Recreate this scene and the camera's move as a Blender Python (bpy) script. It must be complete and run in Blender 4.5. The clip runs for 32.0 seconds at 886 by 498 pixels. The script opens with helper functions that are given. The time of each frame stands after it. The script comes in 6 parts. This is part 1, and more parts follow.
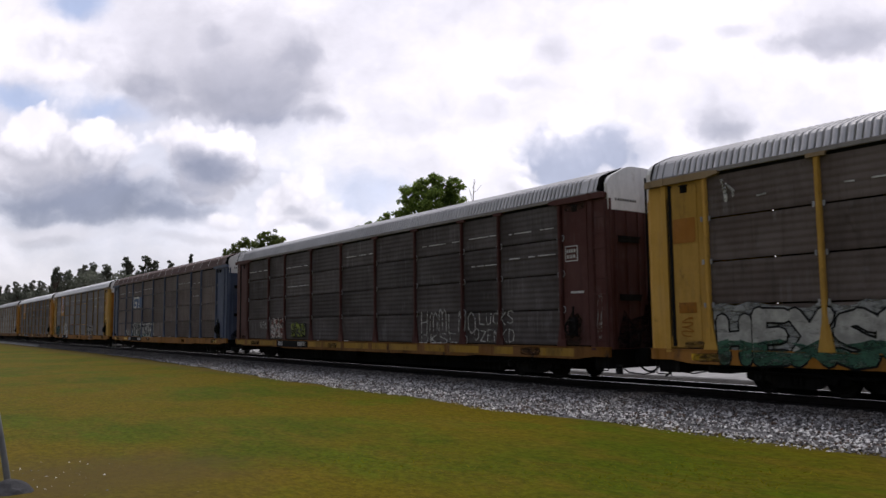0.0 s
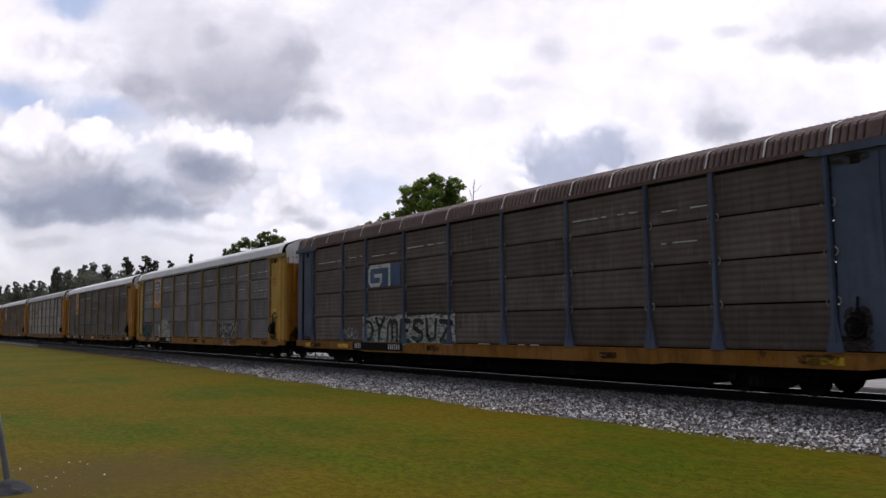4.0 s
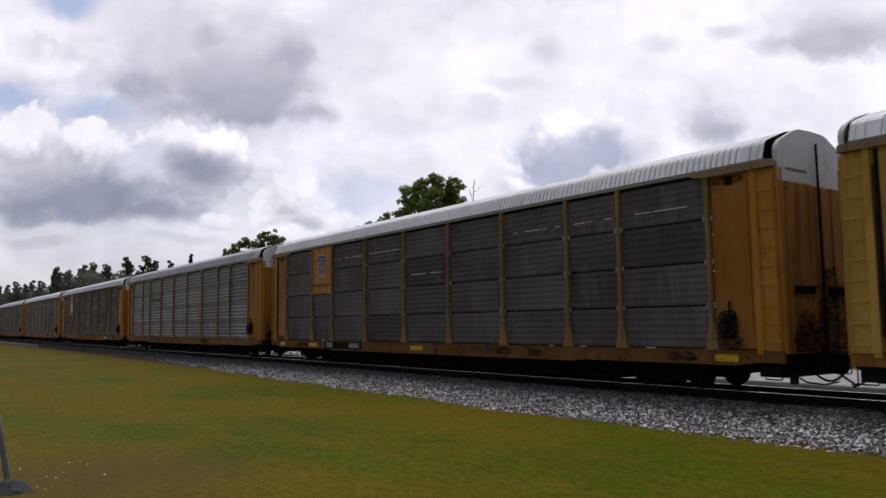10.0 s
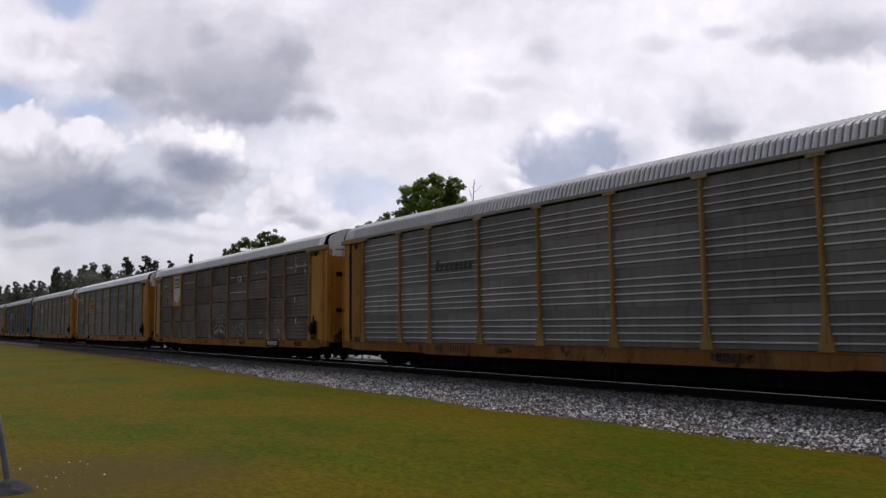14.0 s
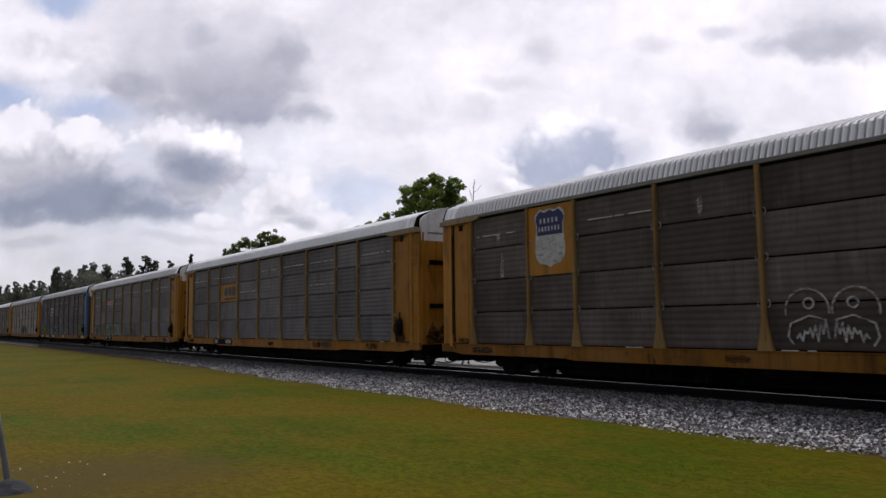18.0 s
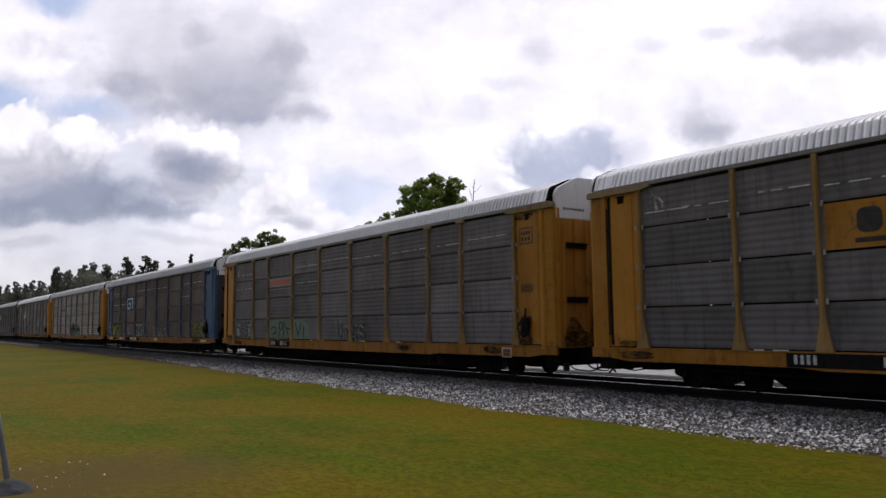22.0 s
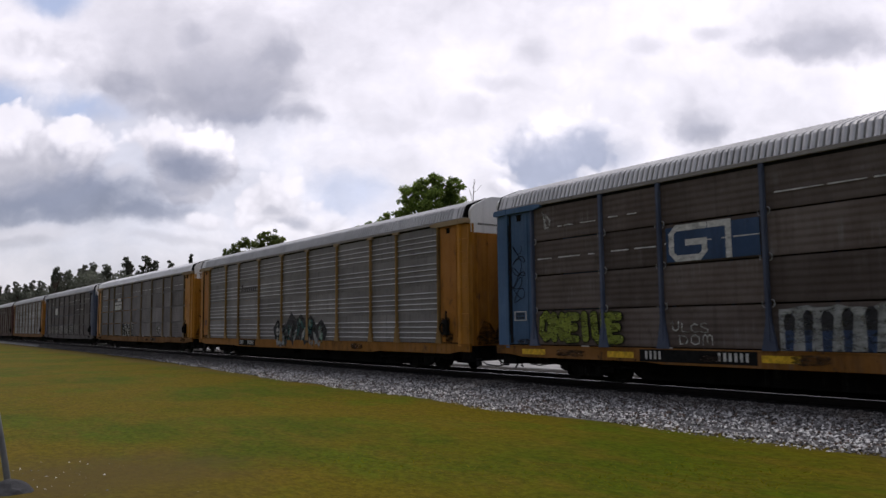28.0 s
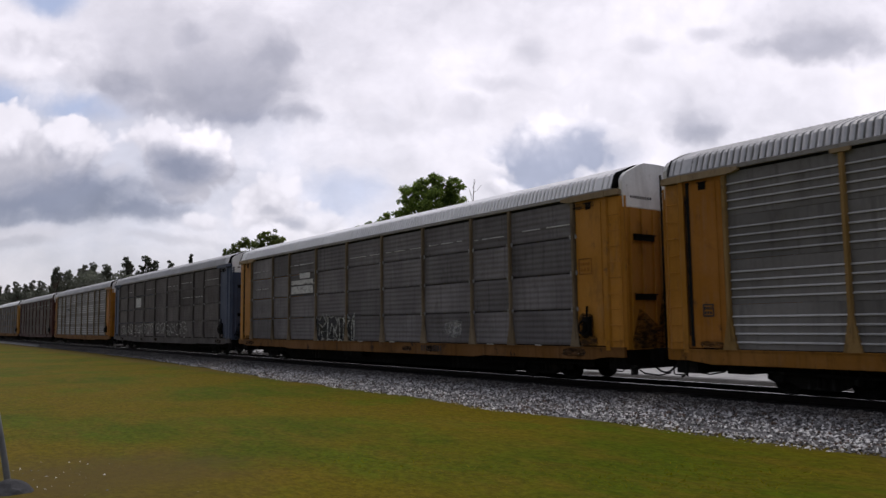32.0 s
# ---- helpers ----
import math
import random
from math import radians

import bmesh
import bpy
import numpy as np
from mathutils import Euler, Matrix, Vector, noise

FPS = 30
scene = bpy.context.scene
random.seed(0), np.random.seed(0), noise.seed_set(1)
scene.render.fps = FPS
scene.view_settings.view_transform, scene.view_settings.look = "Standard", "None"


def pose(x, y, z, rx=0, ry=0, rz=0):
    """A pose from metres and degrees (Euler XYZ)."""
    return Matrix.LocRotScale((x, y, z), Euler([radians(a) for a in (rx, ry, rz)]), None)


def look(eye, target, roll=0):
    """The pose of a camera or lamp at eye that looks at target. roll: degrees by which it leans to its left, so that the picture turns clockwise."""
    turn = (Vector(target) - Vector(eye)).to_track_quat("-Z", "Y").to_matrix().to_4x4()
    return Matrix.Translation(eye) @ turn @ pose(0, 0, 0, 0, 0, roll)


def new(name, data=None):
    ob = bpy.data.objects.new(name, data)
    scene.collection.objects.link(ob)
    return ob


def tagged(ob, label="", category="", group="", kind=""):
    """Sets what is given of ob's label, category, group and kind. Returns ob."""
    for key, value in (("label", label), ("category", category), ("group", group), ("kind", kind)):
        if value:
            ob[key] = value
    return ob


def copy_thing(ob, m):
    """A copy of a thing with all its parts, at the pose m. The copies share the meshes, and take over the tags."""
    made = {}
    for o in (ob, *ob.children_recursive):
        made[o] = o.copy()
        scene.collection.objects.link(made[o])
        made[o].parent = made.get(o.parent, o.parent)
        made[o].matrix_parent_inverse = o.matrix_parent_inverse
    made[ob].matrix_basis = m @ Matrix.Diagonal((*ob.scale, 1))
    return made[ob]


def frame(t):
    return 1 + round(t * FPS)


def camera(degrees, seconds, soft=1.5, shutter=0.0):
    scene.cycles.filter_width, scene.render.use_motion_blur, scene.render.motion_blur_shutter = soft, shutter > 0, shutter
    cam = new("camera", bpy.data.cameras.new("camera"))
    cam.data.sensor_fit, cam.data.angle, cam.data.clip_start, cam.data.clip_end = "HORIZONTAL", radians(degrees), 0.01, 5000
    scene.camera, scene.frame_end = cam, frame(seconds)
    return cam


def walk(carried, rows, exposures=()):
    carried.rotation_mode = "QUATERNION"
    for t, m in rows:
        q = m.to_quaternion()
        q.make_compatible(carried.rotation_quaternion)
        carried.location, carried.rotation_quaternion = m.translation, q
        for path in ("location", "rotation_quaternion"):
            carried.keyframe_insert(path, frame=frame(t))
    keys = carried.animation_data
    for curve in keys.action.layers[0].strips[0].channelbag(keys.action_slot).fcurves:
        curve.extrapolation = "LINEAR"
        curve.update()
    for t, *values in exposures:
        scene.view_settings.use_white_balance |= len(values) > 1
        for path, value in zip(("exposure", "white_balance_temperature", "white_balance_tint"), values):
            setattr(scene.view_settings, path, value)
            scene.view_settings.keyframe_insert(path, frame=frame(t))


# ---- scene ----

# The track runs along x and the train rolls towards +x; z = 0 is the top of the rails.
TRACK_Y = 17.23            # centre line of the track
PITCH = 28.6               # one car over its couplers
GRASS_Z = -0.5

cam = camera(59.86, 32.0, soft=1.45, shutter=0.12)
EYE = (0.0, 0.0, 1.643)
CAM_POSE = look(EYE, (-80.669, 58.255, 1.643 + 9.738), -0.648)
EXPOSURES = [(t, stops, 6500, 15) for t, stops in ((0.0, 0.02), (2.0, 0.02), (5.0, -0.02), (8.0, -0.06), (11.0, -0.16), (14.0, -0.2), (17.0, -0.17), (19.0, -0.08), (21.0, 0.0), (23.0, 0.02), (25.0, 0.0), (28.0, -0.09), (30.0, -0.15), (32.0, -0.17))]
walk(cam, [(0.0, CAM_POSE), (32.0, CAM_POSE)], EXPOSURES)

# ---- light ----
world = bpy.data.worlds.new("world")
scene.world = world
world.use_nodes = True
wn = world.node_tree
sky = wn.nodes.new("ShaderNodeTexSky")
sky.sky_type = "NISHITA"
sky.sun_disc = False
sky.sun_elevation = radians(70)
sky.sun_rotation = radians(-21)
wn.links.new(sky.outputs["Color"], wn.nodes["Background"].inputs["Color"])
wn.nodes["Background"].inputs["Strength"].default_value = 0.05

sun = new("sun", bpy.data.lights.new("sun", "SUN"))
sun.data.energy = 2.1
sun.data.angle = radians(6)
sun.data.color = (1.0, 0.96, 0.9)
sun.matrix_world = look((0, 0, 0), (0.12, -0.32, -0.94))

# ---- node helpers ----


class Nodes:
    """Short hand for building a node tree."""

    def __init__(self, tree):
        self.tree = tree

    def add(self, kind, operation="", interpolation_type=""):
        node = self.tree.nodes.new(kind)
        if operation:
            node.operation = operation
        if interpolation_type:
            node.interpolation_type = interpolation_type
        return node

    def link(self, a, b):
        self.tree.links.new(a, b)

    def put(self, socket, value):
        if isinstance(value, bpy.types.NodeSocket):
            self.link(value, socket)
        elif isinstance(value, tuple) and len(value) == 3 and socket.type == "RGBA":
            socket.default_value = (*value, 1)
        else:
            socket.default_value = value

    def math(self, op, a, b=0.0, c=0.0, clamp=False):
        node = self.add("ShaderNodeMath", operation=op)
        node.use_clamp = clamp
        for socket, value in zip(node.inputs, (a, b, c)):
            self.put(socket, value)
        return node.outputs[0]

    def vec(self, op, a, b=None, scale=None):
        node = self.add("ShaderNodeVectorMath", operation=op)
        self.put(node.inputs[0], a)
        if b is not None:
            self.put(node.inputs[1], b)
        if scale is not None:
            self.put(node.inputs["Scale"], scale)
        return node.outputs["Value" if op in ("LENGTH", "DOT_PRODUCT") else "Vector"]

    def noise(self, vector, scale, detail=4.0, rough=0.55, distort=0.0, colour=False):
        node = self.add("ShaderNodeTexNoise")
        self.put(node.inputs["Vector"], vector)
        for key, value in (("Scale", scale), ("Detail", detail), ("Roughness", rough), ("Distortion", distort)):
            node.inputs[key].default_value = value
        return node.outputs["Color" if colour else "Fac"]

    def smooth(self, value, low, high, to_low=0.0, to_high=1.0):
        node = self.add("ShaderNodeMapRange", interpolation_type="SMOOTHSTEP")
        for key, v in (("Value", value), ("From Min", low), ("From Max", high), ("To Min", to_low), ("To Max", to_high)):
            self.put(node.inputs[key], v)
        return node.outputs["Result"]

    def mix(self, fac, a, b, blend="MIX"):
        node = self.add("ShaderNodeMix")
        node.data_type, node.blend_type = "RGBA", blend
        self.put(node.inputs["Factor"], fac)
        self.put(node.inputs[6], a)
        self.put(node.inputs[7], b)
        return node.outputs[2]

    def mapped(self, vector, scale=(1, 1, 1), loc=(0, 0, 0)):
        node = self.add("ShaderNodeMapping")
        self.put(node.inputs["Vector"], vector)
        self.put(node.inputs["Scale"], scale)
        self.put(node.inputs["Location"], loc)
        return node.outputs["Vector"]


def material(name):
    """A new node material: the material, its node helper, its shader, and coordinates shifted by chance from object to object."""
    mat = bpy.data.materials.new(name)
    mat.use_nodes = True
    n = Nodes(mat.node_tree)
    bsdf = mat.node_tree.nodes["Principled BSDF"]
    return mat, n, bsdf


def spread(n):
    """Object coordinates in metres, shifted for each object."""
    where = n.add("ShaderNodeTexCoord").outputs["Object"]
    chance = n.add("ShaderNodeObjectInfo").outputs["Random"]
    shift = n.add("ShaderNodeCombineXYZ")
    n.put(shift.inputs[0], n.math("MULTIPLY", chance, 91.7))
    n.put(shift.inputs[1], n.math("MULTIPLY", chance, 37.3))
    n.put(shift.inputs[2], n.math("MULTIPLY", chance, 53.1))
    return n.vec("ADD", where, shift.outputs[0]), chance


def bumped(n, bsdf, height, strength, distance):
    bump = n.add("ShaderNodeBump")
    bump.inputs["Strength"].default_value = strength
    bump.inputs["Distance"].default_value = distance
    n.link(height, bump.inputs["Height"])
    n.link(bump.outputs["Normal"], bsdf.inputs["Normal"])


def painted(name, colour, rust=0.25, rough=0.55, fade=0.25, metal=0.0, grime=(0.03, 0.022, 0.016), streak=0.5, vary=0.17, spec=0.18, wash=0.2):
    """Weathered paint or bare sheet: faded blotches, streaks running down, rust or soot."""
    mat, n, bsdf = material(name)
    co, chance = spread(n)
    pale = tuple(min(1.0, c * 1.25 + 0.04) for c in colour)
    dark = tuple(c * 0.62 for c in colour)
    big = n.noise(co, 0.55, 5, 0.6)
    col = n.mix(n.smooth(big, 0.35, 0.7, 0.0, fade * 2), colour, pale)
    runs = n.noise(n.mapped(co, (6.5, 6.5, 0.35)), 1.0, 5, 0.65)
    col = n.mix(n.smooth(runs, 0.48, 0.75, 0.0, streak), col, dark)
    fine = n.noise(co, 14, 6, 0.7)
    spots = n.noise(n.mapped(co, (1.3, 1.3, 0.7)), 2.2, 8, 0.72)
    col = n.mix(n.smooth(spots, 0.56, 0.74, 0.0, rust * 2), col, grime)
    broad = n.noise(n.mapped(co, (1.0, 1.0, 0.4)), 0.9, 6, 0.68, 0.6)
    col = n.mix(n.smooth(broad, 0.50, 0.72, 0.0, min(0.85, rust * 1.6)), col, tuple(0.55 * a + 0.45 * b for a, b in zip(grime, dark)))
    # pale dusty drips and broad washed patches
    drips = n.noise(n.mapped(co, (9.0, 9.0, 0.5), (4, 1, 7)), 1.0, 4, 0.6)
    patch = n.noise(n.mapped(co, (0.5, 0.5, 0.9), (11, 5, 2)), 1.3, 5, 0.6)
    dusty = n.math("MULTIPLY", n.smooth(drips, 0.45, 0.7), n.smooth(patch, 0.48, 0.66, 0.0, wash))
    col = n.mix(dusty, col, tuple(0.5 * c + 0.14 for c in colour))
    level = n.math("MULTIPLY_ADD", chance, vary * 2, 1 - vary)
    level = n.math("MULTIPLY", level, n.math("MULTIPLY_ADD", fine, 0.3, 0.85))
    shade = n.vec("SCALE", col, scale=level)
    n.link(shade, bsdf.inputs["Base Color"])
    n.put(bsdf.inputs["Roughness"], n.math("MULTIPLY_ADD", spots, 0.3, rough - 0.12))
    bsdf.inputs["Metallic"].default_value = metal
    bsdf.inputs["Specular IOR Level"].default_value = spec
    bumped(n, bsdf, fine, 0.25, 0.004)
    return mat


def plain(name, colour, rough=0.6, metal=0.0, scale=9.0, vary=0.3, spec=0.3, worn=0.0, cover=1.0):
    """Plain paint; worn: how much of it has flaked off in spots; cover: how thickly it lies."""
    mat, n, bsdf = material(name)
    co, chance = spread(n)
    t = n.noise(co, scale, 6, 0.65)
    col = n.mix(n.smooth(t, 0.3, 0.7), tuple(c * (1 - vary) for c in colour), tuple(min(1, c * (1 + vary)) for c in colour))
    n.link(col, bsdf.inputs["Base Color"])
    n.put(bsdf.inputs["Roughness"], n.math("MULTIPLY_ADD", t, 0.2, rough - 0.1))
    bsdf.inputs["Metallic"].default_value = metal
    bsdf.inputs["Specular IOR Level"].default_value = spec
    bumped(n, bsdf, t, 0.2, 0.004)
    if worn:
        where = n.add("ShaderNodeTexCoord").outputs["Object"]
        flakes = n.noise(n.mapped(where, (1.0, 1.0, 2.6)), 3.4, 7, 0.72)
        n.put(bsdf.inputs["Alpha"], n.smooth(flakes, 0.30 + 0.2 * worn, 0.44 + 0.26 * worn, cover * (1 - worn) * 0.7, cover))
    return mat


# ---- mesh helpers ----


def link_mesh(name, mesh, parent=None, label="", m=None):
    ob = new(name, mesh)
    if parent is not None:
        ob.parent = parent
    if m is not None:
        ob.matrix_local = m
    if label:
        tagged(ob, label)
    return ob


def mesh_of(name, verts, faces, mat, smooth=False):
    mesh = bpy.data.meshes.new(name)
    mesh.from_pydata(verts, [], faces)
    mesh.materials.append(mat)
    if smooth:
        mesh.polygons.foreach_set("use_smooth", [True] * len(mesh.polygons))
    mesh.update()
    return mesh


def add_box(v, f, x0, x1, y0, y1, z0, z1):
    k = len(v)
    v += [(x, y, z) for z in (z0, z1) for y in (y0, y1) for x in (x0, x1)]
    f += [tuple(k + i for i in q) for q in ((0, 2, 3, 1), (4, 5, 7, 6), (0, 1, 5, 4), (2, 6, 7, 3), (0, 4, 6, 2), (1, 3, 7, 5))]


def add_prism(v, f, outline, a, b, axis="y", chamfer=0.0):
    """Extrudes a closed outline, given in the two other axes, from a to b; the face at a is drawn in by the chamfer."""
    k, m = len(v), len(outline)
    cu = sum(p[0] for p in outline) / m
    cv = sum(p[1] for p in outline) / m

    def at(p, q):
        return {"y": (p[0], q, p[1]), "x": (q, p[0], p[1]), "z": (p[0], p[1], q)}[axis]

    rings = [(b, 0.0), (a + (chamfer if b > a else -chamfer), 0.0), (a, chamfer)] if chamfer else [(b, 0.0), (a, 0.0)]
    for q, inset in rings:
        for p in outline:
            d = math.hypot(p[0] - cu, p[1] - cv) or 1
            s = max(0.0, 1 - inset / d)
            v.append(at((cu + (p[0] - cu) * s, cv + (p[1] - cv) * s), q))
    for r in range(len(rings) - 1):
        for i in range(m):
            j = (i + 1) % m
            f.append((k + r * m + i, k + r * m + j, k + (r + 1) * m + j, k + (r + 1) * m + i))
    f.append(tuple(k + i for i in range(m)))
    f.append(tuple(k + (len(rings) - 1) * m + i for i in reversed(range(m))))


def add_tube(v, f, points, radius, sides=8):
    """A tube along points; radius: a number, or one for each point."""
    k = len(v)
    pts = [Vector(p) for p in points]
    for i, p in enumerate(pts):
        d = (pts[min(i + 1, len(pts) - 1)] - pts[max(i - 1, 0)]).normalized()
        a = d.orthogonal().normalized() if i == 0 else (a - d * a.dot(d)).normalized()
        b = d.cross(a)
        r = radius if isinstance(radius, (int, float)) else radius[i]
        for s in range(sides):
            w = 2 * math.pi * s / sides
            v.append(tuple(p + (a * math.cos(w) + b * math.sin(w)) * r))
    for i in range(len(pts) - 1):
        for s in range(sides):
            t = (s + 1) % sides
            f.append((k + i * sides + s, k + i * sides + t, k + (i + 1) * sides + t, k + (i + 1) * sides + s))
    f.append(tuple(k + s for s in reversed(range(sides))))
    f.append(tuple(k + (len(pts) - 1) * sides + s for s in range(sides)))


def add_lathe(v, f, profile, axis="y", sides=20, centre=(0, 0, 0)):
    """Turns a profile of (along, radius) round an axis."""
    k, m = len(v), len(profile)
    for s in range(sides):
        w = 2 * math.pi * s / sides
        for along, r in profile:
            c, d = r * math.cos(w), r * math.sin(w)
            p = {"y": (c, along, d), "x": (along, c, d), "z": (c, d, along)}[axis]
            v.append((p[0] + centre[0], p[1] + centre[1], p[2] + centre[2]))
    for s in range(sides):
        t = (s + 1) % sides
        for i in range(m - 1):
            f.append((k + s * m + i, k + s * m + i + 1, k + t * m + i + 1, k + t * m + i))


MESHES = {}


def shared(key, make, mat, smooth=False):
    """One mesh for each shape and material."""
    full = (key, mat.name)
    if full not in MESHES:
        v, f = [], []
        make(v, f)
        MESHES[full] = mesh_of(key if isinstance(key, str) else key[0], v, f, mat, smooth)
    return MESHES[full]


# ---- sky: a dome of broken cloud that drifts ----
AXIS_RIGHT = (0.5857, 0.8105, -0.0113)
AXIS_UP = (0.0855, -0.0479, 0.9952)
AXIS_AHEAD = (-0.8067, 0.5825, 0.0974)


def cloud_material():
    mat = bpy.data.materials.new("broken_cloud")
    mat.use_nodes = True
    mat.cycles.emission_sampling = "NONE"
    tree = mat.node_tree
    tree.nodes.clear()
    n = Nodes(tree)
    way = n.vec("NORMALIZE", n.add("ShaderNodeTexCoord").outputs["Object"])
    ahead = n.math("MAXIMUM", n.vec("DOT_PRODUCT", way, AXIS_AHEAD), 0.15)
    u = n.math("DIVIDE", n.vec("DOT_PRODUCT", way, AXIS_RIGHT), ahead)
    w = n.math("DIVIDE", n.vec("DOT_PRODUCT", way, AXIS_UP), ahead)
    flat = n.add("ShaderNodeCombineXYZ")
    n.put(flat.inputs[0], u)
    n.put(flat.inputs[1], w)
    flat = flat.outputs[0]
    # billows: round heaps at three scales, and a slow bending of the plane
    shake = n.vec("SUBTRACT", n.noise(flat, 5.0, 2, 0.5, colour=True), (0.5, 0.5, 0.5))
    shake2 = n.vec("SUBTRACT", n.noise(flat, 17.0, 4, 0.55, colour=True), (0.5, 0.5, 0.5))
    place = n.vec("ADD", flat, n.vec("ADD", n.vec("SCALE", shake, scale=0.045), n.vec("SCALE", shake2, scale=0.03)))

    def heaps(scale):
        node = n.add("ShaderNodeTexVoronoi")
        node.feature = "SMOOTH_F1"
        n.put(node.inputs["Vector"], place)
        node.inputs["Scale"].default_value = scale
        node.inputs["Smoothness"].default_value = 0.35
        return n.math("SUBTRACT", node.outputs["Distance"], 0.42)

    bulge = n.math("ADD", heaps(16.0), n.math("ADD", n.math("MULTIPLY", heaps(37.0), 0.55), n.math("MULTIPLY", heaps(84.0), 0.3)))
    soft = n.noise(n.mapped(place, (1, 1.7, 1)), 4.0, 6, 0.55)
    fine = n.noise(n.mapped(place, (1, 1.5, 1), (3, 7, 0)), 13.0, 6, 0.55)
    high = n.add("ShaderNodeSeparateXYZ")
    n.put(high.inputs[0], way)
    z = high.outputs[2]
    col = n.mix(n.smooth(soft, 0.30, 0.66), (0.76, 0.745, 0.79), (1.04, 1.01, 1.05))
    state = {"col": col}

    def blob(x, y, rx, ry, colour, strength, edge=0.45):
        """A soft mass of cloud round a way of seeing, in hundredths of the distance."""
        off = n.vec("SUBTRACT", place, (x / 100, y / 100, 0))
        off = n.vec("MULTIPLY", off, (100 / rx, 100 / ry, 0))
        d = n.math("ADD", n.vec("LENGTH", off), n.math("MULTIPLY_ADD", bulge, 0.22, n.math("MULTIPLY", n.math("SUBTRACT", fine, 0.5), 0.8)))
        m = n.smooth(d, 1.12, edge, 0.0, strength)
        state["col"] = n.mix(m, state["col"], colour)

    def cloud(x, y, rx, ry, base, top, strength=1.0, edge=0.6, lift=0.0, puff=1.0):
        """A heaped cloud: a scalloped edge, bright above, shaded towards its base."""
        off = n.vec("SUBTRACT", place, (x / 100, y / 100, 0))
        off = n.vec("MULTIPLY", off, (100 / rx, 100 / ry, 0))
        d = n.math("ADD", n.vec("LENGTH", off), n.math("MULTIPLY_ADD", bulge, 0.6 * puff, n.math("MULTIPLY", n.math("SUBTRACT", fine, 0.5), 0.35)))
        m = n.smooth(d, 1.0, edge, 0.0, strength)
        up = n.add("ShaderNodeSeparateXYZ")
        n.put(up.inputs[0], off)
        lit = n.math("ADD", n.math("ADD", up.outputs[1], lift), n.math("ADD", n.math("MULTIPLY", bulge, -0.75 * puff), n.math("MULTIPLY", n.math("SUBTRACT", fine, 0.5), 0.9)))
        shade = n.mix(n.smooth(lit, -0.5, 0.6), base, top)
        state["col"] = n.mix(m, state["col"], shade)

    pale, mid, grey, dark = (0.68, 0.665, 0.71), (0.52, 0.51, 0.555), (0.385, 0.385, 0.44), (0.205, 0.222, 0.30)
    veil, light = (0.60, 0.62, 0.70), (0.93, 0.905, 0.945)
    blue, bluish, white = (0.34, 0.45, 0.68), (0.42, 0.45, 0.56), (1.1, 1.065, 1.1)
    blob(26.9, 25.8, 41.1, 11.0, white, 0.6, 0.1)
    blob(-45.1, 10.4, 38.2, 16.9, veil, 0.8, 0.4)
    blob(-48.8, 31.8, 6.2, 2.9, blue, 0.8, 0.3)
    blob(-57.6, 20.3, 5.1, 2.9, blue, 0.75, 0.3)
    blob(-45.1, 18.4, 10.3, 2.2, blue, 0.7, 0.2)
    blob(-11.3, 7.0, 8.1, 4.0, blue, 0.45, 0.2)
    blob(-4.0, 28.0, 12.5, 3.7, pale, 0.35, 0.2)
    cloud(-52.1, 26.9, 8.4, 5.1, pale, light, 0.95, 0.35, 0.3, 1.0)
    cloud(-54.6, 22.7, 9.9, 2.9, pale, light, 0.9, 0.25, 0.3, 1.0)
    cloud(-44.4, 23.6, 5.1, 4.4, pale, white, 0.8, 0.4, 0, 1.0)
    blob(-31.1, 23.9, 19.8, 10.3, pale, 0.9, 0.4)
    blob(-38.5, 28.0, 8.8, 5.1, pale, 0.6, 0.2)
    blob(-28.9, 22.1, 14.7, 6.2, mid, 0.6, 0.2)
    cloud(-27.5, 19.9, 13.2, 4.4, grey, mid, 0.9, 0.35, -0.2, 0.8)
    cloud(-40.7, 21.4, 7.3, 3.3, grey, pale, 0.85, 0.3, -0.15, 0.9)
    cloud(-34.8, 18.8, 8.1, 2.2, grey, mid, 0.7, 0.3, 0, 0.8)
    cloud(-31.3, 27.6, 3.6, 2.8, grey, pale, 0.5, 0.2, -0.1, 1.1)
    blob(-29.5, 21.6, 14.0, 4.4, grey, 0.5, 0.3)
    cloud(-20.8, 25.4, 5.6, 4.4, grey, pale, 0.7, 0.35, -0.1, 1.1)
    cloud(-25.2, 17.6, 8.6, 2.3, dark, grey, 0.65, 0.25, 0.15, 0.8)
    blob(-28.9, 20.0, 11.0, 2.3, grey, 0.35, 0.1)
    cloud(-17.2, 17.3, 4.4, 1.9, grey, pale, 0.7, 0.3, 0, 0.6)
    cloud(-30.9, 11.6, 9.0, 6.4, mid, white, 1, 0.72, 0.1, 1.1)
    cloud(-36.3, 14.4, 5.5, 3.5, pale, light, 1, 0.6, 0.3, 1.2)
    blob(-32.0, 10.8, 7.2, 3.6, dark, 0.85, 0.25)
    blob(-33.7, 8.0, 6.2, 1.3, grey, 0.65, 0.2)
    blob(-34.1, 13.1, 3.7, 1.6, grey, 0.45, 0.2)
    cloud(-20.5, 6.5, 6.2, 5.3, pale, light, 1, 0.7, 0.25, 1.2)
    blob(-17.8, 3.6, 2.6, 1.5, dark, 0.6, 0.3)
    blob(-20.1, 5.1, 2.2, 1.2, grey, 0.5, 0.3)
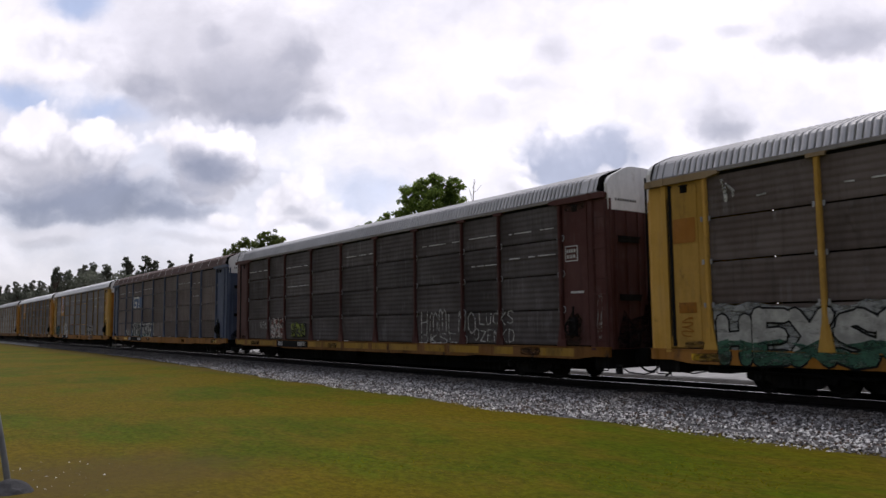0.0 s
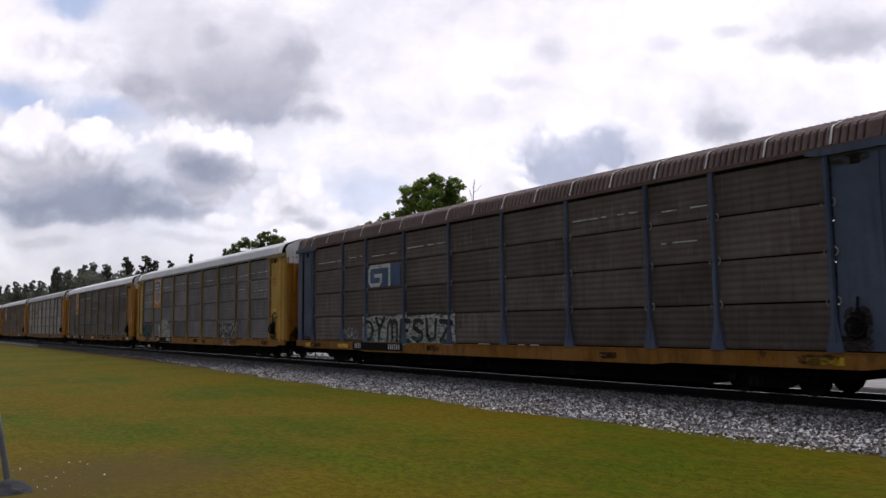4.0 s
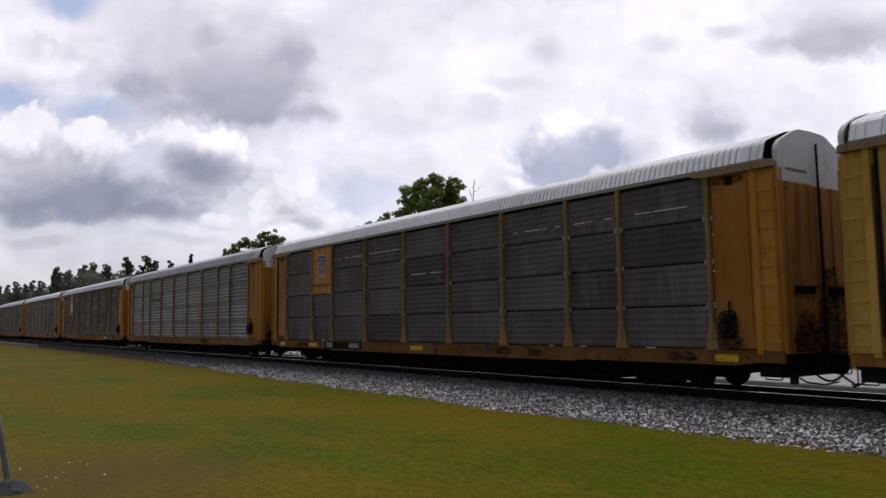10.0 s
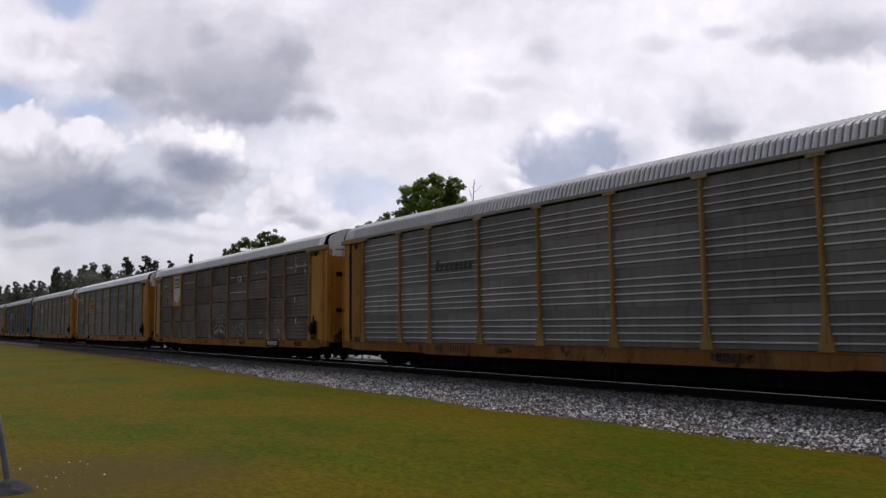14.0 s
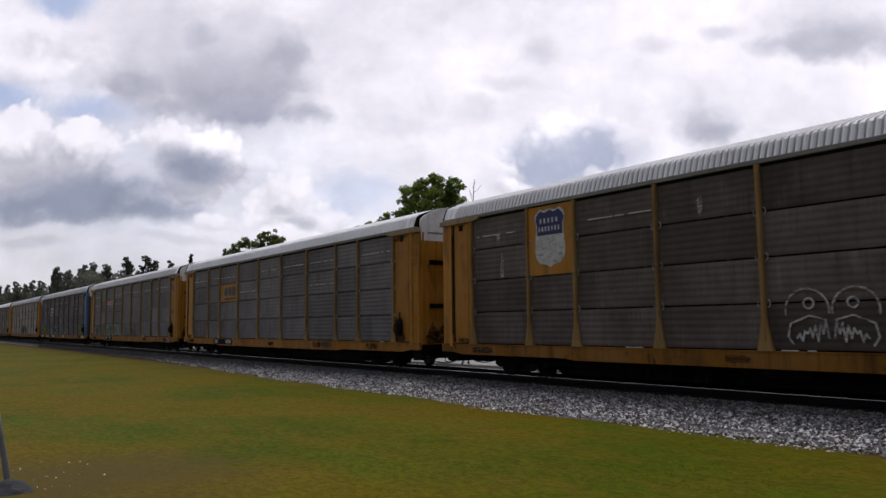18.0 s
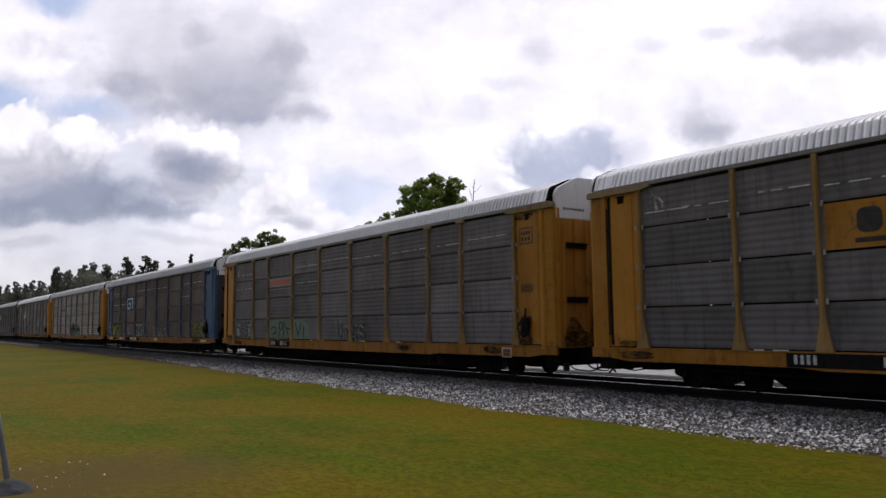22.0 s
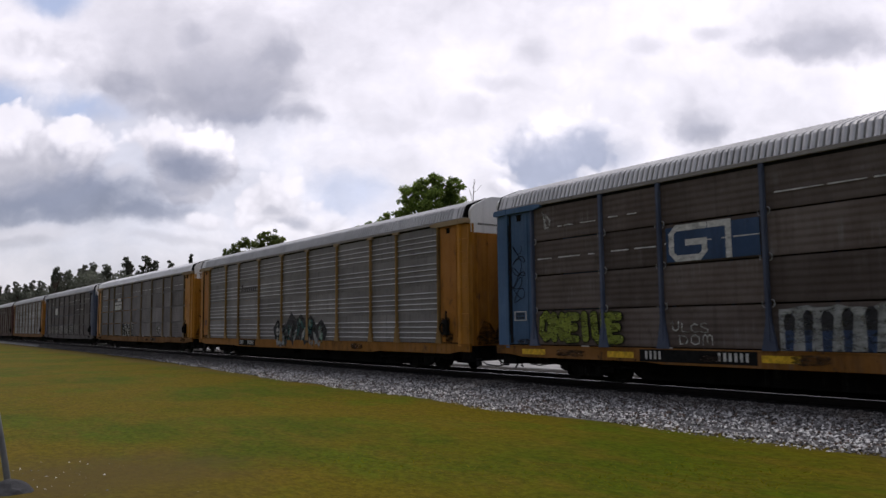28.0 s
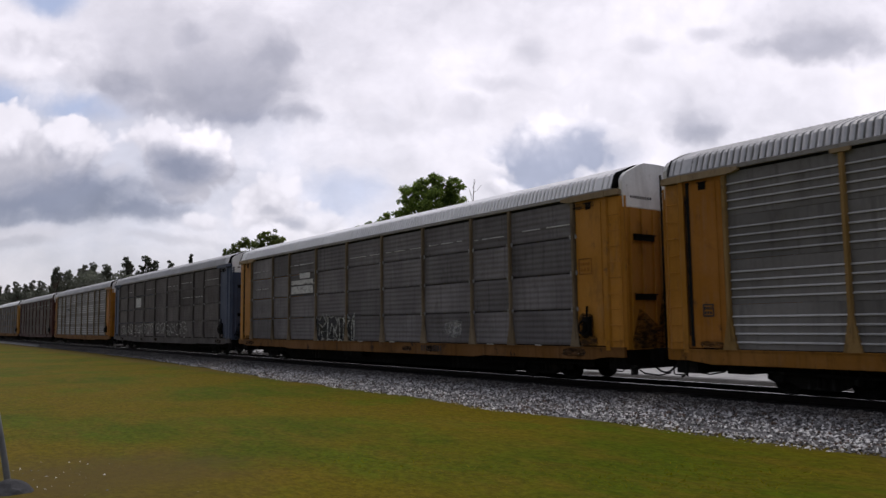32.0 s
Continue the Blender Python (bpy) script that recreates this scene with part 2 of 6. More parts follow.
    cloud(-14.2, 3.7, 3.7, 1.8, pale, light, 0.8, 0.5, 0.2, 1.0)
    cloud(-52.8, 12.2, 11.7, 7.2, mid, light, 1, 0.75, 0.12, 1.2)
    cloud(-45.8, 12.2, 5.3, 4.8, grey, light, 0.9, 0.5, 0.1, 1.0)
    cloud(-56.1, 14.8, 6.2, 4.6, mid, light, 1, 0.7, 0.3, 1.2)
    cloud(-48.2, 13.6, 4.0, 3.0, grey, light, 0.85, 0.5, 0.25, 1.2)
    blob(-53.0, 10.2, 11.5, 3.0, mid, 0.7, 0.2)
    blob(-48.5, 6.9, 17.5, 4.3, dark, 0.92, 0.35)
    blob(-53.9, 6.3, 8.8, 2.2, dark, 0.5, 0.2)
    blob(-37.0, 4.6, 8.1, 2.2, dark, 0.85, 0.3)
    blob(-53.9, 10.4, 5.1, 1.2, grey, 0.4, 0.2)
    cloud(-30.0, 3.6, 4.4, 1.6, pale, light, 0.8, 0.5, 0.2, 1.0)
    blob(-40.3, 9.5, 2.5, 1.6, pale, 0.6, 0.2)
    blob(-53.2, 2.4, 11.0, 1.5, pale, 0.75, 0.3)
    blob(-53.9, 1.4, 6.6, 1.0, grey, 0.5, 0.3)
    blob(-47.3, 4.6, 11.7, 1.2, dark, 0.6, 0.2)
    blob(-53.9, 8.2, 9.5, 1.9, grey, 0.4, 0.1)
    blob(-34.1, 1.2, 8.8, 1.0, mid, 0.5, 0.2)
    cloud(15.9, 13.1, 11.0, 6.3, bluish, white, 1, 0.7, 0, 1.0)
    cloud(20.0, 14.8, 4.6, 4.6, bluish, light, 0.85, 0.4, -0.25, 1.2)
    blob(16.0, 11.6, 7.5, 3.2, bluish, 0.75, 0.3)
    blob(23.5, 12.2, 4.4, 2.6, bluish, 0.6, 0.2)
    blob(11.2, 9.5, 5.5, 2.2, bluish, 0.5, 0.3)
    cloud(7.8, 8.2, 4.4, 2.9, pale, white, 0.8, 0.5, 0.3, 1.0)
    cloud(34.4, 16.6, 6.2, 4.1, grey, pale, 0.8, 0.4, 0, 0.9)
    blob(35.0, 15.5, 3.7, 2.1, grey, 0.5, 0.3)
    cloud(50.5, 28.0, 14.5, 5.8, mid, pale, 0.85, 0.35, -0.05, 0.9)
    blob(50.5, 27.0, 8.0, 2.6, grey, 0.45, 0.2)
    blob(43.0, 26.5, 5.1, 2.2, grey, 0.4, 0.2)
    blob(12.9, 25.8, 3.1, 2.5, pale, 0.8, 0.2)
    blob(7.8, 21.4, 7.0, 1.5, pale, 0.6, 0.2)
    blob(4.8, 18.1, 4.4, 2.5, pale, 0.6, 0.2)
    blob(26.9, 26.1, 3.7, 1.8, pale, 0.6, 0.2)
    blob(36.4, 28.7, 3.7, 1.6, pale, 0.8, 0.3)
    blob(44.5, 19.9, 16.9, 5.1, pale, 0.3, 0.1)
    blob(32.8, 19.2, 2.5, 2.9, pale, 0.6, 0.2)
    # low haze towards the horizon, and an even broken cover away from the view
    low = n.smooth(z, 0.15, 0.02)
    state["col"] = n.mix(n.math("MULTIPLY", low, 0.7), state["col"], (0.45, 0.455, 0.50))
    around = n.noise(n.mapped(way, (1, 1, 2.2)), 2.6, 7, 0.6)
    cover = n.mix(n.smooth(around, 0.38, 0.62), (0.11, 0.12, 0.15), (0.27, 0.27, 0.29))
    near_sun = n.smooth(n.vec("DOT_PRODUCT", way, (-0.12, 0.32, 0.94)), -0.35, 0.95, 0.45, 2.7)
    cover = n.vec("SCALE", cover, scale=near_sun)
    front = n.smooth(n.vec("DOT_PRODUCT", way, AXIS_AHEAD), 0.35, 0.62)
    out = n.mix(front, cover, state["col"])
    out = n.vec("SCALE", out, scale=n.math("ADD", n.math("MULTIPLY_ADD", n.math("SUBTRACT", fine, 0.5), 0.24, 1.02), n.math("MULTIPLY", bulge, -0.13)))
    glow = n.add("ShaderNodeEmission")
    n.link(out, glow.inputs["Color"])
    thin = n.add("ShaderNodeBsdfTransparent")
    thin.inputs["Color"].default_value = (0.4, 0.4, 0.4, 1)
    both = n.add("ShaderNodeAddShader")
    n.link(glow.outputs[0], both.inputs[0])
    n.link(thin.outputs[0], both.inputs[1])
    n.link(both.outputs[0], n.add("ShaderNodeOutputMaterial").inputs["Surface"])
    return mat


def sky_dome():
    v, f = [], []
    rings, sides, radius = 24, 48, 3300.0
    profile = [(radius * math.sin(a), radius * math.cos(a)) for a in (math.pi * (i / rings - 0.5) for i in range(rings + 1))]
    add_lathe(v, f, profile, "z", sides)
    dome = link_mesh("backdrop", mesh_of("sky", v, f, cloud_material(), True))
    return tagged(dome, "broken grey and white cloud with pale blue gaps", "sky", kind="structure")


SKY = sky_dome()

# ---- ground ----


def grass_material(name="mown_grass"):
    mat, n, bsdf = material(name)
    co = n.add("ShaderNodeTexCoord").outputs["Object"]
    big = n.noise(co, 0.16, 5, 0.55)
    mid = n.noise(n.mapped(co, (0.6, 1.6, 1)), 1.0, 7, 0.66)
    fine = n.noise(co, 38, 5, 0.75)
    col = n.mix(n.smooth(big, 0.40, 0.58), (0.074, 0.098, 0.0022), (0.138, 0.108, 0.004))
    lush = n.noise(n.mapped(co, (0.5, 0.9, 1), (7, 3, 0)), 0.62, 6, 0.6)
    col = n.mix(n.smooth(lush, 0.50, 0.64, 0, 0.7), col, (0.086, 0.118, 0.003))
    col = n.mix(n.smooth(mid, 0.42, 0.68, 0, 0.65), col, (0.155, 0.106, 0.010))
    tuft = n.noise(n.mapped(co, (1.0, 1.6, 1)), 7.0, 5, 0.7)
    col = n.vec("SCALE", col, scale=n.smooth(tuft, 0.3, 0.7, 0.68, 1.3))
    flecks = n.noise(n.mapped(co, (1.0, 1.8, 1)), 21.0, 4, 0.7)
    col = n.mix(n.smooth(flecks, 0.56, 0.72, 0, 0.45), col, (0.21, 0.16, 0.03))
    # worn earth about the post
    sep = n.add("ShaderNodeVectorMath", operation="DISTANCE")
    n.put(sep.inputs[0], n.vec("ADD", co, n.vec("SCALE", n.vec("SUBTRACT", n.noise(co, 1.3, 4, 0.6, colour=True), (0.5, 0.5, 0.5)), scale=3.0)))
    n.put(sep.inputs[1], (-12.2, 2.3, GRASS_Z))
    worn = n.smooth(sep.outputs["Value"], 3.6, 0.6, 0, 0.7)
    col = n.mix(worn, col, (0.108, 0.074, 0.026))
    track_side = n.add("ShaderNodeSeparateXYZ")
    n.put(track_side.inputs[0], n.vec("ADD", co, n.vec("SCALE", n.vec("SUBTRACT", n.noise(co, 0.9, 4, 0.65, colour=True), (0.5, 0.5, 0.5)), scale=2.2)))
    col = n.mix(n.smooth(track_side.outputs[1], 12.0, 13.3, 0, 0.7), col, (0.125, 0.088, 0.024))
    shade = n.vec("SCALE", col, scale=n.math("MULTIPLY_ADD", fine, 0.5, 0.7))
    n.link(shade, bsdf.inputs["Base Color"])
    bsdf.inputs["Roughness"].default_value = 0.85
    bsdf.inputs["Specular IOR Level"].default_value = 0.04
    bumped(n, bsdf, fine, 0.22, 0.02)
    return mat


def ballast_material(name="ballast_bed", loose=False):
    mat, n, bsdf = material(name)
    co = n.add("ShaderNodeTexCoord").outputs["Object"]
    if loose:
        chance = n.add("ShaderNodeNewGeometry").outputs["Random Per Island"]
        ramp = n.mix(n.smooth(chance, 0.0, 1.0), (0.05, 0.047, 0.044), (0.50, 0.48, 0.46))
        ramp = n.mix(n.math("GREATER_THAN", chance, 0.64), ramp, (0.84, 0.82, 0.79))
        ramp = n.mix(n.math("LESS_THAN", chance, 0.10), ramp, (0.16, 0.11, 0.08))
        grain = n.noise(co, 60, 4, 0.6)
        col = n.vec("SCALE", ramp, scale=n.math("MULTIPLY_ADD", grain, 0.6, 0.7))
        # darker stones towards the sleepers, and broad drifts of dirt
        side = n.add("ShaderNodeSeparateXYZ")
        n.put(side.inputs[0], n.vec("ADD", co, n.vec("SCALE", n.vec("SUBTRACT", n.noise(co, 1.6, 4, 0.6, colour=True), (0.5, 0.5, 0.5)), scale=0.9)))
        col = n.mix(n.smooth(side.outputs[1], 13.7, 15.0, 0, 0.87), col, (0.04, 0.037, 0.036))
        col = n.mix(n.smooth(n.noise(co, 0.7, 5, 0.65), 0.50, 0.72, 0, 0.5), col, (0.14, 0.118, 0.098))
        n.link(col, bsdf.inputs["Base Color"])
        bumped(n, bsdf, grain, 0.4, 0.01)
    else:
        cells = n.add("ShaderNodeTexVoronoi")
        n.put(cells.inputs["Vector"], co)
        cells.inputs["Scale"].default_value = 26
        tone = n.add("ShaderNodeSeparateColor")
        n.link(cells.outputs["Color"], tone.inputs[0])
        col = n.mix(tone.outputs[0], (0.10, 0.098, 0.098), (0.42, 0.41, 0.405))
        big = n.noise(co, 0.8, 5, 0.6)
        col = n.vec("SCALE", col, scale=n.math("MULTIPLY_ADD", big, 0.5, 0.7))
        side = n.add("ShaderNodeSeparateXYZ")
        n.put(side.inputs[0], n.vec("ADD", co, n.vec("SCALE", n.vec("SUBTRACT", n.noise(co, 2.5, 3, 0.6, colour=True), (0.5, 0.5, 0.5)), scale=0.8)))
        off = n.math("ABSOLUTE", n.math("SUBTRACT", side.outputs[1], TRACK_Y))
        # staining and the train's shade by the rails, both painted into the colour
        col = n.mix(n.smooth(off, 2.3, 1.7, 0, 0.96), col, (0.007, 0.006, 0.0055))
        # shade beyond the rails, painted in as near-black brown
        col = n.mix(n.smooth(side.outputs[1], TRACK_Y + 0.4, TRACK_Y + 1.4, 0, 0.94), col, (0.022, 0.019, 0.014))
        n.link(col, bsdf.inputs["Base Color"])
        bumped(n, bsdf, cells.outputs["Distance"], 1.0, 0.05)
    bsdf.inputs["Roughness"].default_value = 0.9
    bsdf.inputs["Specular IOR Level"].default_value = 0.12
    return mat


GRASS = grass_material()
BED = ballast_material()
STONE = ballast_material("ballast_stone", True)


def ground():
    """One sheet to the horizon: fine near the camera, coarse beyond."""
    xs = [-4300, -1500, -600, -300] + [-200 + 4 * i for i in range(36)] + [-56 + 1.5 * i for i in range(52)] + [30, 60, 200, 700, 1800, 4300]
    ys = [-4300, -1500, -500, -100, -30] + [-10 + 1.0 * i for i in range(44)] + [36, 40, 50, 70, 120, 300, 900, 2000, 4300]
    v, f = [], []
    for y in ys:
        for x in xs:
            near = max(0.0, 1 - abs(x + 12) / 80)
            z = GRASS_Z + near * 0.05 * (noise.noise(Vector((x * 0.16, y * 0.16, 0))) + 0.5 * noise.noise(Vector((x * 0.5, y * 0.5, 3))))
            v.append((x, y, z))
    w = len(xs)
    for j in range(len(ys) - 1):
        for i in range(w - 1):
            f.append((j * w + i, j * w + i + 1, (j + 1) * w + i + 1, (j + 1) * w + i))
    g = link_mesh("ground", mesh_of("ground", v, f, GRASS, True))
    return tagged(g, "mown grass, olive green with dry brown patches", "grass", kind="structure")


ground()


def ballast():
    """The bank of crushed stone under the track."""
    section = [(11.9, -0.62), (12.5, -0.50), (13.3, -0.40), (14.4, -0.25), (15.2, -0.19), (15.9, -0.18), (18.6, -0.18), (19.3, -0.22), (20.6, -0.40), (24.4, -0.45), (25.0, -0.62)]
    xs = [-900, -500, -300, -200] + [-150 + 3 * i for i in range(34)] + [-48 + 0.5 * i for i in range(120)] + [14, 25, 60, 200, 500]
    v, f = [], []
    m = len(section)
    for x in xs:
        draw = float(np.interp(x, [-75, -55, -37, -28, -20, -10], [2.8, 2.5, 1.35, 0.65, 0.5, 0.4]))
        for y, z in section:
            if y < 15.5:
                y = 15.5 - (15.5 - y) * (1 - draw / 3.6)
            edge = y < 13.0 or y > 24.8
            wob = 0.35 * noise.noise(Vector((x * 0.35, y, 0))) if edge else 0.0
            v.append((x, y + wob, z + 0.03 * noise.noise(Vector((x * 1.7, y * 1.7, 5)))))
    for i in range(len(xs) - 1):
        for j in range(m - 1):
            f.append((i * m + j, i * m + j + 1, (i + 1) * m + j + 1, (i + 1) * m + j))
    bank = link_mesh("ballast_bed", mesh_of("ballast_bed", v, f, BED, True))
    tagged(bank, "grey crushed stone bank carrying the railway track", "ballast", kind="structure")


ballast()


def scattered(name, mat, places, low, high, flat=0.7, seed=1):
    """Many small angular stones in one mesh, at rows of x, y, z."""
    rng = np.random.default_rng(seed)
    base = np.array([(1, 0, 0), (-1, 0, 0), (0, 1, 0), (0, -1, 0), (0, 0, 1), (0, 0, -1)], float)
    tri = np.array([(0, 2, 4), (2, 1, 4), (1, 3, 4), (3, 0, 4), (2, 0, 5), (1, 2, 5), (3, 1, 5), (0, 3, 5)])
    c = len(places)
    size = rng.uniform(low, high, (c, 1, 1)) * np.where(rng.random((c, 1, 1)) < 0.12, 1.5, 1.0)
    pts = base[None] * rng.uniform(0.55, 1.25, (c, 6, 1)) + rng.uniform(-0.35, 0.35, (c, 6, 3))
    ang = rng.uniform(0, 2 * math.pi, c)
    ca, sa = np.cos(ang)[:, None], np.sin(ang)[:, None]
    x = pts[:, :, 0] * ca - pts[:, :, 1] * sa
    y = pts[:, :, 0] * sa + pts[:, :, 1] * ca
    pts = np.stack([x, y, pts[:, :, 2] * flat], -1) * size + np.asarray(places)[:, None, :]
    faces = (tri[None] + 6 * np.arange(c)[:, None, None]).reshape(-1, 3)
    mesh = bpy.data.meshes.new(name)
    mesh.from_pydata(pts.reshape(-1, 3).tolist(), [], faces.tolist())
    mesh.materials.append(mat)
    return link_mesh(name, mesh)


def ballast_stones():
    rng = np.random.default_rng(5)
    ys = np.array([11.9, 12.5, 13.3, 14.4, 15.2, 15.9, 18.6, 19.3, 20.6])
    zs = np.array([-0.56, -0.48, -0.39, -0.24, -0.18, -0.17, -0.17, -0.21, -0.41])
    c = 74000
    x = 6 - 110 * rng.random(c) ** 1.7
    y = 12.15 + 3.5 * rng.random(c) ** 1.05
    y += 0.3 * np.sin(x * 0.9) * (y < 13)
    draw = np.interp(x, [-75, -55, -37, -28, -20, -10], [2.8, 2.5, 1.35, 0.65, 0.5, 0.4])
    zz = np.interp(y, ys, zs)
    y = np.where(y < 15.5, 15.5 - (15.5 - y) * (1 - draw / 3.6), y)
    places = np.stack([x, y, zz + rng.uniform(-0.01, 0.03, c)], -1)
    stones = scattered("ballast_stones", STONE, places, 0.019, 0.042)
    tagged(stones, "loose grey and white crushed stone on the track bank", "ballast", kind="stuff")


ballast_stones()
# rail sides and sleepers: near black, deepened for the shade under the train
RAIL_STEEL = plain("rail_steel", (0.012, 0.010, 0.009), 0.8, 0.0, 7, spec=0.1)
RAIL_HEAD = plain("rail_head", (0.55, 0.54, 0.53), 0.22, 1.0, 20, 0.12)
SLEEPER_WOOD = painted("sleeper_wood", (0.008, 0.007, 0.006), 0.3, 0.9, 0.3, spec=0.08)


def track():
    bed = new("railway_track")
    tagged(bed, "steel rails spiked to dark wooden sleepers", "railway track", kind="structure")
    outline = [(-0.07, -0.172), (0.07, -0.172), (0.07, -0.16), (0.012, -0.14), (0.01, -0.05), (0.036, -0.035), (0.036, -0.006), (-0.036, -0.006), (-0.036, -0.035), (-0.01, -0.05), (-0.012, -0.14), (-0.07, -0.16)]
    for side in (-1, 1):
        v, f = [], []
        y = TRACK_Y + side * 0.755
        add_prism(v, f, [(y + a, b) for a, b in outline], -900, 400, "x")
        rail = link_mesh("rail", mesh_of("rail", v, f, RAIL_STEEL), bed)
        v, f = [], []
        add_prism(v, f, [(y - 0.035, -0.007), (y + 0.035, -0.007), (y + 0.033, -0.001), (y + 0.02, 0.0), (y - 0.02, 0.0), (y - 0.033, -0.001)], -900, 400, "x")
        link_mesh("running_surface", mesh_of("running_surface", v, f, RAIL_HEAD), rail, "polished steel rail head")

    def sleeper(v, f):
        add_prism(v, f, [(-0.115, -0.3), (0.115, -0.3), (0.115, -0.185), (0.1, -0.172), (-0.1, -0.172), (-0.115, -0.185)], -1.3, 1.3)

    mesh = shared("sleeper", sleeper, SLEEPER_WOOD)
    for i in range(110):
        link_mesh("sleeper", mesh, bed, m=pose(6 - 0.53 * i, TRACK_Y + random.uniform(-0.04, 0.04), 0, 0, 0, random.uniform(-1, 1)))


track()

# ---- the train ----
PANEL_GREY = painted("panel_grey", (0.133, 0.123, 0.125), 0.3, 0.65, 0.35, 0.1, (0.045, 0.038, 0.034), 0.75, vary=0.24, wash=0.5)
PANEL_DARK = painted("panel_dark", (0.083, 0.072, 0.070), 0.3, 0.68, 0.35, 0.1, (0.036, 0.03, 0.026), 0.75, vary=0.24, wash=0.5)
PANEL_BROWN = painted("panel_brown", (0.087, 0.067, 0.058), 0.24, 0.7, 0.35, 0.05, (0.04, 0.03, 0.024), vary=0.24, wash=0.5)
PANEL_SILVER = painted("panel_silver", (0.155, 0.147, 0.142), 0.22, 0.55, 0.3, 0.2, (0.075, 0.062, 0.052), 0.7)
YELLOW = painted("trailer_yellow", (0.385, 0.165, 0.012), 0.5, 0.55, 0.25, 0.0, (0.09, 0.05, 0.025), 0.4)
YELLOW_PALE = painted("faded_yellow", (0.47, 0.27, 0.045), 0.30, 0.6, 0.3, 0.0, (0.10, 0.06, 0.03), 0.35)
ORANGE = painted("old_orange_yellow", (0.32, 0.125, 0.009), 0.55, 0.6, 0.25, 0.0, (0.07, 0.035, 0.02), 0.5)
POST_YELLOW = painted("dirty_post_yellow", (0.25, 0.15, 0.048), 0.4, 0.65, 0.3, 0.0, (0.07, 0.05, 0.035), 0.5)
SILL_YELLOW = painted("dirty_sill_yellow", (0.27, 0.115, 0.013), 0.65, 0.75, 0.25, 0.0, (0.03, 0.02, 0.013), 0.85)
OXIDE = painted("oxide_red", (0.066, 0.021, 0.017), 0.25, 0.65, 0.2, 0.0, (0.03, 0.018, 0.014), 0.5)
BLUE_GREY = painted("faded_blue_grey", (0.062, 0.08, 0.13), 0.25, 0.6, 0.35, 0.0, (0.05, 0.045, 0.045), 0.5)
BLUE = painted("rack_blue", (0.046, 0.105, 0.20), 0.2, 0.55, 0.3, 0.0, (0.04, 0.045, 0.05), 0.5)
WHITE = painted("gable_white", (0.68, 0.67, 0.65), 0.26, 0.6, 0.15, 0.0, (0.30, 0.25, 0.20), 0.3)
ROOF_WHITE = painted("roof_white", (0.68, 0.68, 0.68), 0.05, 0.4, 0.2, 0.3, (0.25, 0.23, 0.21), 0.3)
# paler than the sheets: the gleam along the ridges, put into the colour
CREST_GLEAM = painted("crest_gleam", (0.37, 0.365, 0.36), 0.12, 0.5, 0.3, 0.1, (0.18, 0.16, 0.14), 0.3)
EAVE_GREY = painted("eave_grey", (0.27, 0.255, 0.25), 0.3, 0.6, 0.3, 0.0, (0.08, 0.07, 0.06))
SILL_DIRT = painted("grimy_sill", (0.18, 0.078, 0.014), 0.9, 0.8, 0.3, 0.0, (0.03, 0.02, 0.014), 0.8)
POST_DIRT = painted("grimy_post", (0.16, 0.118, 0.07), 0.5, 0.7, 0.3, 0.0, (0.06, 0.045, 0.035), 0.5)
HEADER_TAN = painted("faded_header", (0.28, 0.20, 0.11), 0.4, 0.65, 0.3, 0.0, (0.09, 0.06, 0.04))
PANEL_SOOT = painted("panel_soot", (0.052, 0.044, 0.042), 0.3, 0.7, 0.35, 0.05, (0.03, 0.024, 0.02), vary=0.24, wash=0.5)
ROOF_GREY = painted("roof_galvanised", (0.40, 0.40, 0.40), 0.1, 0.42, 0.3, 0.45, (0.2, 0.17, 0.15), 0.4)
ROOF_BROWN = painted("roof_rust_brown", (0.13, 0.085, 0.075), 0.25, 0.6, 0.3, 0.1, (0.05, 0.03, 0.025), 0.4)
# iron and wheels: near black, with the under-car shade put into the colour
IRON = painted("near_black_iron", (0.006, 0.0055, 0.005), 0.3, 0.9, 0.1, spec=0.06)
BLACK = plain("stencil_black", (0.012, 0.012, 0.012), 0.85, spec=0.06)
TREAD = plain("near_black_wheel", (0.012, 0.011, 0.010), 0.8, spec=0.1)
CLIP = painted("galvanised_clip", (0.30, 0.30, 0.30), 0.3, 0.5, 0.3, 0.3)
RUBBER = plain("hose_rubber", (0.02, 0.02, 0.021), 0.7)
INK_WHITE = plain("stencil_white", (0.50, 0.50, 0.48), 0.6, vary=0.2, worn=0.25)
INK_DARK = plain("dark_lettering", (0.035, 0.03, 0.028), 0.6)
INK_RED = plain("orange_red_paint", (0.50, 0.10, 0.05), 0.55)
INK_BLUE = plain("shield_blue", (0.028, 0.030, 0.125), 0.5)
INK_CRIMSON = plain("stripe_crimson", (0.15, 0.025, 0.04), 0.5)
SPRAY_WHITE = plain("spray_white", (0.42, 0.42, 0.39), 0.75, vary=0.35, scale=3, worn=0.5)
SPRAY_GREEN = plain("spray_green", (0.035, 0.095, 0.06), 0.75, vary=0.4, scale=3, worn=0.5)
SPRAY_TEAL = plain("spray_teal", (0.022, 0.085, 0.082), 0.75, vary=0.4, scale=3, worn=0.5)
SPRAY_LIME = plain("spray_lime", (0.20, 0.24, 0.035), 0.75, vary=0.3, scale=3, worn=0.5)
SPRAY_BLACK = plain("spray_black", (0.022, 0.022, 0.024), 0.75, worn=0.3)
SPRAY_RED = plain("spray_red", (0.16, 0.045, 0.035), 0.75, vary=0.3, scale=3, worn=0.5)
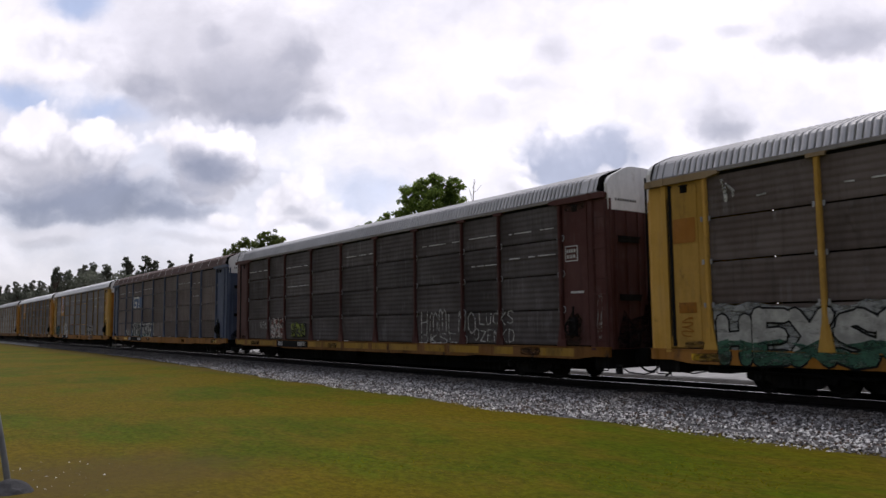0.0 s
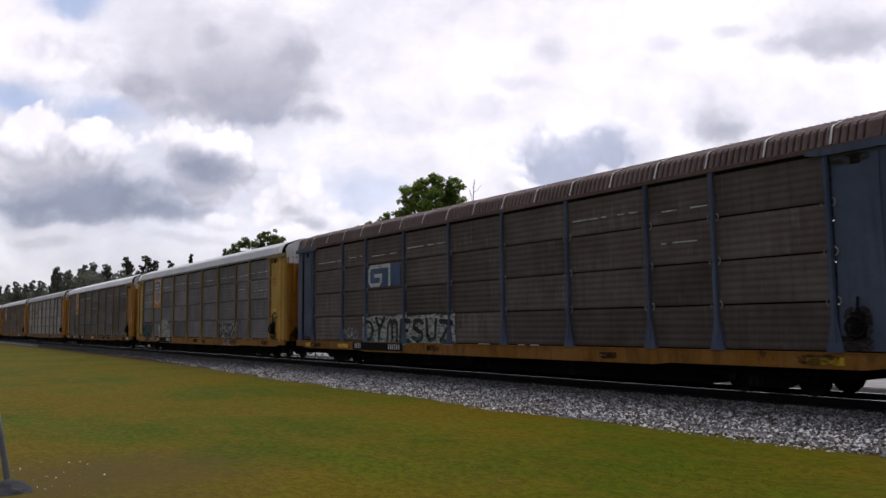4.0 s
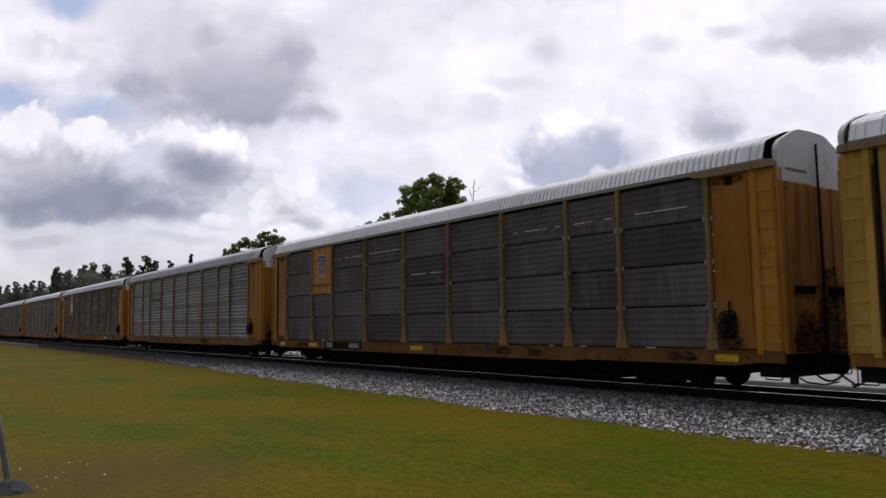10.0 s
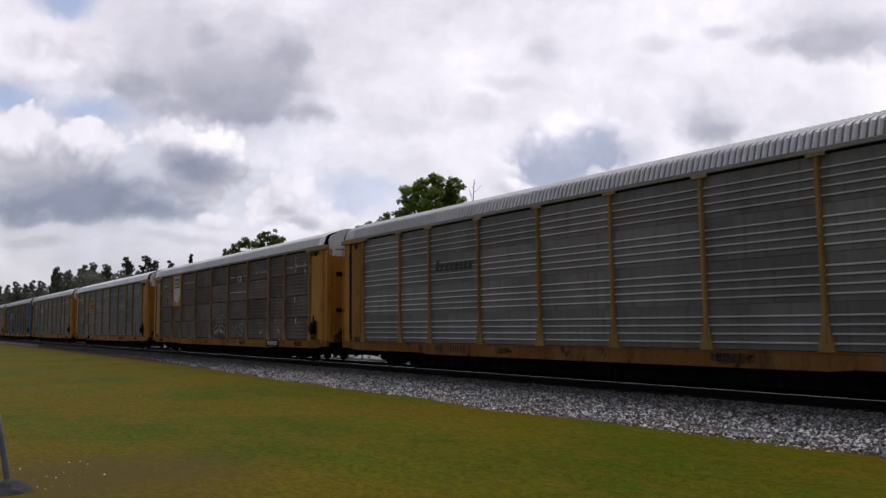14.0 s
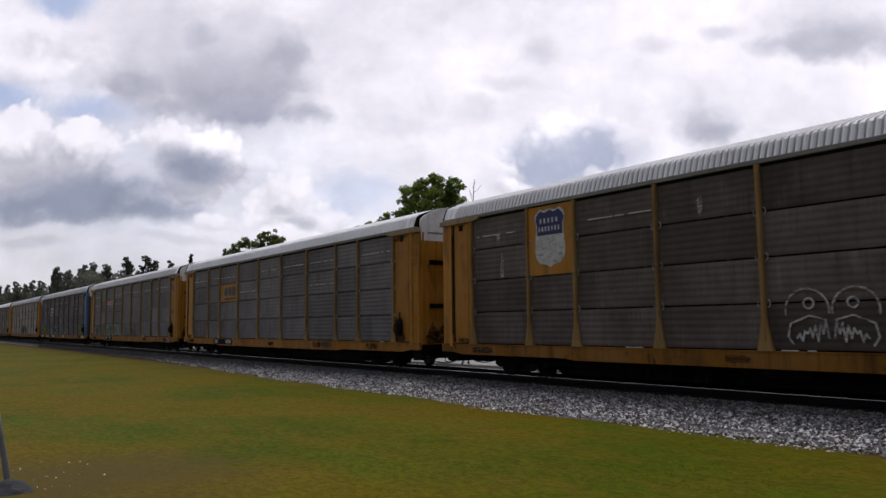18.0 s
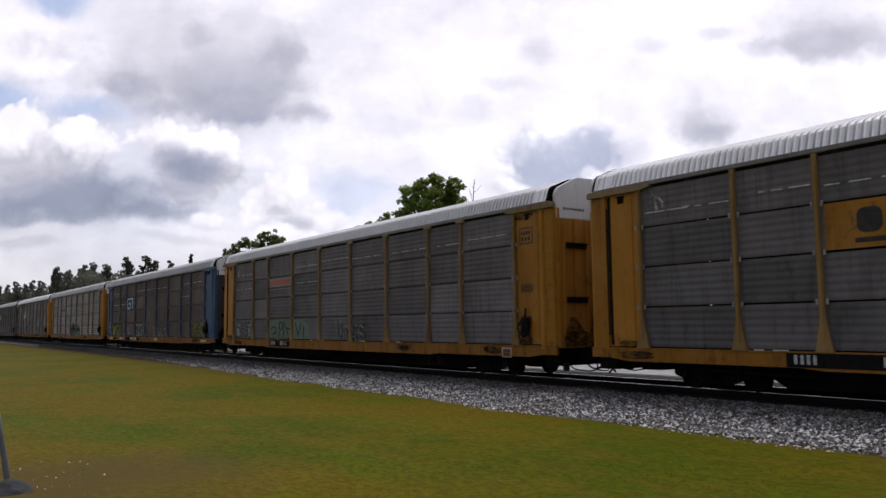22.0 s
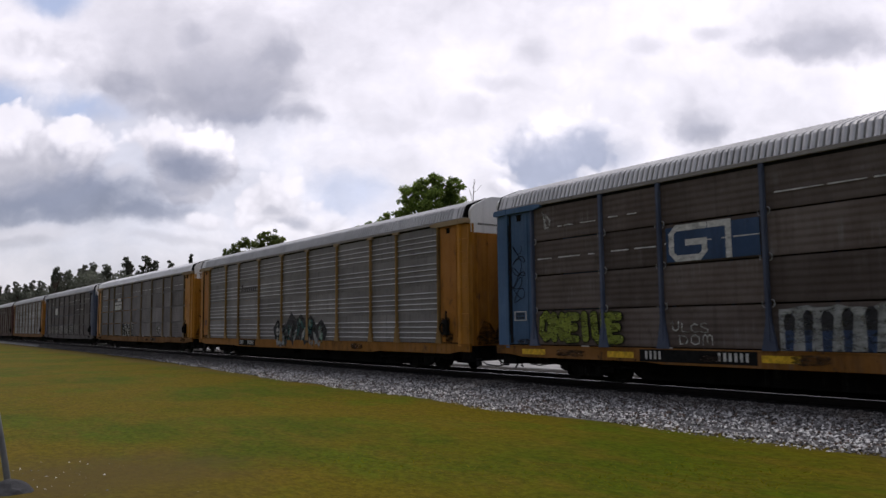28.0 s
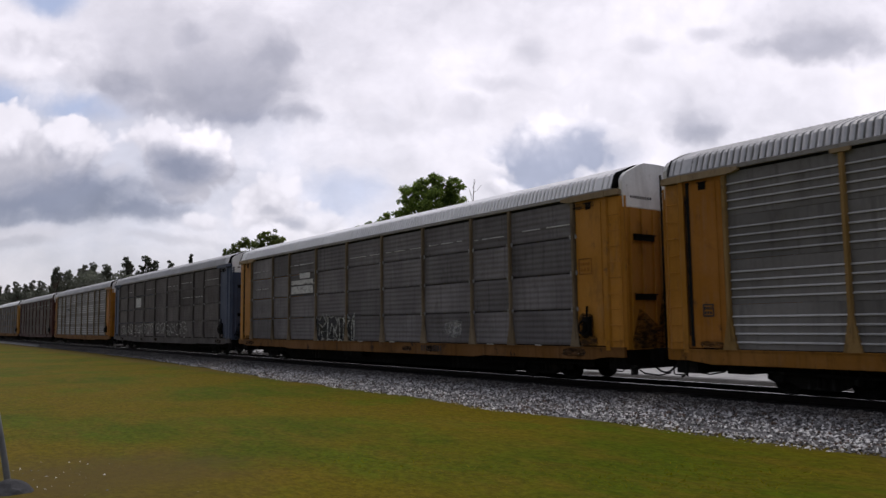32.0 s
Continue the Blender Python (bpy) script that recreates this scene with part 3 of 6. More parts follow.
SPRAY_PALE = plain("spray_pale_green", (0.16, 0.24, 0.19), 0.75, vary=0.35, scale=3, worn=0.5)
SPRAY_DIM = plain("spray_dim_white", (0.26, 0.27, 0.26), 0.75, vary=0.35, scale=3, worn=0.5)
SPRAY_BLUE = plain("spray_dark_blue", (0.03, 0.05, 0.10), 0.75, vary=0.35, scale=3, worn=0.4)
SPRAY_BONE = plain("spray_bone_white", (0.34, 0.34, 0.31), 0.75, vary=0.3, scale=3, worn=0.15)
SPRAY_HAZE = plain("spray_thin_haze", (0.20, 0.24, 0.21), 0.75, vary=0.35, scale=4, worn=0.8, cover=0.55)
SPRAY_FADED = plain("spray_faded_white", (0.36, 0.36, 0.34), 0.75, vary=0.4, scale=5, worn=0.5)
LAMP_YELLOW = plain("reflector_yellow", (0.62, 0.38, 0.02), 0.4)

HALF = 13.65               # half the body's length
EDGE = 11.85               # where the side panels end
SILL_LOW, DECK, EAVE = 0.64, 1.0, 5.09
# posts from one end to the other; bays lie between them
STOPS = [-EDGE, -9.1, -7.15, -4.29, -1.43, 1.43, 4.29, 7.15, 9.1, EDGE]
ROW = (EAVE - DECK) / 4
FACE = 1.50                # how far out the panels' crests lie


def bay_panel(width, silver):
    """A corrugated side sheet: x along, y out, z up."""
    def make(v, f):
        seam = 0.005 if silver else 0.02
        prof = [(0.0, seam)]
        if silver:
            for c in (k * ROW for k in SILVER_RIDGES):
                prof += [(0.0, c - 0.03), (0.028, c - 0.014), (0.028, c + 0.006), (0.0, c + 0.03)]
        else:
            # six soft waves, steeper above than below
            for i in range(1, 36):
                u = (i / 6) % 1
                prof.append((0.009 * (0.5 - 0.5 * math.cos(2 * math.pi * u ** 0.8)), seam + (ROW - 2 * seam) * i / 36))
        prof.append((0.0, ROW - seam))
        w = width / 2 - 0.012
        k = len(v)
        for x in (-w, w):
            v.extend((x, -y, z) for y, z in prof)
        m = len(prof)
        for i in range(m - 1):
            f.append((k + i, k + m + i, k + m + i + 1, k + i + 1))
        # turned edges
        a, b = len(v), len(v) + 2
        v.extend([(-w, 0.05, prof[0][1]), (w, 0.05, prof[0][1]), (-w, 0.05, prof[-1][1]), (w, 0.05, prof[-1][1])])
        f.append((k, a, a + 1, k + m))
        f.append((k + m - 1, k + 2 * m - 1, b + 1, b))
    return make


SILVER_RIDGES = (0.15, 0.34, 0.53, 0.72)


def gleaming_crests(mesh):
    """Crests and upper faces of the ridges get a paler material: skylight painted on."""
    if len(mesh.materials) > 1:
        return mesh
    mesh.materials.append(CREST_GLEAM)
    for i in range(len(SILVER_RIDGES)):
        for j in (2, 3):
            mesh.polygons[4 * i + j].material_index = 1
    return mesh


def make_post(v, f):
    """A pressed post with a flared foot and a cap plate."""
    z0, z1 = DECK - 0.02, EAVE + 0.05
    outline = [(-0.19, z0), (0.19, z0), (0.16, z0 + 0.12), (0.07, z0 + 0.62), (0.055, z0 + 0.75), (0.055, z1), (-0.055, z1), (-0.055, z0 + 0.75), (-0.07, z0 + 0.62), (-0.16, z0 + 0.12)]
    add_prism(v, f, outline, -0.075, 0.03)
    add_box(v, f, -0.03, 0.03, -0.095, -0.07, z0 + 0.2, z1 - 0.14)


def make_cap_plate(v, f):
    """The flat plate that ties a post's head to the side rail."""
    z = EAVE + 0.06
    add_prism(v, f, [(-0.20, z - 0.09), (0.20, z - 0.09), (0.22, z), (-0.22, z)], -0.1, -0.02)


def make_bracket(v, f):
    """A bolted clip that holds the sheets to a post."""
    add_prism(v, f, [(-0.02, -0.06), (0.02, -0.06), (0.03, -0.035), (0.03, 0.035), (0.02, 0.06), (-0.02, 0.06)], -0.03, 0.0)


def make_hook(v, f):
    """A bent rod round a post that holds two sheets, open towards the post."""
    add_tube(v, f, [(0.055 * math.cos(w), -0.028, 0.085 * math.sin(w)) for w in (radians(-100 + 25 * i) for i in range(9))], 0.014, 5)


def roof_profile():
    """Half of the roof's section: a steep flat slope from the side rail to a shallow crown."""
    return [(1.535, 5.245), (1.415, 5.58), (1.34, 5.655), (0.98, 5.795), (0.62, 5.93), (0.35, 5.975), (0.0, 5.99)]


def make_roof(v, f):
    """Pressed sheets bent over the car: flat pans across, with narrow grooves between them."""
    half = roof_profile()
    prof = [(-y, z) for y, z in half] + [(y, z) for y, z in reversed(half[:-1])]
    m = len(prof)
    pitch = 0.165
    xs = []
    x = -12.75
    while x < 12.75:
        xs += [(x, -1.0), (x + 0.024, -1.0), (x + 0.036, 0.8), (x + 0.09, 1.15), (x + 0.150, 0.85)]
        x += pitch
    k = len(v)
    for x, up in xs:
        for i, (y, z) in enumerate(prof):
            v.append((x, y * (1 + 0.03 * up), 5.25 + (z - 5.25) * (1 + 0.05 * up)))
    for a in range(len(xs) - 1):
        for i in range(m - 1):
            f.append((k + a * m + i, k + a * m + i + 1, k + (a + 1) * m + i + 1, k + (a + 1) * m + i))


ROOF_END = 13.38           # where the roof is cut off square over the end doors


def make_roof_cap(v, f):
    """The plain last sheet of the roof (at +x)."""
    half = roof_profile()
    prof = [(-y, z) for y, z in half] + [(y, z) for y, z in reversed(half[:-1])]
    m = len(prof)
    k = len(v)
    xs = [(12.72, 1.0), (13.0, 1.0), (13.01, 0.3), (13.04, 0.3), (13.05, 1.0), (13.2, 1.0), (13.21, 0.3), (13.24, 0.3), (13.25, 1.0), (ROOF_END, 1.0)]
    for x, up in xs:
        for y, z in prof:
            v.append((x, y * (1 + 0.03 * up), 5.25 + (z - 5.25) * (1 + 0.05 * up)))
    for a in range(len(xs) - 1):
        for i in range(m - 1):
            f.append((k + a * m + i, k + a * m + i + 1, k + (a + 1) * m + i + 1, k + (a + 1) * m + i))


def make_roof_edge(v, f):
    """The dark lip round the open end of the roof."""
    half = roof_profile()
    prof = [(-y, z) for y, z in half] + [(y, z) for y, z in reversed(half[:-1])]
    k, m = len(v), len(prof)
    for dx, s in ((-0.02, 0.96), (-0.02, 1.045), (0.02, 1.045), (0.02, 0.96)):
        for y, z in prof:
            v.append((ROOF_END + dx, y * s, 5.25 + (z - 5.25) * (s + 0.01)))
    for a in range(4):
        b = (a + 1) % 4
        for i in range(m - 1):
            f.append((k + a * m + i, k + a * m + i + 1, k + b * m + i + 1, k + b * m + i))


def make_end_shade(v, f):
    """An added dark sheet for the shade inside the roof's end, with two stays to the doors' tops."""
    add_prism(v, f, [(y * 0.96, z - 0.06) for y, z in gable_outline(4.9)], 12.95, 13.0, "x")
    for y in (-1.36, 1.36):
        add_box(v, f, 13.0, HALF - 0.14, y - 0.03, y + 0.03, 5.34, 5.4)


def make_door_gap(v, f):
    """A black strip for the shade in the slot beside the corner door, with its hinge bar."""
    add_box(v, f, 12.82, 12.91, -0.048, 0.0, 1.05, 5.0)
    add_tube(v, f, [(12.935, -0.05, 1.3), (12.935, -0.05, 3.0), (12.935, -0.05, 4.7)], 0.014, 6)


def gable_outline(low):
    half = [(1.43, low), (1.45, 5.42), (1.40, 5.54), (1.28, 5.66), (0.70, 5.94), (0.52, 5.99), (0.0, 6.01)]
    return half + [(-y, z) for y, z in reversed(half[:-1])]


def make_gable(v, f):
    add_prism(v, f, gable_outline(4.72), HALF - 0.14, HALF - 0.02, "x")
    add_box(v, f, HALF - 0.02, HALF - 0.012, -1.36, -0.06, 4.74, 4.77)


def make_gable_rib(v, f):
    """An upright pressed rib on a gable."""
    add_prism(v, f, [(HALF - 0.02, -0.045), (HALF + 0.03, -0.03), (HALF + 0.03, 0.03), (HALF - 0.02, 0.045)], 4.73, 5.4, "z")


def leaf_outline(ribs, width, depth):
    """A folded sheet with upright ribs, seen from above."""
    pts = [(HALF - 0.12, 0.02), (HALF - 0.12, 1.42)]
    edge = [(HALF, 1.42)]
    for i in reversed(range(ribs)):
        y = 0.02 + 1.4 * (i + 0.5) / ribs
        edge += [(HALF, y + width), (HALF + depth, y + width * 0.75), (HALF + depth, y - width * 0.75), (HALF, y - width)]
    return pts + edge + [(HALF, 0.02)]


def make_door_leaf(v, f):
    """One of two folding end doors, y from 0 to 1.4."""
    add_prism(v, f, leaf_outline(3, 0.06, 0.035), 0.92, 4.71, "z")


def make_ribbed_leaf(v, f):
    add_prism(v, f, leaf_outline(6, 0.075, 0.07), 0.92, 4.71, "z")


def make_door_rod(v, f):
    add_tube(v, f, [(HALF + 0.07, 0.03, 0.9), (HALF + 0.07, 0.03, 3.0), (HALF + 0.07, 0.03, 5.7)], 0.03, 6)


def make_slot(v, f):
    """A dark box for the unlit inside of a hand hole, with its lip."""
    add_box(v, f, HALF - 0.01, HALF + 0.045, -0.42, 0.42, -0.07, 0.07)
    add_box(v, f, HALF + 0.03, HALF + 0.07, -0.45, 0.45, 0.06, 0.1)


def make_end_panel(v, f):
    """The closed sheet between the last bay and the corner, x from EDGE to the end."""
    add_box(v, f, EDGE + 0.1, 12.98, -0.02, 0.03, 1.02, 5.06)
    add_box(v, f, EDGE + 0.24, 12.9, -0.035, -0.02, 1.2, 4.95)
    add_box(v, f, EDGE + 0.26, 12.88, -0.04, -0.03, 2.86, 2.885)


def make_hatch(v, f):
    """A dark box for the unlit square hole near the top of the end sheet, with its hood."""
    add_box(v, f, EDGE + 0.5, EDGE + 0.70, -0.045, -0.02, 4.78, 4.95)
    add_box(v, f, EDGE + 0.47, EDGE + 0.73, -0.07, -0.02, 4.95, 4.97)


def make_corner_post(v, f):
    add_prism(v, f, [(12.98, -0.06), (13.12, -0.06), (13.16, -0.02), (13.16, 0.06), (12.98, 0.06)], 0.9, 5.14, "z")


def make_corner_sheet(v, f):
    add_prism(v, f, [(13.16, -0.01), (13.5, -0.01), (HALF, 0.1), (HALF, 0.16), (13.46, 0.05), (13.16, 0.05)], 0.92, 5.02, "z")


def make_header(v, f):
    """The rail over the end section, upturned at its inner end."""
    add_prism(v, f, [(EDGE - 0.4, 5.10), (EDGE - 0.1, 5.04), (HALF - 0.06, 5.04), (HALF - 0.06, 5.17), (HALF - 0.10, 5.20), (EDGE - 0.1, 5.20), (EDGE - 0.4, 5.17)], -0.11, 0.05)
    add_box(v, f, 12.99, 13.1, -0.125, -0.11, 5.03, 5.21)


def make_ladder_rail(v, f):
    add_box(v, f, -0.02, 0.02, -0.03, 0.0, 1.0, 4.95)


def make_rung(v, f):
    add_tube(v, f, [(-0.21, 0.02, 0), (-0.205, -0.035, 0), (0.205, -0.035, 0), (0.21, 0.02, 0)], 0.012, 5)


def make_eave(v, f):
    """The smooth hem under the roof sheets."""
    add_prism(v, f, [(-0.075, 5.15), (0.05, 5.15), (0.05, 5.25), (-0.03, 5.26), (-0.085, 5.235)], -ROOF_END, ROOF_END, "x")


def make_eave_shade(v, f):
    """A dark strip for the shade in the slot between the sheets and the roof."""
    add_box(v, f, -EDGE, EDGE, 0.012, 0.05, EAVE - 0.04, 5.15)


def make_sill(v, f):
    """The deep side sill, cut back over the trucks."""
    pts = [(-HALF + 0.05, 0.72), (-13.0, 0.72), (-12.4, SILL_LOW), (-7.7, SILL_LOW), (-7.2, 0.59), (7.2, 0.59), (7.7, SILL_LOW), (12.4, SILL_LOW), (13.0, 0.72), (HALF - 0.05, 0.72), (HALF - 0.05, 0.96), (-HALF + 0.05, 0.96)]
    add_prism(v, f, pts, -0.045, 0.05)
    add_box(v, f, -HALF + 0.05, HALF - 0.05, -0.06, 0.08, 0.955, 0.985)


def make_underframe(v, f):
    add_box(v, f, -HALF + 0.1, HALF - 0.1, -1.42, 1.42, 0.86, 0.95)
    add_prism(v, f, [(-13.4, 0.86), (-13.4, 0.55), (-9.0, 0.5), (-8.4, 0.14), (8.4, 0.14), (9.0, 0.5), (13.4, 0.55), (13.4, 0.86)], -0.9, 0.9)
    for i in range(9):
        x = -10 + 2.5 * i
        add_box(v, f, x - 0.08, x + 0.08, -1.4, 1.4, 0.58, 0.87)
    for s in (-1, 1):
        a, b = sorted((s * 12.9, s * 13.5))
        add_box(v, f, a, b, -1.36, 1.36, 0.40, 0.9)
        a, b = sorted((s * 13.5, s * 13.95))
        add_box(v, f, a, b, -0.42, 0.42, 0.46, 0.94)
        add_box(v, f, s * 11.9 - 0.3, s * 11.9 + 0.3, -1.2, 1.2, 0.42, 0.86)
        add_tube(v, f, [(s * 12.0, -1.25, 0.52), (s * 7.4, -1.2, 0.42)], 0.035, 6)
    add_box(v, f, -2.2, -0.6, -1.25, -0.55, 0.36, 0.8)
    add_tube(v, f, [(1.0, -0.95, 0.58), (2.4, -0.95, 0.58)], 0.2, 10)


def make_deck_inside(v, f):
    add_box(v, f, -13.4, 13.4, -1.38, 1.38, 2.62, 2.70)


def make_side_frame(v, f):
    """The cast side of a truck."""
    pts = [(-1.2, 0.46), (-1.2, 0.34), (-1.0, 0.26), (-0.7, 0.30), (-0.42, 0.16), (0.42, 0.16), (0.7, 0.30), (1.0, 0.26), (1.2, 0.34), (1.2, 0.46), (0.95, 0.56), (0.55, 0.66), (-0.55, 0.66), (-0.95, 0.56)]
    add_prism(v, f, pts, -0.09, 0.09)
    for x in (-0.13, 0.0, 0.13):
        add_tube(v, f, [(x, -0.1, 0.22), (x, -0.1, 0.5)], 0.05, 8)
    for x in (-0.86, 0.86):
        add_lathe(v, f, [(-0.19, 0.02), (-0.19, 0.1), (-0.05, 0.12)], "y", 12, (x, 0, 0.38))


def make_bolster(v, f):
    add_prism(v, f, [(-1.05, 0.5), (-0.6, 0.36), (0.6, 0.36), (1.05, 0.5), (1.05, 0.66), (-1.05, 0.66)], -0.22, 0.22, "x")


def make_wheelset(v, f):
    """Two flanged wheels on their axle."""
    half = [(-0.075, 0.03), (-0.09, 0.07), (-0.06, 0.11), (-0.02, 0.2), (-0.03, 0.29), (-0.068, 0.305), (-0.07, 0.352), (-0.062, 0.36), (0.045, 0.366), (0.06, 0.392), (0.072, 0.385), (0.07, 0.30), (0.03, 0.2), (0.06, 0.1), (0.06, 0.03)]
    add_lathe(v, f, half, "y", 24, (0, -0.755, 0))
    add_lathe(v, f, [(-a, r) for a, r in half], "y", 24, (0, 0.755, 0))
    add_tube(v, f, [(0, -0.98, 0), (0, -0.6, 0), (0, 0, 0), (0, 0.6, 0), (0, 0.98, 0)], [0.07, 0.085, 0.075, 0.085, 0.07], 10)
    for y in (-0.85, 0.85):
        for i in range(3):
            w = 2 * math.pi * i / 3
            add_box(v, f, 0.045 * math.cos(w) - 0.015, 0.045 * math.cos(w) + 0.015, y - 0.15, y + 0.15, 0.045 * math.sin(w) - 0.015, 0.045 * math.sin(w) + 0.015)


def make_coupler(v, f):
    add_box(v, f, 13.3, 14.0, -0.08, 0.08, 0.68, 0.84)
    add_prism(v, f, [(13.95, -0.16), (14.22, -0.13), (14.33, 0.02), (14.25, 0.17), (13.95, 0.17)], 0.62, 0.9, "z")


def make_hose(v, f):
    pts = [(13.5 + 0.8 * s, -0.35 + 0.2 * s, 0.62 - 0.32 * math.sin(math.pi * min(1, s * 1.05)) ** 0.8) for s in (i / 9 for i in range(10))]
    add_tube(v, f, pts, 0.028, 6)


def make_pipe(v, f):
    """The brake pipe's angle cock and the chain under the coupler."""
    add_tube(v, f, [(13.2, 0.45, 0.5), (13.75, 0.45, 0.42), (13.95, 0.4, 0.3), (14.2, 0.25, 0.2), (14.3, 0.1, 0.24)], 0.026, 6)
    add_tube(v, f, [(13.6, -1.0, 0.4), (13.75, -0.95, 0.3), (13.95, -0.6, 0.24), (14.1, -0.3, 0.3)], 0.02, 5)
    add_box(v, f, 13.5, 13.62, -1.2, -1.05, 0.26, 0.5)


def make_lever(v, f):
    """The uncoupling rod across the end."""
    add_tube(v, f, [(13.55, -1.45, 0.55), (13.62, -1.35, 0.42), (13.7, -0.9, 0.46), (13.75, -0.2, 0.52), (13.9, 0.0, 0.6)], 0.018, 6)
    add_tube(v, f, [(13.55, -1.45, 0.55), (13.52, -1.47, 0.75)], 0.018, 6)


def make_step(v, f):
    """A stirrup step under the corner."""
    add_tube(v, f, [(-0.2, 0, 0.74), (-0.2, 0, 0.38), (-0.17, 0, 0.36), (0.17, 0, 0.36), (0.2, 0, 0.38), (0.2, 0, 0.74)], 0.016, 6)


def make_brake(v, f):
    """The hand brake: a wheel on its gear box."""
    add_box(v, f, -0.12, 0.12, -0.1, 0.02, -0.22, 0.3)
    add_lathe(v, f, [(-0.16, 0.16), (-0.19, 0.2), (-0.16, 0.235), (-0.13, 0.2), (-0.16, 0.16)], "y", 18)
    for i in range(4):
        w = math.pi * i / 4
        add_tube(v, f, [(-0.2 * math.cos(w), -0.16, -0.2 * math.sin(w)), (0.2 * math.cos(w), -0.16, 0.2 * math.sin(w))], 0.014, 5)
    add_tube(v, f, [(0, -0.05, 0.3), (0.02, -0.04, 0.6)], 0.03, 6)


def rounded(x, z, w, h, r=0.3, steps=4):
    """A rounded rectangle's outline about x, z."""
    r = min(r, w / 2, h / 2)
    pts = []
    for cx, cz, a in ((x + w / 2 - r, z - h / 2 + r, -90), (x + w / 2 - r, z + h / 2 - r, 0), (x - w / 2 + r, z + h / 2 - r, 90), (x - w / 2 + r, z - h / 2 + r, 180)):
        for i in range(steps + 1):
            t = radians(a + 90 * i / steps)
            pts.append((cx + r * math.cos(t), cz + r * math.sin(t)))
    return pts


def film_mesh(name, outlines, out, mat):
    """Flat paint shapes a few millimetres thick, on the side that faces -y at y = -out."""
    v, f = [], []
    for i, o in enumerate(outlines):
        add_prism(v, f, o, -out - 0.003 - 0.0006 * (i % 9), -out)
    return mesh_of(name, v, f, mat)


def paint_shapes(car, name, outlines, mat, out=FACE + 0.006, label=""):
    ob = link_mesh(name, film_mesh(name, outlines, out, mat), car, label)
    if name in ("lettering", "scuff", "stroke"):
        tagged(ob, kind="stuff")
    return ob


def rect(x0, x1, z0, z1):
    return [(x0, z0), (x1, z0), (x1, z1), (x0, z1)]


def bars(x0, x1, z0, z1, count, seed, gap=0.36):
    """A line of writing as a row of plain bars."""
    rng = random.Random(seed)
    step = (x1 - x0) / count
    out = []
    for i in range(count):
        a = x0 + i * step
        out.append(rect(a, a + step * (1 - gap), z0, z1))
    return out


def capsule(p, q, w):
    """The outline of a thick stroke with round ends."""
    t = math.atan2(q[1] - p[1], q[0] - p[0])
    return [(c[0] + w * math.cos(t + a), c[1] + w * math.sin(t + a)) for c, s in ((q, -90), (p, 90)) for a in (radians(s + 45 * i) for i in range(5))]


def swollen(cx, cz, w, h, rng, lean):
    pts = []
    for s in range(16):
        t = 2 * math.pi * s / 16
        sq = 0.84 + 0.22 * abs(math.sin(2 * t)) + rng.uniform(-0.10, 0.10)
        z = math.sin(t) * h * sq
        pts.append((cx + math.cos(t) * w * sq + lean * z / h, cz + z))
    return pts


def graffiti(car, x0, x1, z0, z1, count, seed, fill, rim=SPRAY_BLACK, second=None, ink=None, label="", soft=False):
    """A sprayed piece: a jagged field of paint, cut into forms by dark strokes."""
    rng = random.Random(seed)
    step = (x1 - x0) / count
    h = z1 - z0
    out = FACE + 0.038
    for i in range(count):
        left = x0 + i * step

        def at(u, v):
            return (left + step * u, z0 + h * v)

        up = [at(u, (0.78 if j % 2 else 0.93) + rng.uniform(-0.09, 0.09)) for j, u in enumerate((1.05, 0.8, 0.55, 0.3, -0.05))]
        down = [at(u, (0.0 if j % 2 else 0.1) + rng.uniform(-0.03, 0.07)) for j, u in enumerate((-0.08, 0.25, 0.6, 0.85, 1.06))]
        cx, cz = at(0.5, 0.5)
        field = down + up
        if soft:
            field = swollen(cx, cz, step * 0.54, h * 0.5, rng, rng.uniform(-0.1, 0.15) * step)
        wide = [(cx + (x - cx) * 1.16, cz + (z - cz) * 1.10) for x, z in field]
        deep = 0.004 * (i % 2)
        back = paint_shapes(car, "graffiti", [wide], rim, out + deep, label or "sprayed graffiti form on the side sheets")
        paint_shapes(back, "fill", [field], fill, out + 0.009 + deep)
        if second is not None:
            low = [at(u, rng.uniform(0.3, 0.55)) for u in (1.0, 0.7, 0.4, 0.02)]
            shape = [(x, min(z, z0 + 0.42 * h + 0.06 * math.sin(7 * x))) for x, z in field] if soft else down + low
            paint_shapes(back, "second_colour", [shape], second, out + 0.014 + deep)
        a = [at(rng.uniform(0.15, 0.3), rng.uniform(0.1, 0.3)), at(rng.uniform(0.2, 0.4), rng.uniform(0.6, 0.9)), at(rng.uniform(0.5, 0.7), rng.uniform(0.3, 0.6)), at(rng.uniform(0.6, 0.9), rng.uniform(0.6, 0.95))]
        b = [at(rng.uniform(0.4, 0.6), 0.02), at(rng.uniform(0.35, 0.65), rng.uniform(0.2, 0.4)), at(rng.uniform(0.7, 0.95), rng.uniform(0.1, 0.5))]
        e = [at(rng.uniform(0.94, 1.04), 0.04), at(rng.uniform(0.92, 1.02), 0.5), at(rng.uniform(0.9, 1.06), 0.9)]
        w = min(0.035, 0.04 * step + 0.012)
        lines = [s for p in (a, b, e) for s in zip(p, p[1:])]
        paint_shapes(back, "stroke", [capsule(p, q, w * rng.uniform(0.7, 1.3)) for p, q in lines], ink or rim, out + 0.019 + deep)


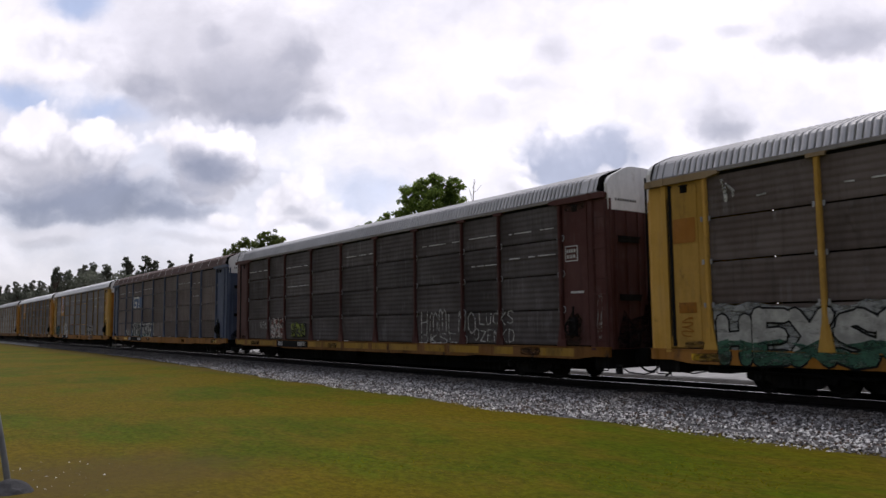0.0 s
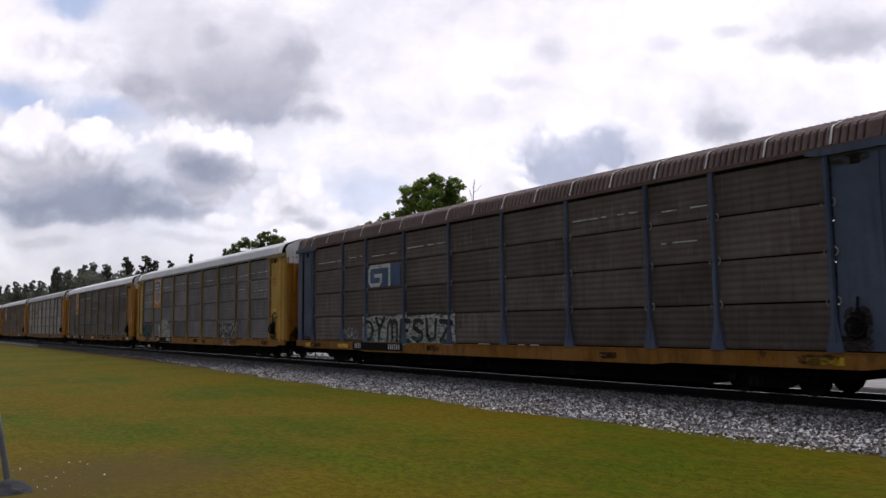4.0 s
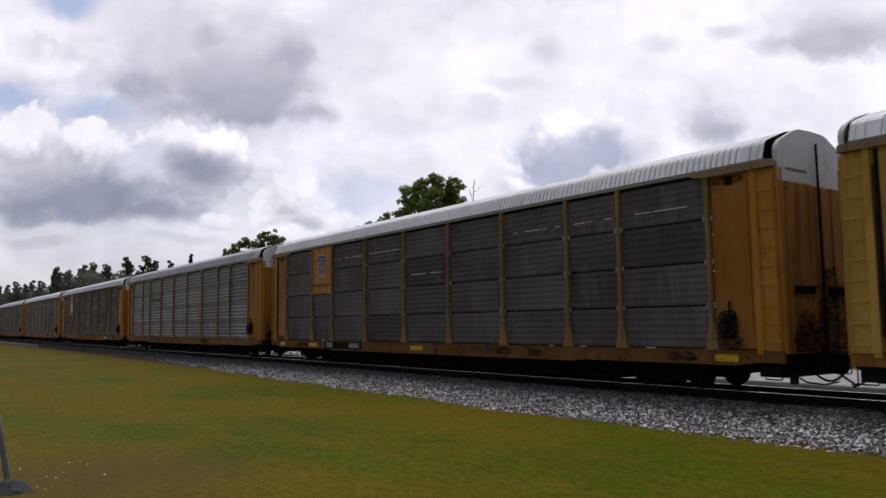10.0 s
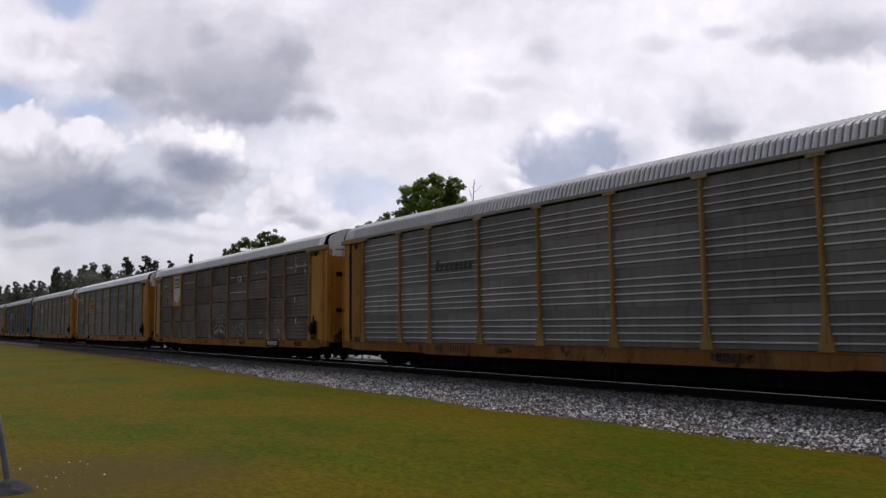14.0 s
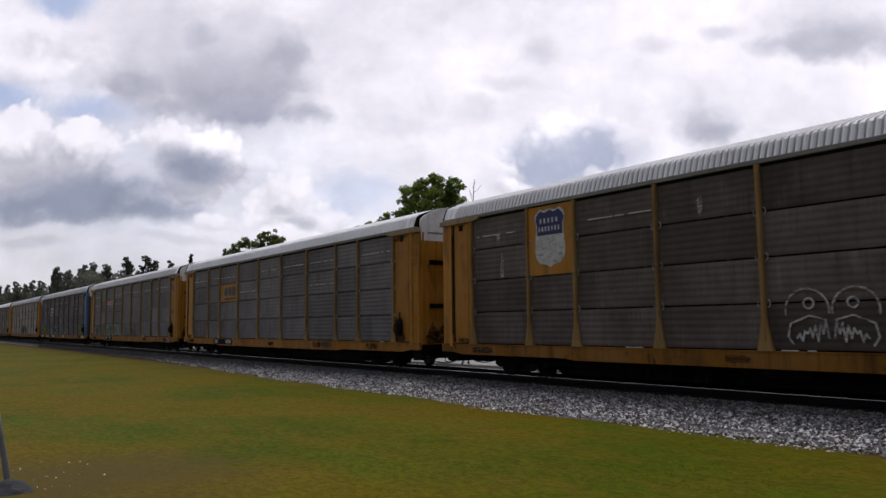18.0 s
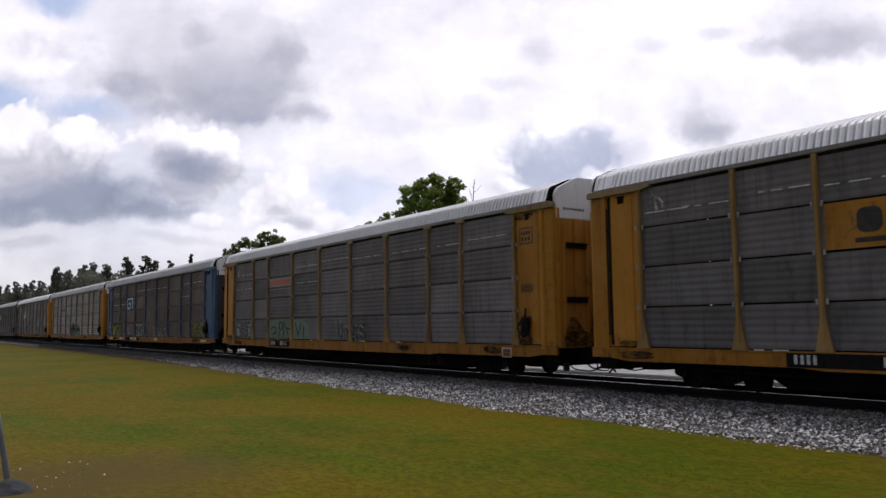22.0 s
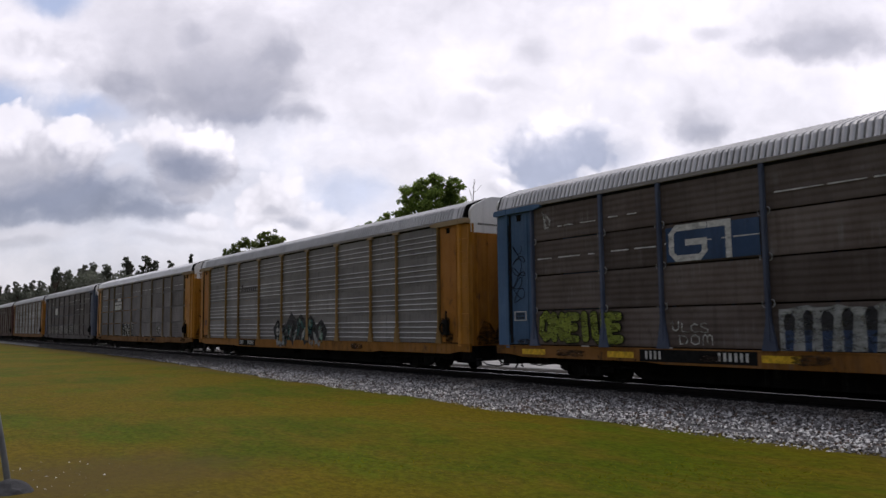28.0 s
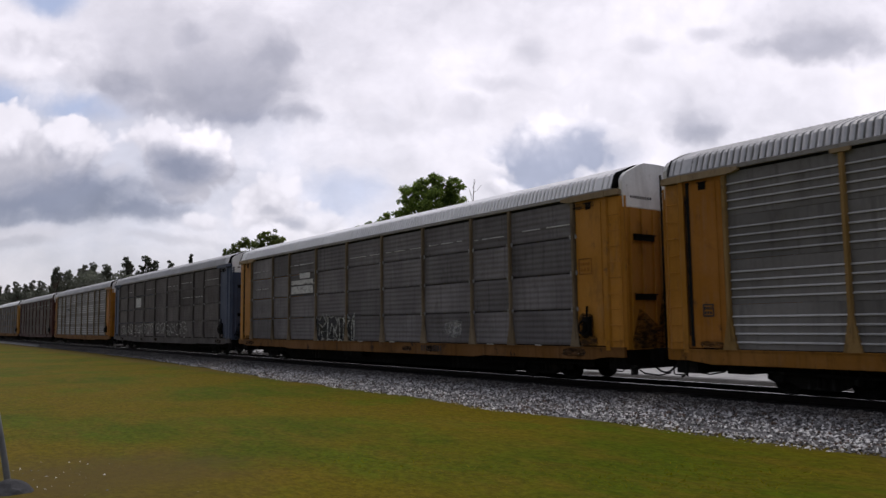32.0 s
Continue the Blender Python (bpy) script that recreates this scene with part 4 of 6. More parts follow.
def shard_piece(car, x0, x1, z0, z1, seed, tints, label):
    """A wild sprayed piece: a dark peaked shape filled with overlapping shards."""
    rng = random.Random(seed)
    w, h = x1 - x0, z1 - z0
    out = FACE + 0.036
    peaks = [0.55, 0.8, 0.62, 0.7, 1.0, 0.78, 0.93, 0.74, 0.9, 0.62, 0.78, 0.5]
    top = [(x0 + w * i / 11, z0 + h * p) for i, p in enumerate(peaks)]
    low = [(x0 + w * (i + 0.5) / 8, z0 + h * rng.uniform(0.0, 0.1)) for i in range(8)]
    back = paint_shapes(car, "graffiti", [low + top[::-1]], SPRAY_BLACK, out, label)
    layers = {}
    for i in range(64):
        u = rng.uniform(0.08, 0.90)
        roof = float(np.interp(u, [i / 11 for i in range(12)], peaks)) * 0.9
        t = rng.random()
        cz = z0 + h * (0.08 + (roof - 0.14) * t)
        cx = x0 + w * u
        tint = tints[0] if t < 0.22 and rng.random() < 0.75 else rng.choice(tints)
        a = rng.uniform(0.9, 2.3)
        r, s = h * rng.uniform(0.14, 0.28), h * rng.uniform(0.05, 0.11)
        room = min(1.0, (z0 + h * roof - cz) / r, (cz - z0 - 0.03 * h) / r)
        r *= max(0.35, room)
        ca, sa = math.cos(a), math.sin(a)
        kite = [(cx + r * ca, cz + r * sa), (cx - s * sa, cz + s * ca), (cx - r * ca, cz - r * sa), (cx + s * sa, cz - s * ca)]
        layers.setdefault(tint.name, (tint, []))[1].append(kite)
    for i, (tint, shapes) in enumerate(layers.values()):
        ob = paint_shapes(back, "fill", shapes, tint, out + 0.005 + 0.006 * i)
        tagged(ob, kind="stuff")


def block_piece(car, x0, x1, z0, z1, seed, fill, rim, label, wide=(0.34, 0.6), second=None):
    """Tight solid letter-like blocks with thin dark cracks."""
    rng = random.Random(seed)
    h = z1 - z0
    out = FACE + 0.036
    back = paint_shapes(car, "graffiti", [[(x0 - 0.12, z0), (x1 + 0.25, z0), (x1 + 0.05, z0 + 0.6 * h), (x1 - 0.15, z1 + 0.06), (x0 + 0.35, z1 + 0.10), (x0 + 0.1, z0 + 0.8 * h), (x0 - 0.2, z0 + 0.5 * h)]], rim, out, label)
    cuts = [x0]
    while cuts[-1] < x1 - wide[0]:
        cuts.append(cuts[-1] + rng.uniform(*wide))
    cuts.append(x1)
    blocks, cracks, lows = [], [], []
    k = wide[0] / 0.34
    for a, b in zip(cuts, cuts[1:]):
        hi = h * rng.uniform(0.9, 1.06)
        blocks.append([(a - rng.uniform(0, 0.1), z0 + 0.04), (b + rng.uniform(0.0, 0.16), z0 + 0.03), (b + 0.04, z0 + 0.45 * h), (b - 0.03, z0 + hi - 0.1), (b - 0.1, z0 + hi), (a + 0.08, z0 + hi * 0.97), (a + 0.02, z0 + 0.5 * h)])
        lows.append([(x, min(z, z0 + h * (0.36 + 0.06 * math.sin(9 * x)))) for x, z in blocks[-1]])
        for _ in range(3):
            u, q = rng.uniform(a + 0.05, b - 0.03), z0 + h * rng.uniform(0.12, 0.75)
            cracks.append(capsule((u, q), (u + k * rng.uniform(-0.06, 0.06), min(z1 - 0.05, q + k * rng.uniform(0.06, 0.24))), k * rng.uniform(0.012, 0.024)))
        cracks.append(capsule((b - 0.01, z0 + 0.05), (b - 0.02, z0 + 0.8 * h), 0.014 * k))
    tagged(paint_shapes(back, "fill", blocks, fill, out + 0.006), kind="stuff")
    if second is not None:
        tagged(paint_shapes(back, "second_colour", lows, second, out + 0.013), kind="stuff")
    paint_shapes(back, "stroke", cracks, rim, out + 0.02)


# letter-like forms as pen lines, each in a unit square
POLE = [[(0.45, 1.0), (0.5, 0.0)]]
ARCH = [[(0.05, 0.0), (0.08, 0.8), (0.25, 1.0), (0.45, 0.85), (0.5, 0.1)], [(0.5, 0.8), (0.7, 1.0), (0.9, 0.85), (0.95, 0.0)]]
BARRED = [[(0.12, 0.0), (0.1, 1.0)], [(0.12, 0.5), (0.8, 0.55)], [(0.85, 1.0), (0.82, 0.0)]]
COMB = [[(0.9, 0.98), (0.15, 1.0), (0.12, 0.0), (0.9, 0.03)], [(0.14, 0.5), (0.75, 0.53)]]
CROSS = [[(0.05, 1.0), (0.95, 0.0)], [(0.9, 1.0), (0.1, 0.0)]]
BEND = [[(0.9, 0.85), (0.6, 1.0), (0.2, 0.92), (0.15, 0.65), (0.5, 0.5), (0.88, 0.35), (0.85, 0.08), (0.45, 0.0), (0.08, 0.12)]]
HOOK = [[(0.15, 1.0), (0.12, 0.05), (0.85, 0.0)]]
CUP = [[(0.1, 1.0), (0.15, 0.2), (0.45, 0.0), (0.8, 0.15), (0.85, 1.0)]]
OPEN = [[(0.9, 0.85), (0.55, 1.0), (0.15, 0.75), (0.12, 0.25), (0.5, 0.0), (0.9, 0.12)]]
LOOP = [[(0.5, 1.0), (0.15, 0.8), (0.1, 0.25), (0.45, 0.0), (0.85, 0.2), (0.9, 0.75), (0.5, 1.0)]]
FORK = [[(0.12, 0.0), (0.15, 1.0)], [(0.85, 0.95), (0.18, 0.5), (0.9, 0.0)]]
STEEP = [[(0.1, 0.0), (0.12, 1.0), (0.8, 0.05), (0.85, 1.0)]]
FLASH = [[(0.1, 1.0), (0.9, 0.95), (0.1, 0.05), (0.9, 0.0)]]
BOW = [[(0.12, 0.0), (0.12, 1.0), (0.7, 0.9), (0.9, 0.55), (0.75, 0.12), (0.12, 0.0)]]
BRANCH = [[(0.1, 1.0), (0.45, 0.5), (0.9, 1.0)], [(0.45, 0.5), (0.35, 0.0)]]


def pen_lines(forms, x0, x1, z0, z1, rng, slack=0.06):
    """The pen lines of a row of forms, set unevenly in a box."""
    step, h = (x1 - x0) / len(forms), z1 - z0
    lines = []
    for i, form in enumerate(forms):
        lift, tall, tilt = rng.uniform(-slack, slack), rng.uniform(1 - 2 * slack, 1), rng.uniform(-slack, slack)
        for line in form:
            lines.append([(x0 + step * (i + 0.06 + 0.88 * u + tilt * v), z0 + h * (lift + tall * v)) for u, v in line])
    return lines


def scrawl(car, forms, x0, x1, z0, z1, seed, mat, width=0.016, label="thin sprayed scrawl", out=FACE + 0.036):
    """A line of thin sprayed forms."""
    rng = random.Random(seed)
    strokes = [capsule(p, q, width * rng.uniform(0.8, 1.2)) for line in pen_lines(forms, x0, x1, z0, z1, rng, 0.1) for p, q in zip(line, line[1:])]
    paint_shapes(car, "stroke", strokes, mat, out, label)


def scribble(car, x0, x1, z0, z1, turns, seed, mat, width=0.016, label="wild sprayed scribble", out=FACE + 0.045):
    """A looping wild line."""
    rng = random.Random(seed)
    a, b, c, d = (rng.uniform(0, 6.3) for _ in range(4))
    pts = []
    for i in range(11 * turns):
        t = i / (11 * turns)
        u = 0.5 + 0.38 * math.sin(6.28 * turns * t + a) + 0.12 * math.sin(17 * t + b)
        v = 1 - t + 0.09 * math.sin(6.28 * turns * 1.5 * t + c) + 0.05 * math.sin(31 * t + d)
        pts.append((x0 + (x1 - x0) * u, z0 + (z1 - z0) * v))
    paint_shapes(car, "stroke", [capsule(p, q, width) for p, q in zip(pts, pts[1:])], mat, out, label)


def ragged(x0, x1, z0, z1, rng, count=16, rough=0.12):
    """The uneven outline of a sprayed field."""
    h = z1 - z0
    low = [(x0 + (x1 - x0) * i / 7, z0 + h * rng.uniform(0.0, 0.04)) for i in range(8)]
    top = [(x1 - (x1 - x0) * i / count, z1 - h * rng.uniform(0.0, rough)) for i in range(count + 1)]
    return low + top


def fat_letters(car, forms, x0, x1, z0, z1, seed, field, fill, label, lower=None, rim=None, thick=0.10, halo=0.2, split=0.42, edge_width=0.045):
    """Fat sprayed letter-like forms with dark rims, in two colours, on a paler field of paint."""
    rng = random.Random(seed)
    rim = rim or BLACK
    h, out = z1 - z0, FACE + 0.036
    shapes = [ragged(x0 - 0.1, x1 + 0.1, z0, z1 + halo, rng)]
    back = paint_shapes(car, "graffiti", shapes, field, out, label) if field else car
    edge, body, low = [], [], []
    zm = z0 + split * h
    for line in pen_lines(forms, x0, x1, z0 + thick * h, z1 - thick * h, rng):
        for p, q in zip(line, line[1:]):
            w = thick * h * rng.uniform(0.85, 1.1)
            edge.append(capsule(p, q, w + edge_width))
            shape = capsule(p, q, w)
            body.append(shape)
            if min(z for _, z in shape) < zm - 0.04:
                low.append([(x, min(z, zm + 0.05 * math.sin(6 * x))) for x, z in shape])
    paint_shapes(back, "stroke", edge, rim, out + 0.008)
    paint_shapes(back, "stroke", body, fill, out + 0.016)
    if lower is not None:
        tagged(paint_shapes(back, "second_colour", low, lower, out + 0.024), kind="stuff")


def white_block(car, x0, x1, z0, z1, seed):
    """A solid off-white sprayed mass with a stepped outline and scattered dark nicks."""
    rng = random.Random(seed)
    w, h, out = x1 - x0, z1 - z0, FACE + 0.036
    shape = [(0.08, 0.0), (1.0, 0.0), (0.95, 0.2), (0.97, 0.35), (0.9, 0.5), (0.92, 0.68), (0.84, 0.72), (0.86, 0.86), (0.62, 0.88), (0.6, 1.0), (0.5, 0.93), (0.34, 0.95), (0.33, 0.8), (0.2, 0.82), (0.18, 0.7), (0.0, 0.62), (0.03, 0.42), (0.1, 0.3)]
    back = paint_shapes(car, "graffiti", [[(x0 + w * u, z0 + h * v) for u, v in shape]], SPRAY_BONE, out, "solid off-white sprayed mass with dark nicks")
    nicks = []
    for _ in range(46):
        u, v = rng.uniform(0.12, 0.9), rng.uniform(0.05, 0.8)
        p = (x0 + w * u, z0 + h * v)
        nicks.append(capsule(p, (p[0] + rng.uniform(-0.08, 0.08), p[1] - rng.uniform(0.03, 0.16)), rng.uniform(0.008, 0.02)))
    nicks.append(capsule((x0 + 0.3 * w, z0 + 0.05 * h), (x0 + 0.31 * w, z0 + 0.8 * h), 0.014))
    paint_shapes(back, "stroke", nicks, SPRAY_BLACK, out + 0.007)


def striped_piece(car, x0, x1, z0, z1, seed):
    """A pale sprayed field cut by dark upright bars, blue towards the sill."""
    rng = random.Random(seed)
    out, h = FACE + 0.036, z1 - z0
    back = paint_shapes(car, "graffiti", [ragged(x0, x1, z0, z1, rng)], SPRAY_DIM, out, "pale sprayed piece with dark upright bars")
    dark, blue = [], []
    c = 8
    for i in range(c):
        a = x0 + (x1 - x0) * (i + 0.25 + rng.uniform(-0.08, 0.08)) / c
        w = (x1 - x0) / c * rng.uniform(0.4, 0.55)
        top = z1 - h * rng.uniform(0.08, 0.2)
        dark.append([(a, z0 + 0.45 * h), (a + w, z0 + 0.45 * h), (a + w + 0.03, top - 0.1), (a + w - 0.05, top), (a + 0.05, top), (a - 0.02, top - 0.12)])
        blue.append([(a, z0 + 0.02), (a + w * 0.8, z0 + 0.02), (a + w, z0 + 0.45 * h), (a, z0 + 0.45 * h)])
    tagged(paint_shapes(back, "second_colour", dark, SPRAY_BLACK, out + 0.007), kind="stuff")
    tagged(paint_shapes(back, "second_colour", blue, SPRAY_BLUE, out + 0.007), kind="stuff")


def splash(car, x=-11.25, z=4.72):
    """A white splash of paint high on the first sheet."""
    shapes = [capsule((x - 0.14, z + 0.22), (x - 0.06, z - 0.1), 0.03), capsule((x - 0.06, z + 0.02), (x - 0.04, z - 0.28), 0.045), capsule((x - 0.02, z + 0.1), (x + 0.16, z - 0.08), 0.03), capsule((x + 0.14, z - 0.06), (x + 0.15, z - 0.2), 0.025), capsule((x + 0.75, z - 0.28), (x + 0.95, z - 0.26), 0.02)]
    paint_shapes(car, "stroke", shapes, SPRAY_WHITE, FACE + 0.03, "white splash of paint")


RUST_STAIN = plain("brown_rust_stain", (0.045, 0.026, 0.014), 0.85, vary=0.4, scale=6, worn=0.55, cover=0.5)


SOOT = plain("black_soot", (0.012, 0.010, 0.009), 0.9, vary=0.3, scale=5, spec=0.05, worn=0.6, cover=0.5)


def door_soot(car, seed):
    """Soot thrown up over the middle and the foot of the end doors."""
    rng = random.Random(seed)
    v, f = [], []
    pts = [(-1.3, 0.95), (1.35, 0.95), (1.35, 2.0)]
    pts += [(1.3 - 0.26 * i, rng.uniform(2.2, 3.1) if i < 6 else rng.uniform(1.3, 2.0)) for i in range(10)] + [(-1.35, 1.15)]
    add_prism(v, f, pts, HALF + 0.08, HALF + 0.076, "x")
    link_mesh("soot", mesh_of("soot", v, f, SOOT), car, "dark soot on the end doors")


def stains(car, places, seed):
    """Brown stains of rust and grease on the end sheets and the sill."""
    rng = random.Random(seed)
    for x, z, w, h in places:
        paint_shapes(car, "stain", [swollen(x + rng.uniform(-0.1, 0.1) * w, z, w / 2, h / 2, rng, 0.0)], RUST_STAIN, FACE + 0.062 + 0.001 * rng.random(), "brown rust stain")


def twin_domes(car, x, z, s):
    """Thin white outlines of two domes with rings, over zigzag lines."""
    strokes = []
    for side in (-1, 1):
        arc = [(x + side * s * (0.55 + 0.52 * math.cos(a)), z + s * 0.5 * math.sin(a)) for a in (radians(18 * i - 10) for i in range(12))]
        ring = [(x + side * s * 0.5 + 0.12 * s * math.cos(a), z + 0.16 * s + 0.12 * s * math.sin(a)) for a in (radians(36 * i) for i in range(11))]
        teeth = [(x + side * s * (0.06 + 0.062 * i), z - s * ((0.2 + 0.03 * i) if i % 2 else 0.62 + 0.1 * math.sin(2.1 * i))) for i in range(13)]
        jaw = [(x + side * s * p, z + s * q) for p, q in ((0.1, -0.22), (0.5, -0.12), (0.95, -0.3), (1.02, -0.6), (0.9, -0.78))]
        for line in (arc, ring, teeth, jaw):
            strokes += [capsule(p, q, 0.02) for p, q in zip(line, line[1:])]
    back = paint_shapes(car, "stroke", strokes, SPRAY_WHITE, FACE + 0.036, "thin white sprayed outline of two domes")


def add_ring(v, f, outline, width, out):
    """A painted line along a closed outline."""
    m = len(outline)
    cx = sum(p[0] for p in outline) / m
    cz = sum(p[1] for p in outline) / m
    k = len(v)
    for x, z in outline:
        d = math.hypot(x - cx, z - cz) or 1
        s = 1 - width / d
        v.append((x, -out, z))
        v.append((cx + (x - cx) * s, -out, cz + (z - cz) * s))
    for i in range(m):
        j = (i + 1) % m
        f.append((k + 2 * i, k + 2 * j, k + 2 * j + 1, k + 2 * i + 1))


def outline_tag(car, x0, x1, z0, z1, count, seed, mat, width=0.035, label=""):
    """Thin sprayed outlines of swollen forms."""
    rng = random.Random(seed)
    step = (x1 - x0) / count
    for i in range(count):
        v, f = [], []
        cx, h = x0 + (i + 0.5) * step, z1 - z0
        cz = (z0 + z1) / 2 + rng.uniform(-0.1, 0.1) * h
        lean = rng.uniform(-0.16, 0.2) * step
        add_ring(v, f, swollen(cx, cz, step * 0.47, h * rng.uniform(0.36, 0.5), rng, lean), width, FACE + 0.041 + 0.001 * (i % 3))
        add_ring(v, f, swollen(cx + 0.1 * step, cz + rng.uniform(-0.2, 0.2) * h, step * 0.18, h * 0.14, rng, lean), width, FACE + 0.0445)
        link_mesh("graffiti", mesh_of("graffiti", v, f, mat), car, label or "thin sprayed outline graffiti")


def shield(car, x, z, w, h, stripes=True, board=YELLOW, size=None):
    """A road-sign shaped badge with a dark blue top and red and white stripes, on a plain board."""
    bw, bh, bz = size or (w * 1.35, h * 1.3, z)
    brd = paint_shapes(car, "sign_board", [rect(x - bw / 2, x + bw / 2, bz - bh / 2, bz + bh / 2)], board, FACE + 0.04)
    half = [(0.0, 0.5), (0.16, 0.46), (0.3, 0.5), (0.44, 0.42), (0.47, 0.33), (0.42, 0.22), (0.44, 0.0), (0.47, -0.2), (0.44, -0.34), (0.3, -0.43), (0.1, -0.46), (0.0, -0.5)]
    whole = half + [(-a, b) for a, b in reversed(half[1:-1])]

    def fit(pts, s):
        return [(x + a * w * s, z + b * h * s) for a, b in reversed(pts)]

    out = FACE + 0.044
    paint_shapes(brd, "badge", [fit(whole, 1.0)], INK_WHITE, out, "shield badge with a white rim")
    upper = [p for p in half if p[1] > 0.05]
    top = upper + [(0.42, 0.05), (-0.42, 0.05)] + [(-a, b) for a, b in reversed(upper[1:])]
    paint_shapes(brd, "badge_top", [fit(top, 0.93)], INK_BLUE, out + 0.004, "dark blue top of the badge")
    paint_shapes(brd, "lettering", bars(x - w * 0.3, x + w * 0.32, z + h * 0.25, z + h * 0.33, 5, 1, 0.55) + bars(x - w * 0.34, x + w * 0.36, z + h * 0.11, z + h * 0.19, 7, 2, 0.55), INK_WHITE, out + 0.008)
    if stripes:
        lines = []
        for i in range(7):
            a = x + (i - 3) * w * 0.125
            drop = 0.43 - 0.10 * abs(i - 3) / 3
            lines.append(rect(a - w * 0.034, a + w * 0.034, z - h * drop, z + h * 0.03))
        paint_shapes(brd, "stripe", lines, INK_CRIMSON, out + 0.004)


def number_plate(car, x0, x1, z0=0.68, z1=0.95, seed=3, mat=INK_WHITE, plate=BLACK, split=0.36):
    """The car's reporting mark: a dark field and two rows of slim bars."""
    base = paint_shapes(car, "stencil_field", [rect(x0, x1, z0 - 0.03, z1 + 0.01)], plate, FACE + 0.05) if plate else car
    mid = (z0 + z1) / 2
    low, top = mid - 0.1, mid + 0.1
    ink = mat if plate else INK_DARK
    paint_shapes(base, "lettering", bars(x0 + 0.18, x0 + 0.74, low, top, 4, seed, 0.5) + bars(x1 - 1.0, x1 - 0.14, low, top, 6, seed, 0.5), ink, FACE + 0.056)


def autorack(spec):
    """One enclosed car carrier; x along the car, its near side towards -y."""
    rng = random.Random(spec["seed"])
    trim, sheet, roof = spec["trim"], spec["sheet"], spec["roof"]
    car = new("railway_car")
    tagged(car, spec["label"], "railway car", "cars of the train")
    silver = sheet is PANEL_SILVER
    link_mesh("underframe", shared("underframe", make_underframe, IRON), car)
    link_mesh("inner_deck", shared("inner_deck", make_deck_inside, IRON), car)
    link_mesh("roof", shared("roof", make_roof, roof), car, spec.get("roof_label", "corrugated steel roof"))
    for end in (1, -1):
        flip = pose(0, 0, 0, 0, 0, 0 if end > 0 else 180)
        link_mesh("roof_edge", shared("roof_edge", make_roof_edge, IRON), car, m=flip)
        link_mesh("bulkhead", shared("bulkhead", make_end_shade, IRON), car, m=flip)
        link_mesh("roof_cap", shared("roof_cap", make_roof_cap, roof), car, m=flip)
        gable = link_mesh("gable", shared("gable", make_gable, spec.get("gable", WHITE)), car, "white painted gable", flip)
        v, f = [], []
        for i in range(9):
            y = -1.15 + 0.1 * i
            add_box(v, f, HALF - 0.02, HALF - 0.014, y, y + 0.06, 4.98, 5.05)
        tagged(link_mesh("lettering", mesh_of("lettering", v, f, INK_DARK), gable), kind="stuff")
        ribbed = spec.get("ribbed", False)
        if ribbed:
            for i in range(12):
                link_mesh("rib", shared("gable_rib", make_gable_rib, spec.get("gable", WHITE)), gable, m=pose(0, -1.31 + 0.238 * i, 0))
        for leaf in (0, 1):
            m = flip @ Matrix.Diagonal((1, 1 if leaf else -1, 1, 1))
            door = link_mesh("end_door", shared("ribbed_door" if ribbed else "end_door", make_ribbed_leaf if ribbed else make_door_leaf, spec.get("door", trim)), car, m=m)
            for z in spec.get("slots", (2.3, 3.9)):
                slot = link_mesh("hand_hole", shared("hand_hole", make_slot, IRON), door)
                slot.matrix_local = pose(0.02, 0.72, z)
        link_mesh("lock_rod", shared("lock_rod", make_door_rod, IRON), car, m=flip)
        link_mesh("coupler", shared("coupler", make_coupler, IRON), car, m=flip)
        link_mesh("air_hose", shared("air_hose", make_hose, RUBBER), car, m=flip)
        link_mesh("brake_pipe", shared("brake_pipe", make_pipe, RUBBER), car, m=flip)
        link_mesh("uncoupling_rod", shared("uncoupling_rod", make_lever, IRON), car, m=flip)
    for side in (-1, 1):
        base = pose(0, side * FACE, 0, 0, 0, 0 if side < 0 else 180)
        link_mesh("side_sill", shared("side_sill", make_sill, spec.get("sill", SILL_YELLOW if trim in (YELLOW, ORANGE, YELLOW_PALE) else trim)), car, m=base)
        link_mesh("eave_rail", shared("eave_rail", make_eave, spec.get("eave", EAVE_GREY)), car, m=base)
        link_mesh("eave_slot", shared("eave_slot", make_eave_shade, IRON), car, m=base)
        for a, b in zip(STOPS, STOPS[1:]):
            w = b - a
            mesh = shared(("side_sheet", round(w, 2), silver), bay_panel(w, silver), sheet)
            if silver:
                gleaming_crests(mesh)
            for r in range(4):
                link_mesh("side_sheet", mesh, car, m=base @ pose((a + b) / 2, rng.uniform(-0.004, 0.004), DECK + r * ROW, rng.uniform(-0.25, 0.25)))
        for x in STOPS:
            post = link_mesh("post", shared("post", make_post, spec.get("post", POST_YELLOW if trim in (YELLOW, ORANGE) else trim)), car, m=base @ pose(x, 0, 0))
            if spec.get("caps", False):
                link_mesh("cap_plate", shared("cap_plate", make_cap_plate, spec.get("post", HEADER_TAN if trim in (YELLOW, YELLOW_PALE) else trim)), post)
            if spec.get("clips", True) and side < 0:
                for r in range(1, 4):
                    for dx in (-0.11, 0.11):
                        if spec.get("hooks", False):
                            link_mesh("clip", shared("hook", make_hook, CLIP), post, "bent pale rod", pose(dx, -0.02, DECK + r * ROW, 0, 0, 0 if dx > 0 else 180))
                        else:
                            link_mesh("clip", shared("clip", make_bracket, spec.get("clip", CLIP)), post, m=pose(dx, -0.035, DECK + r * ROW))
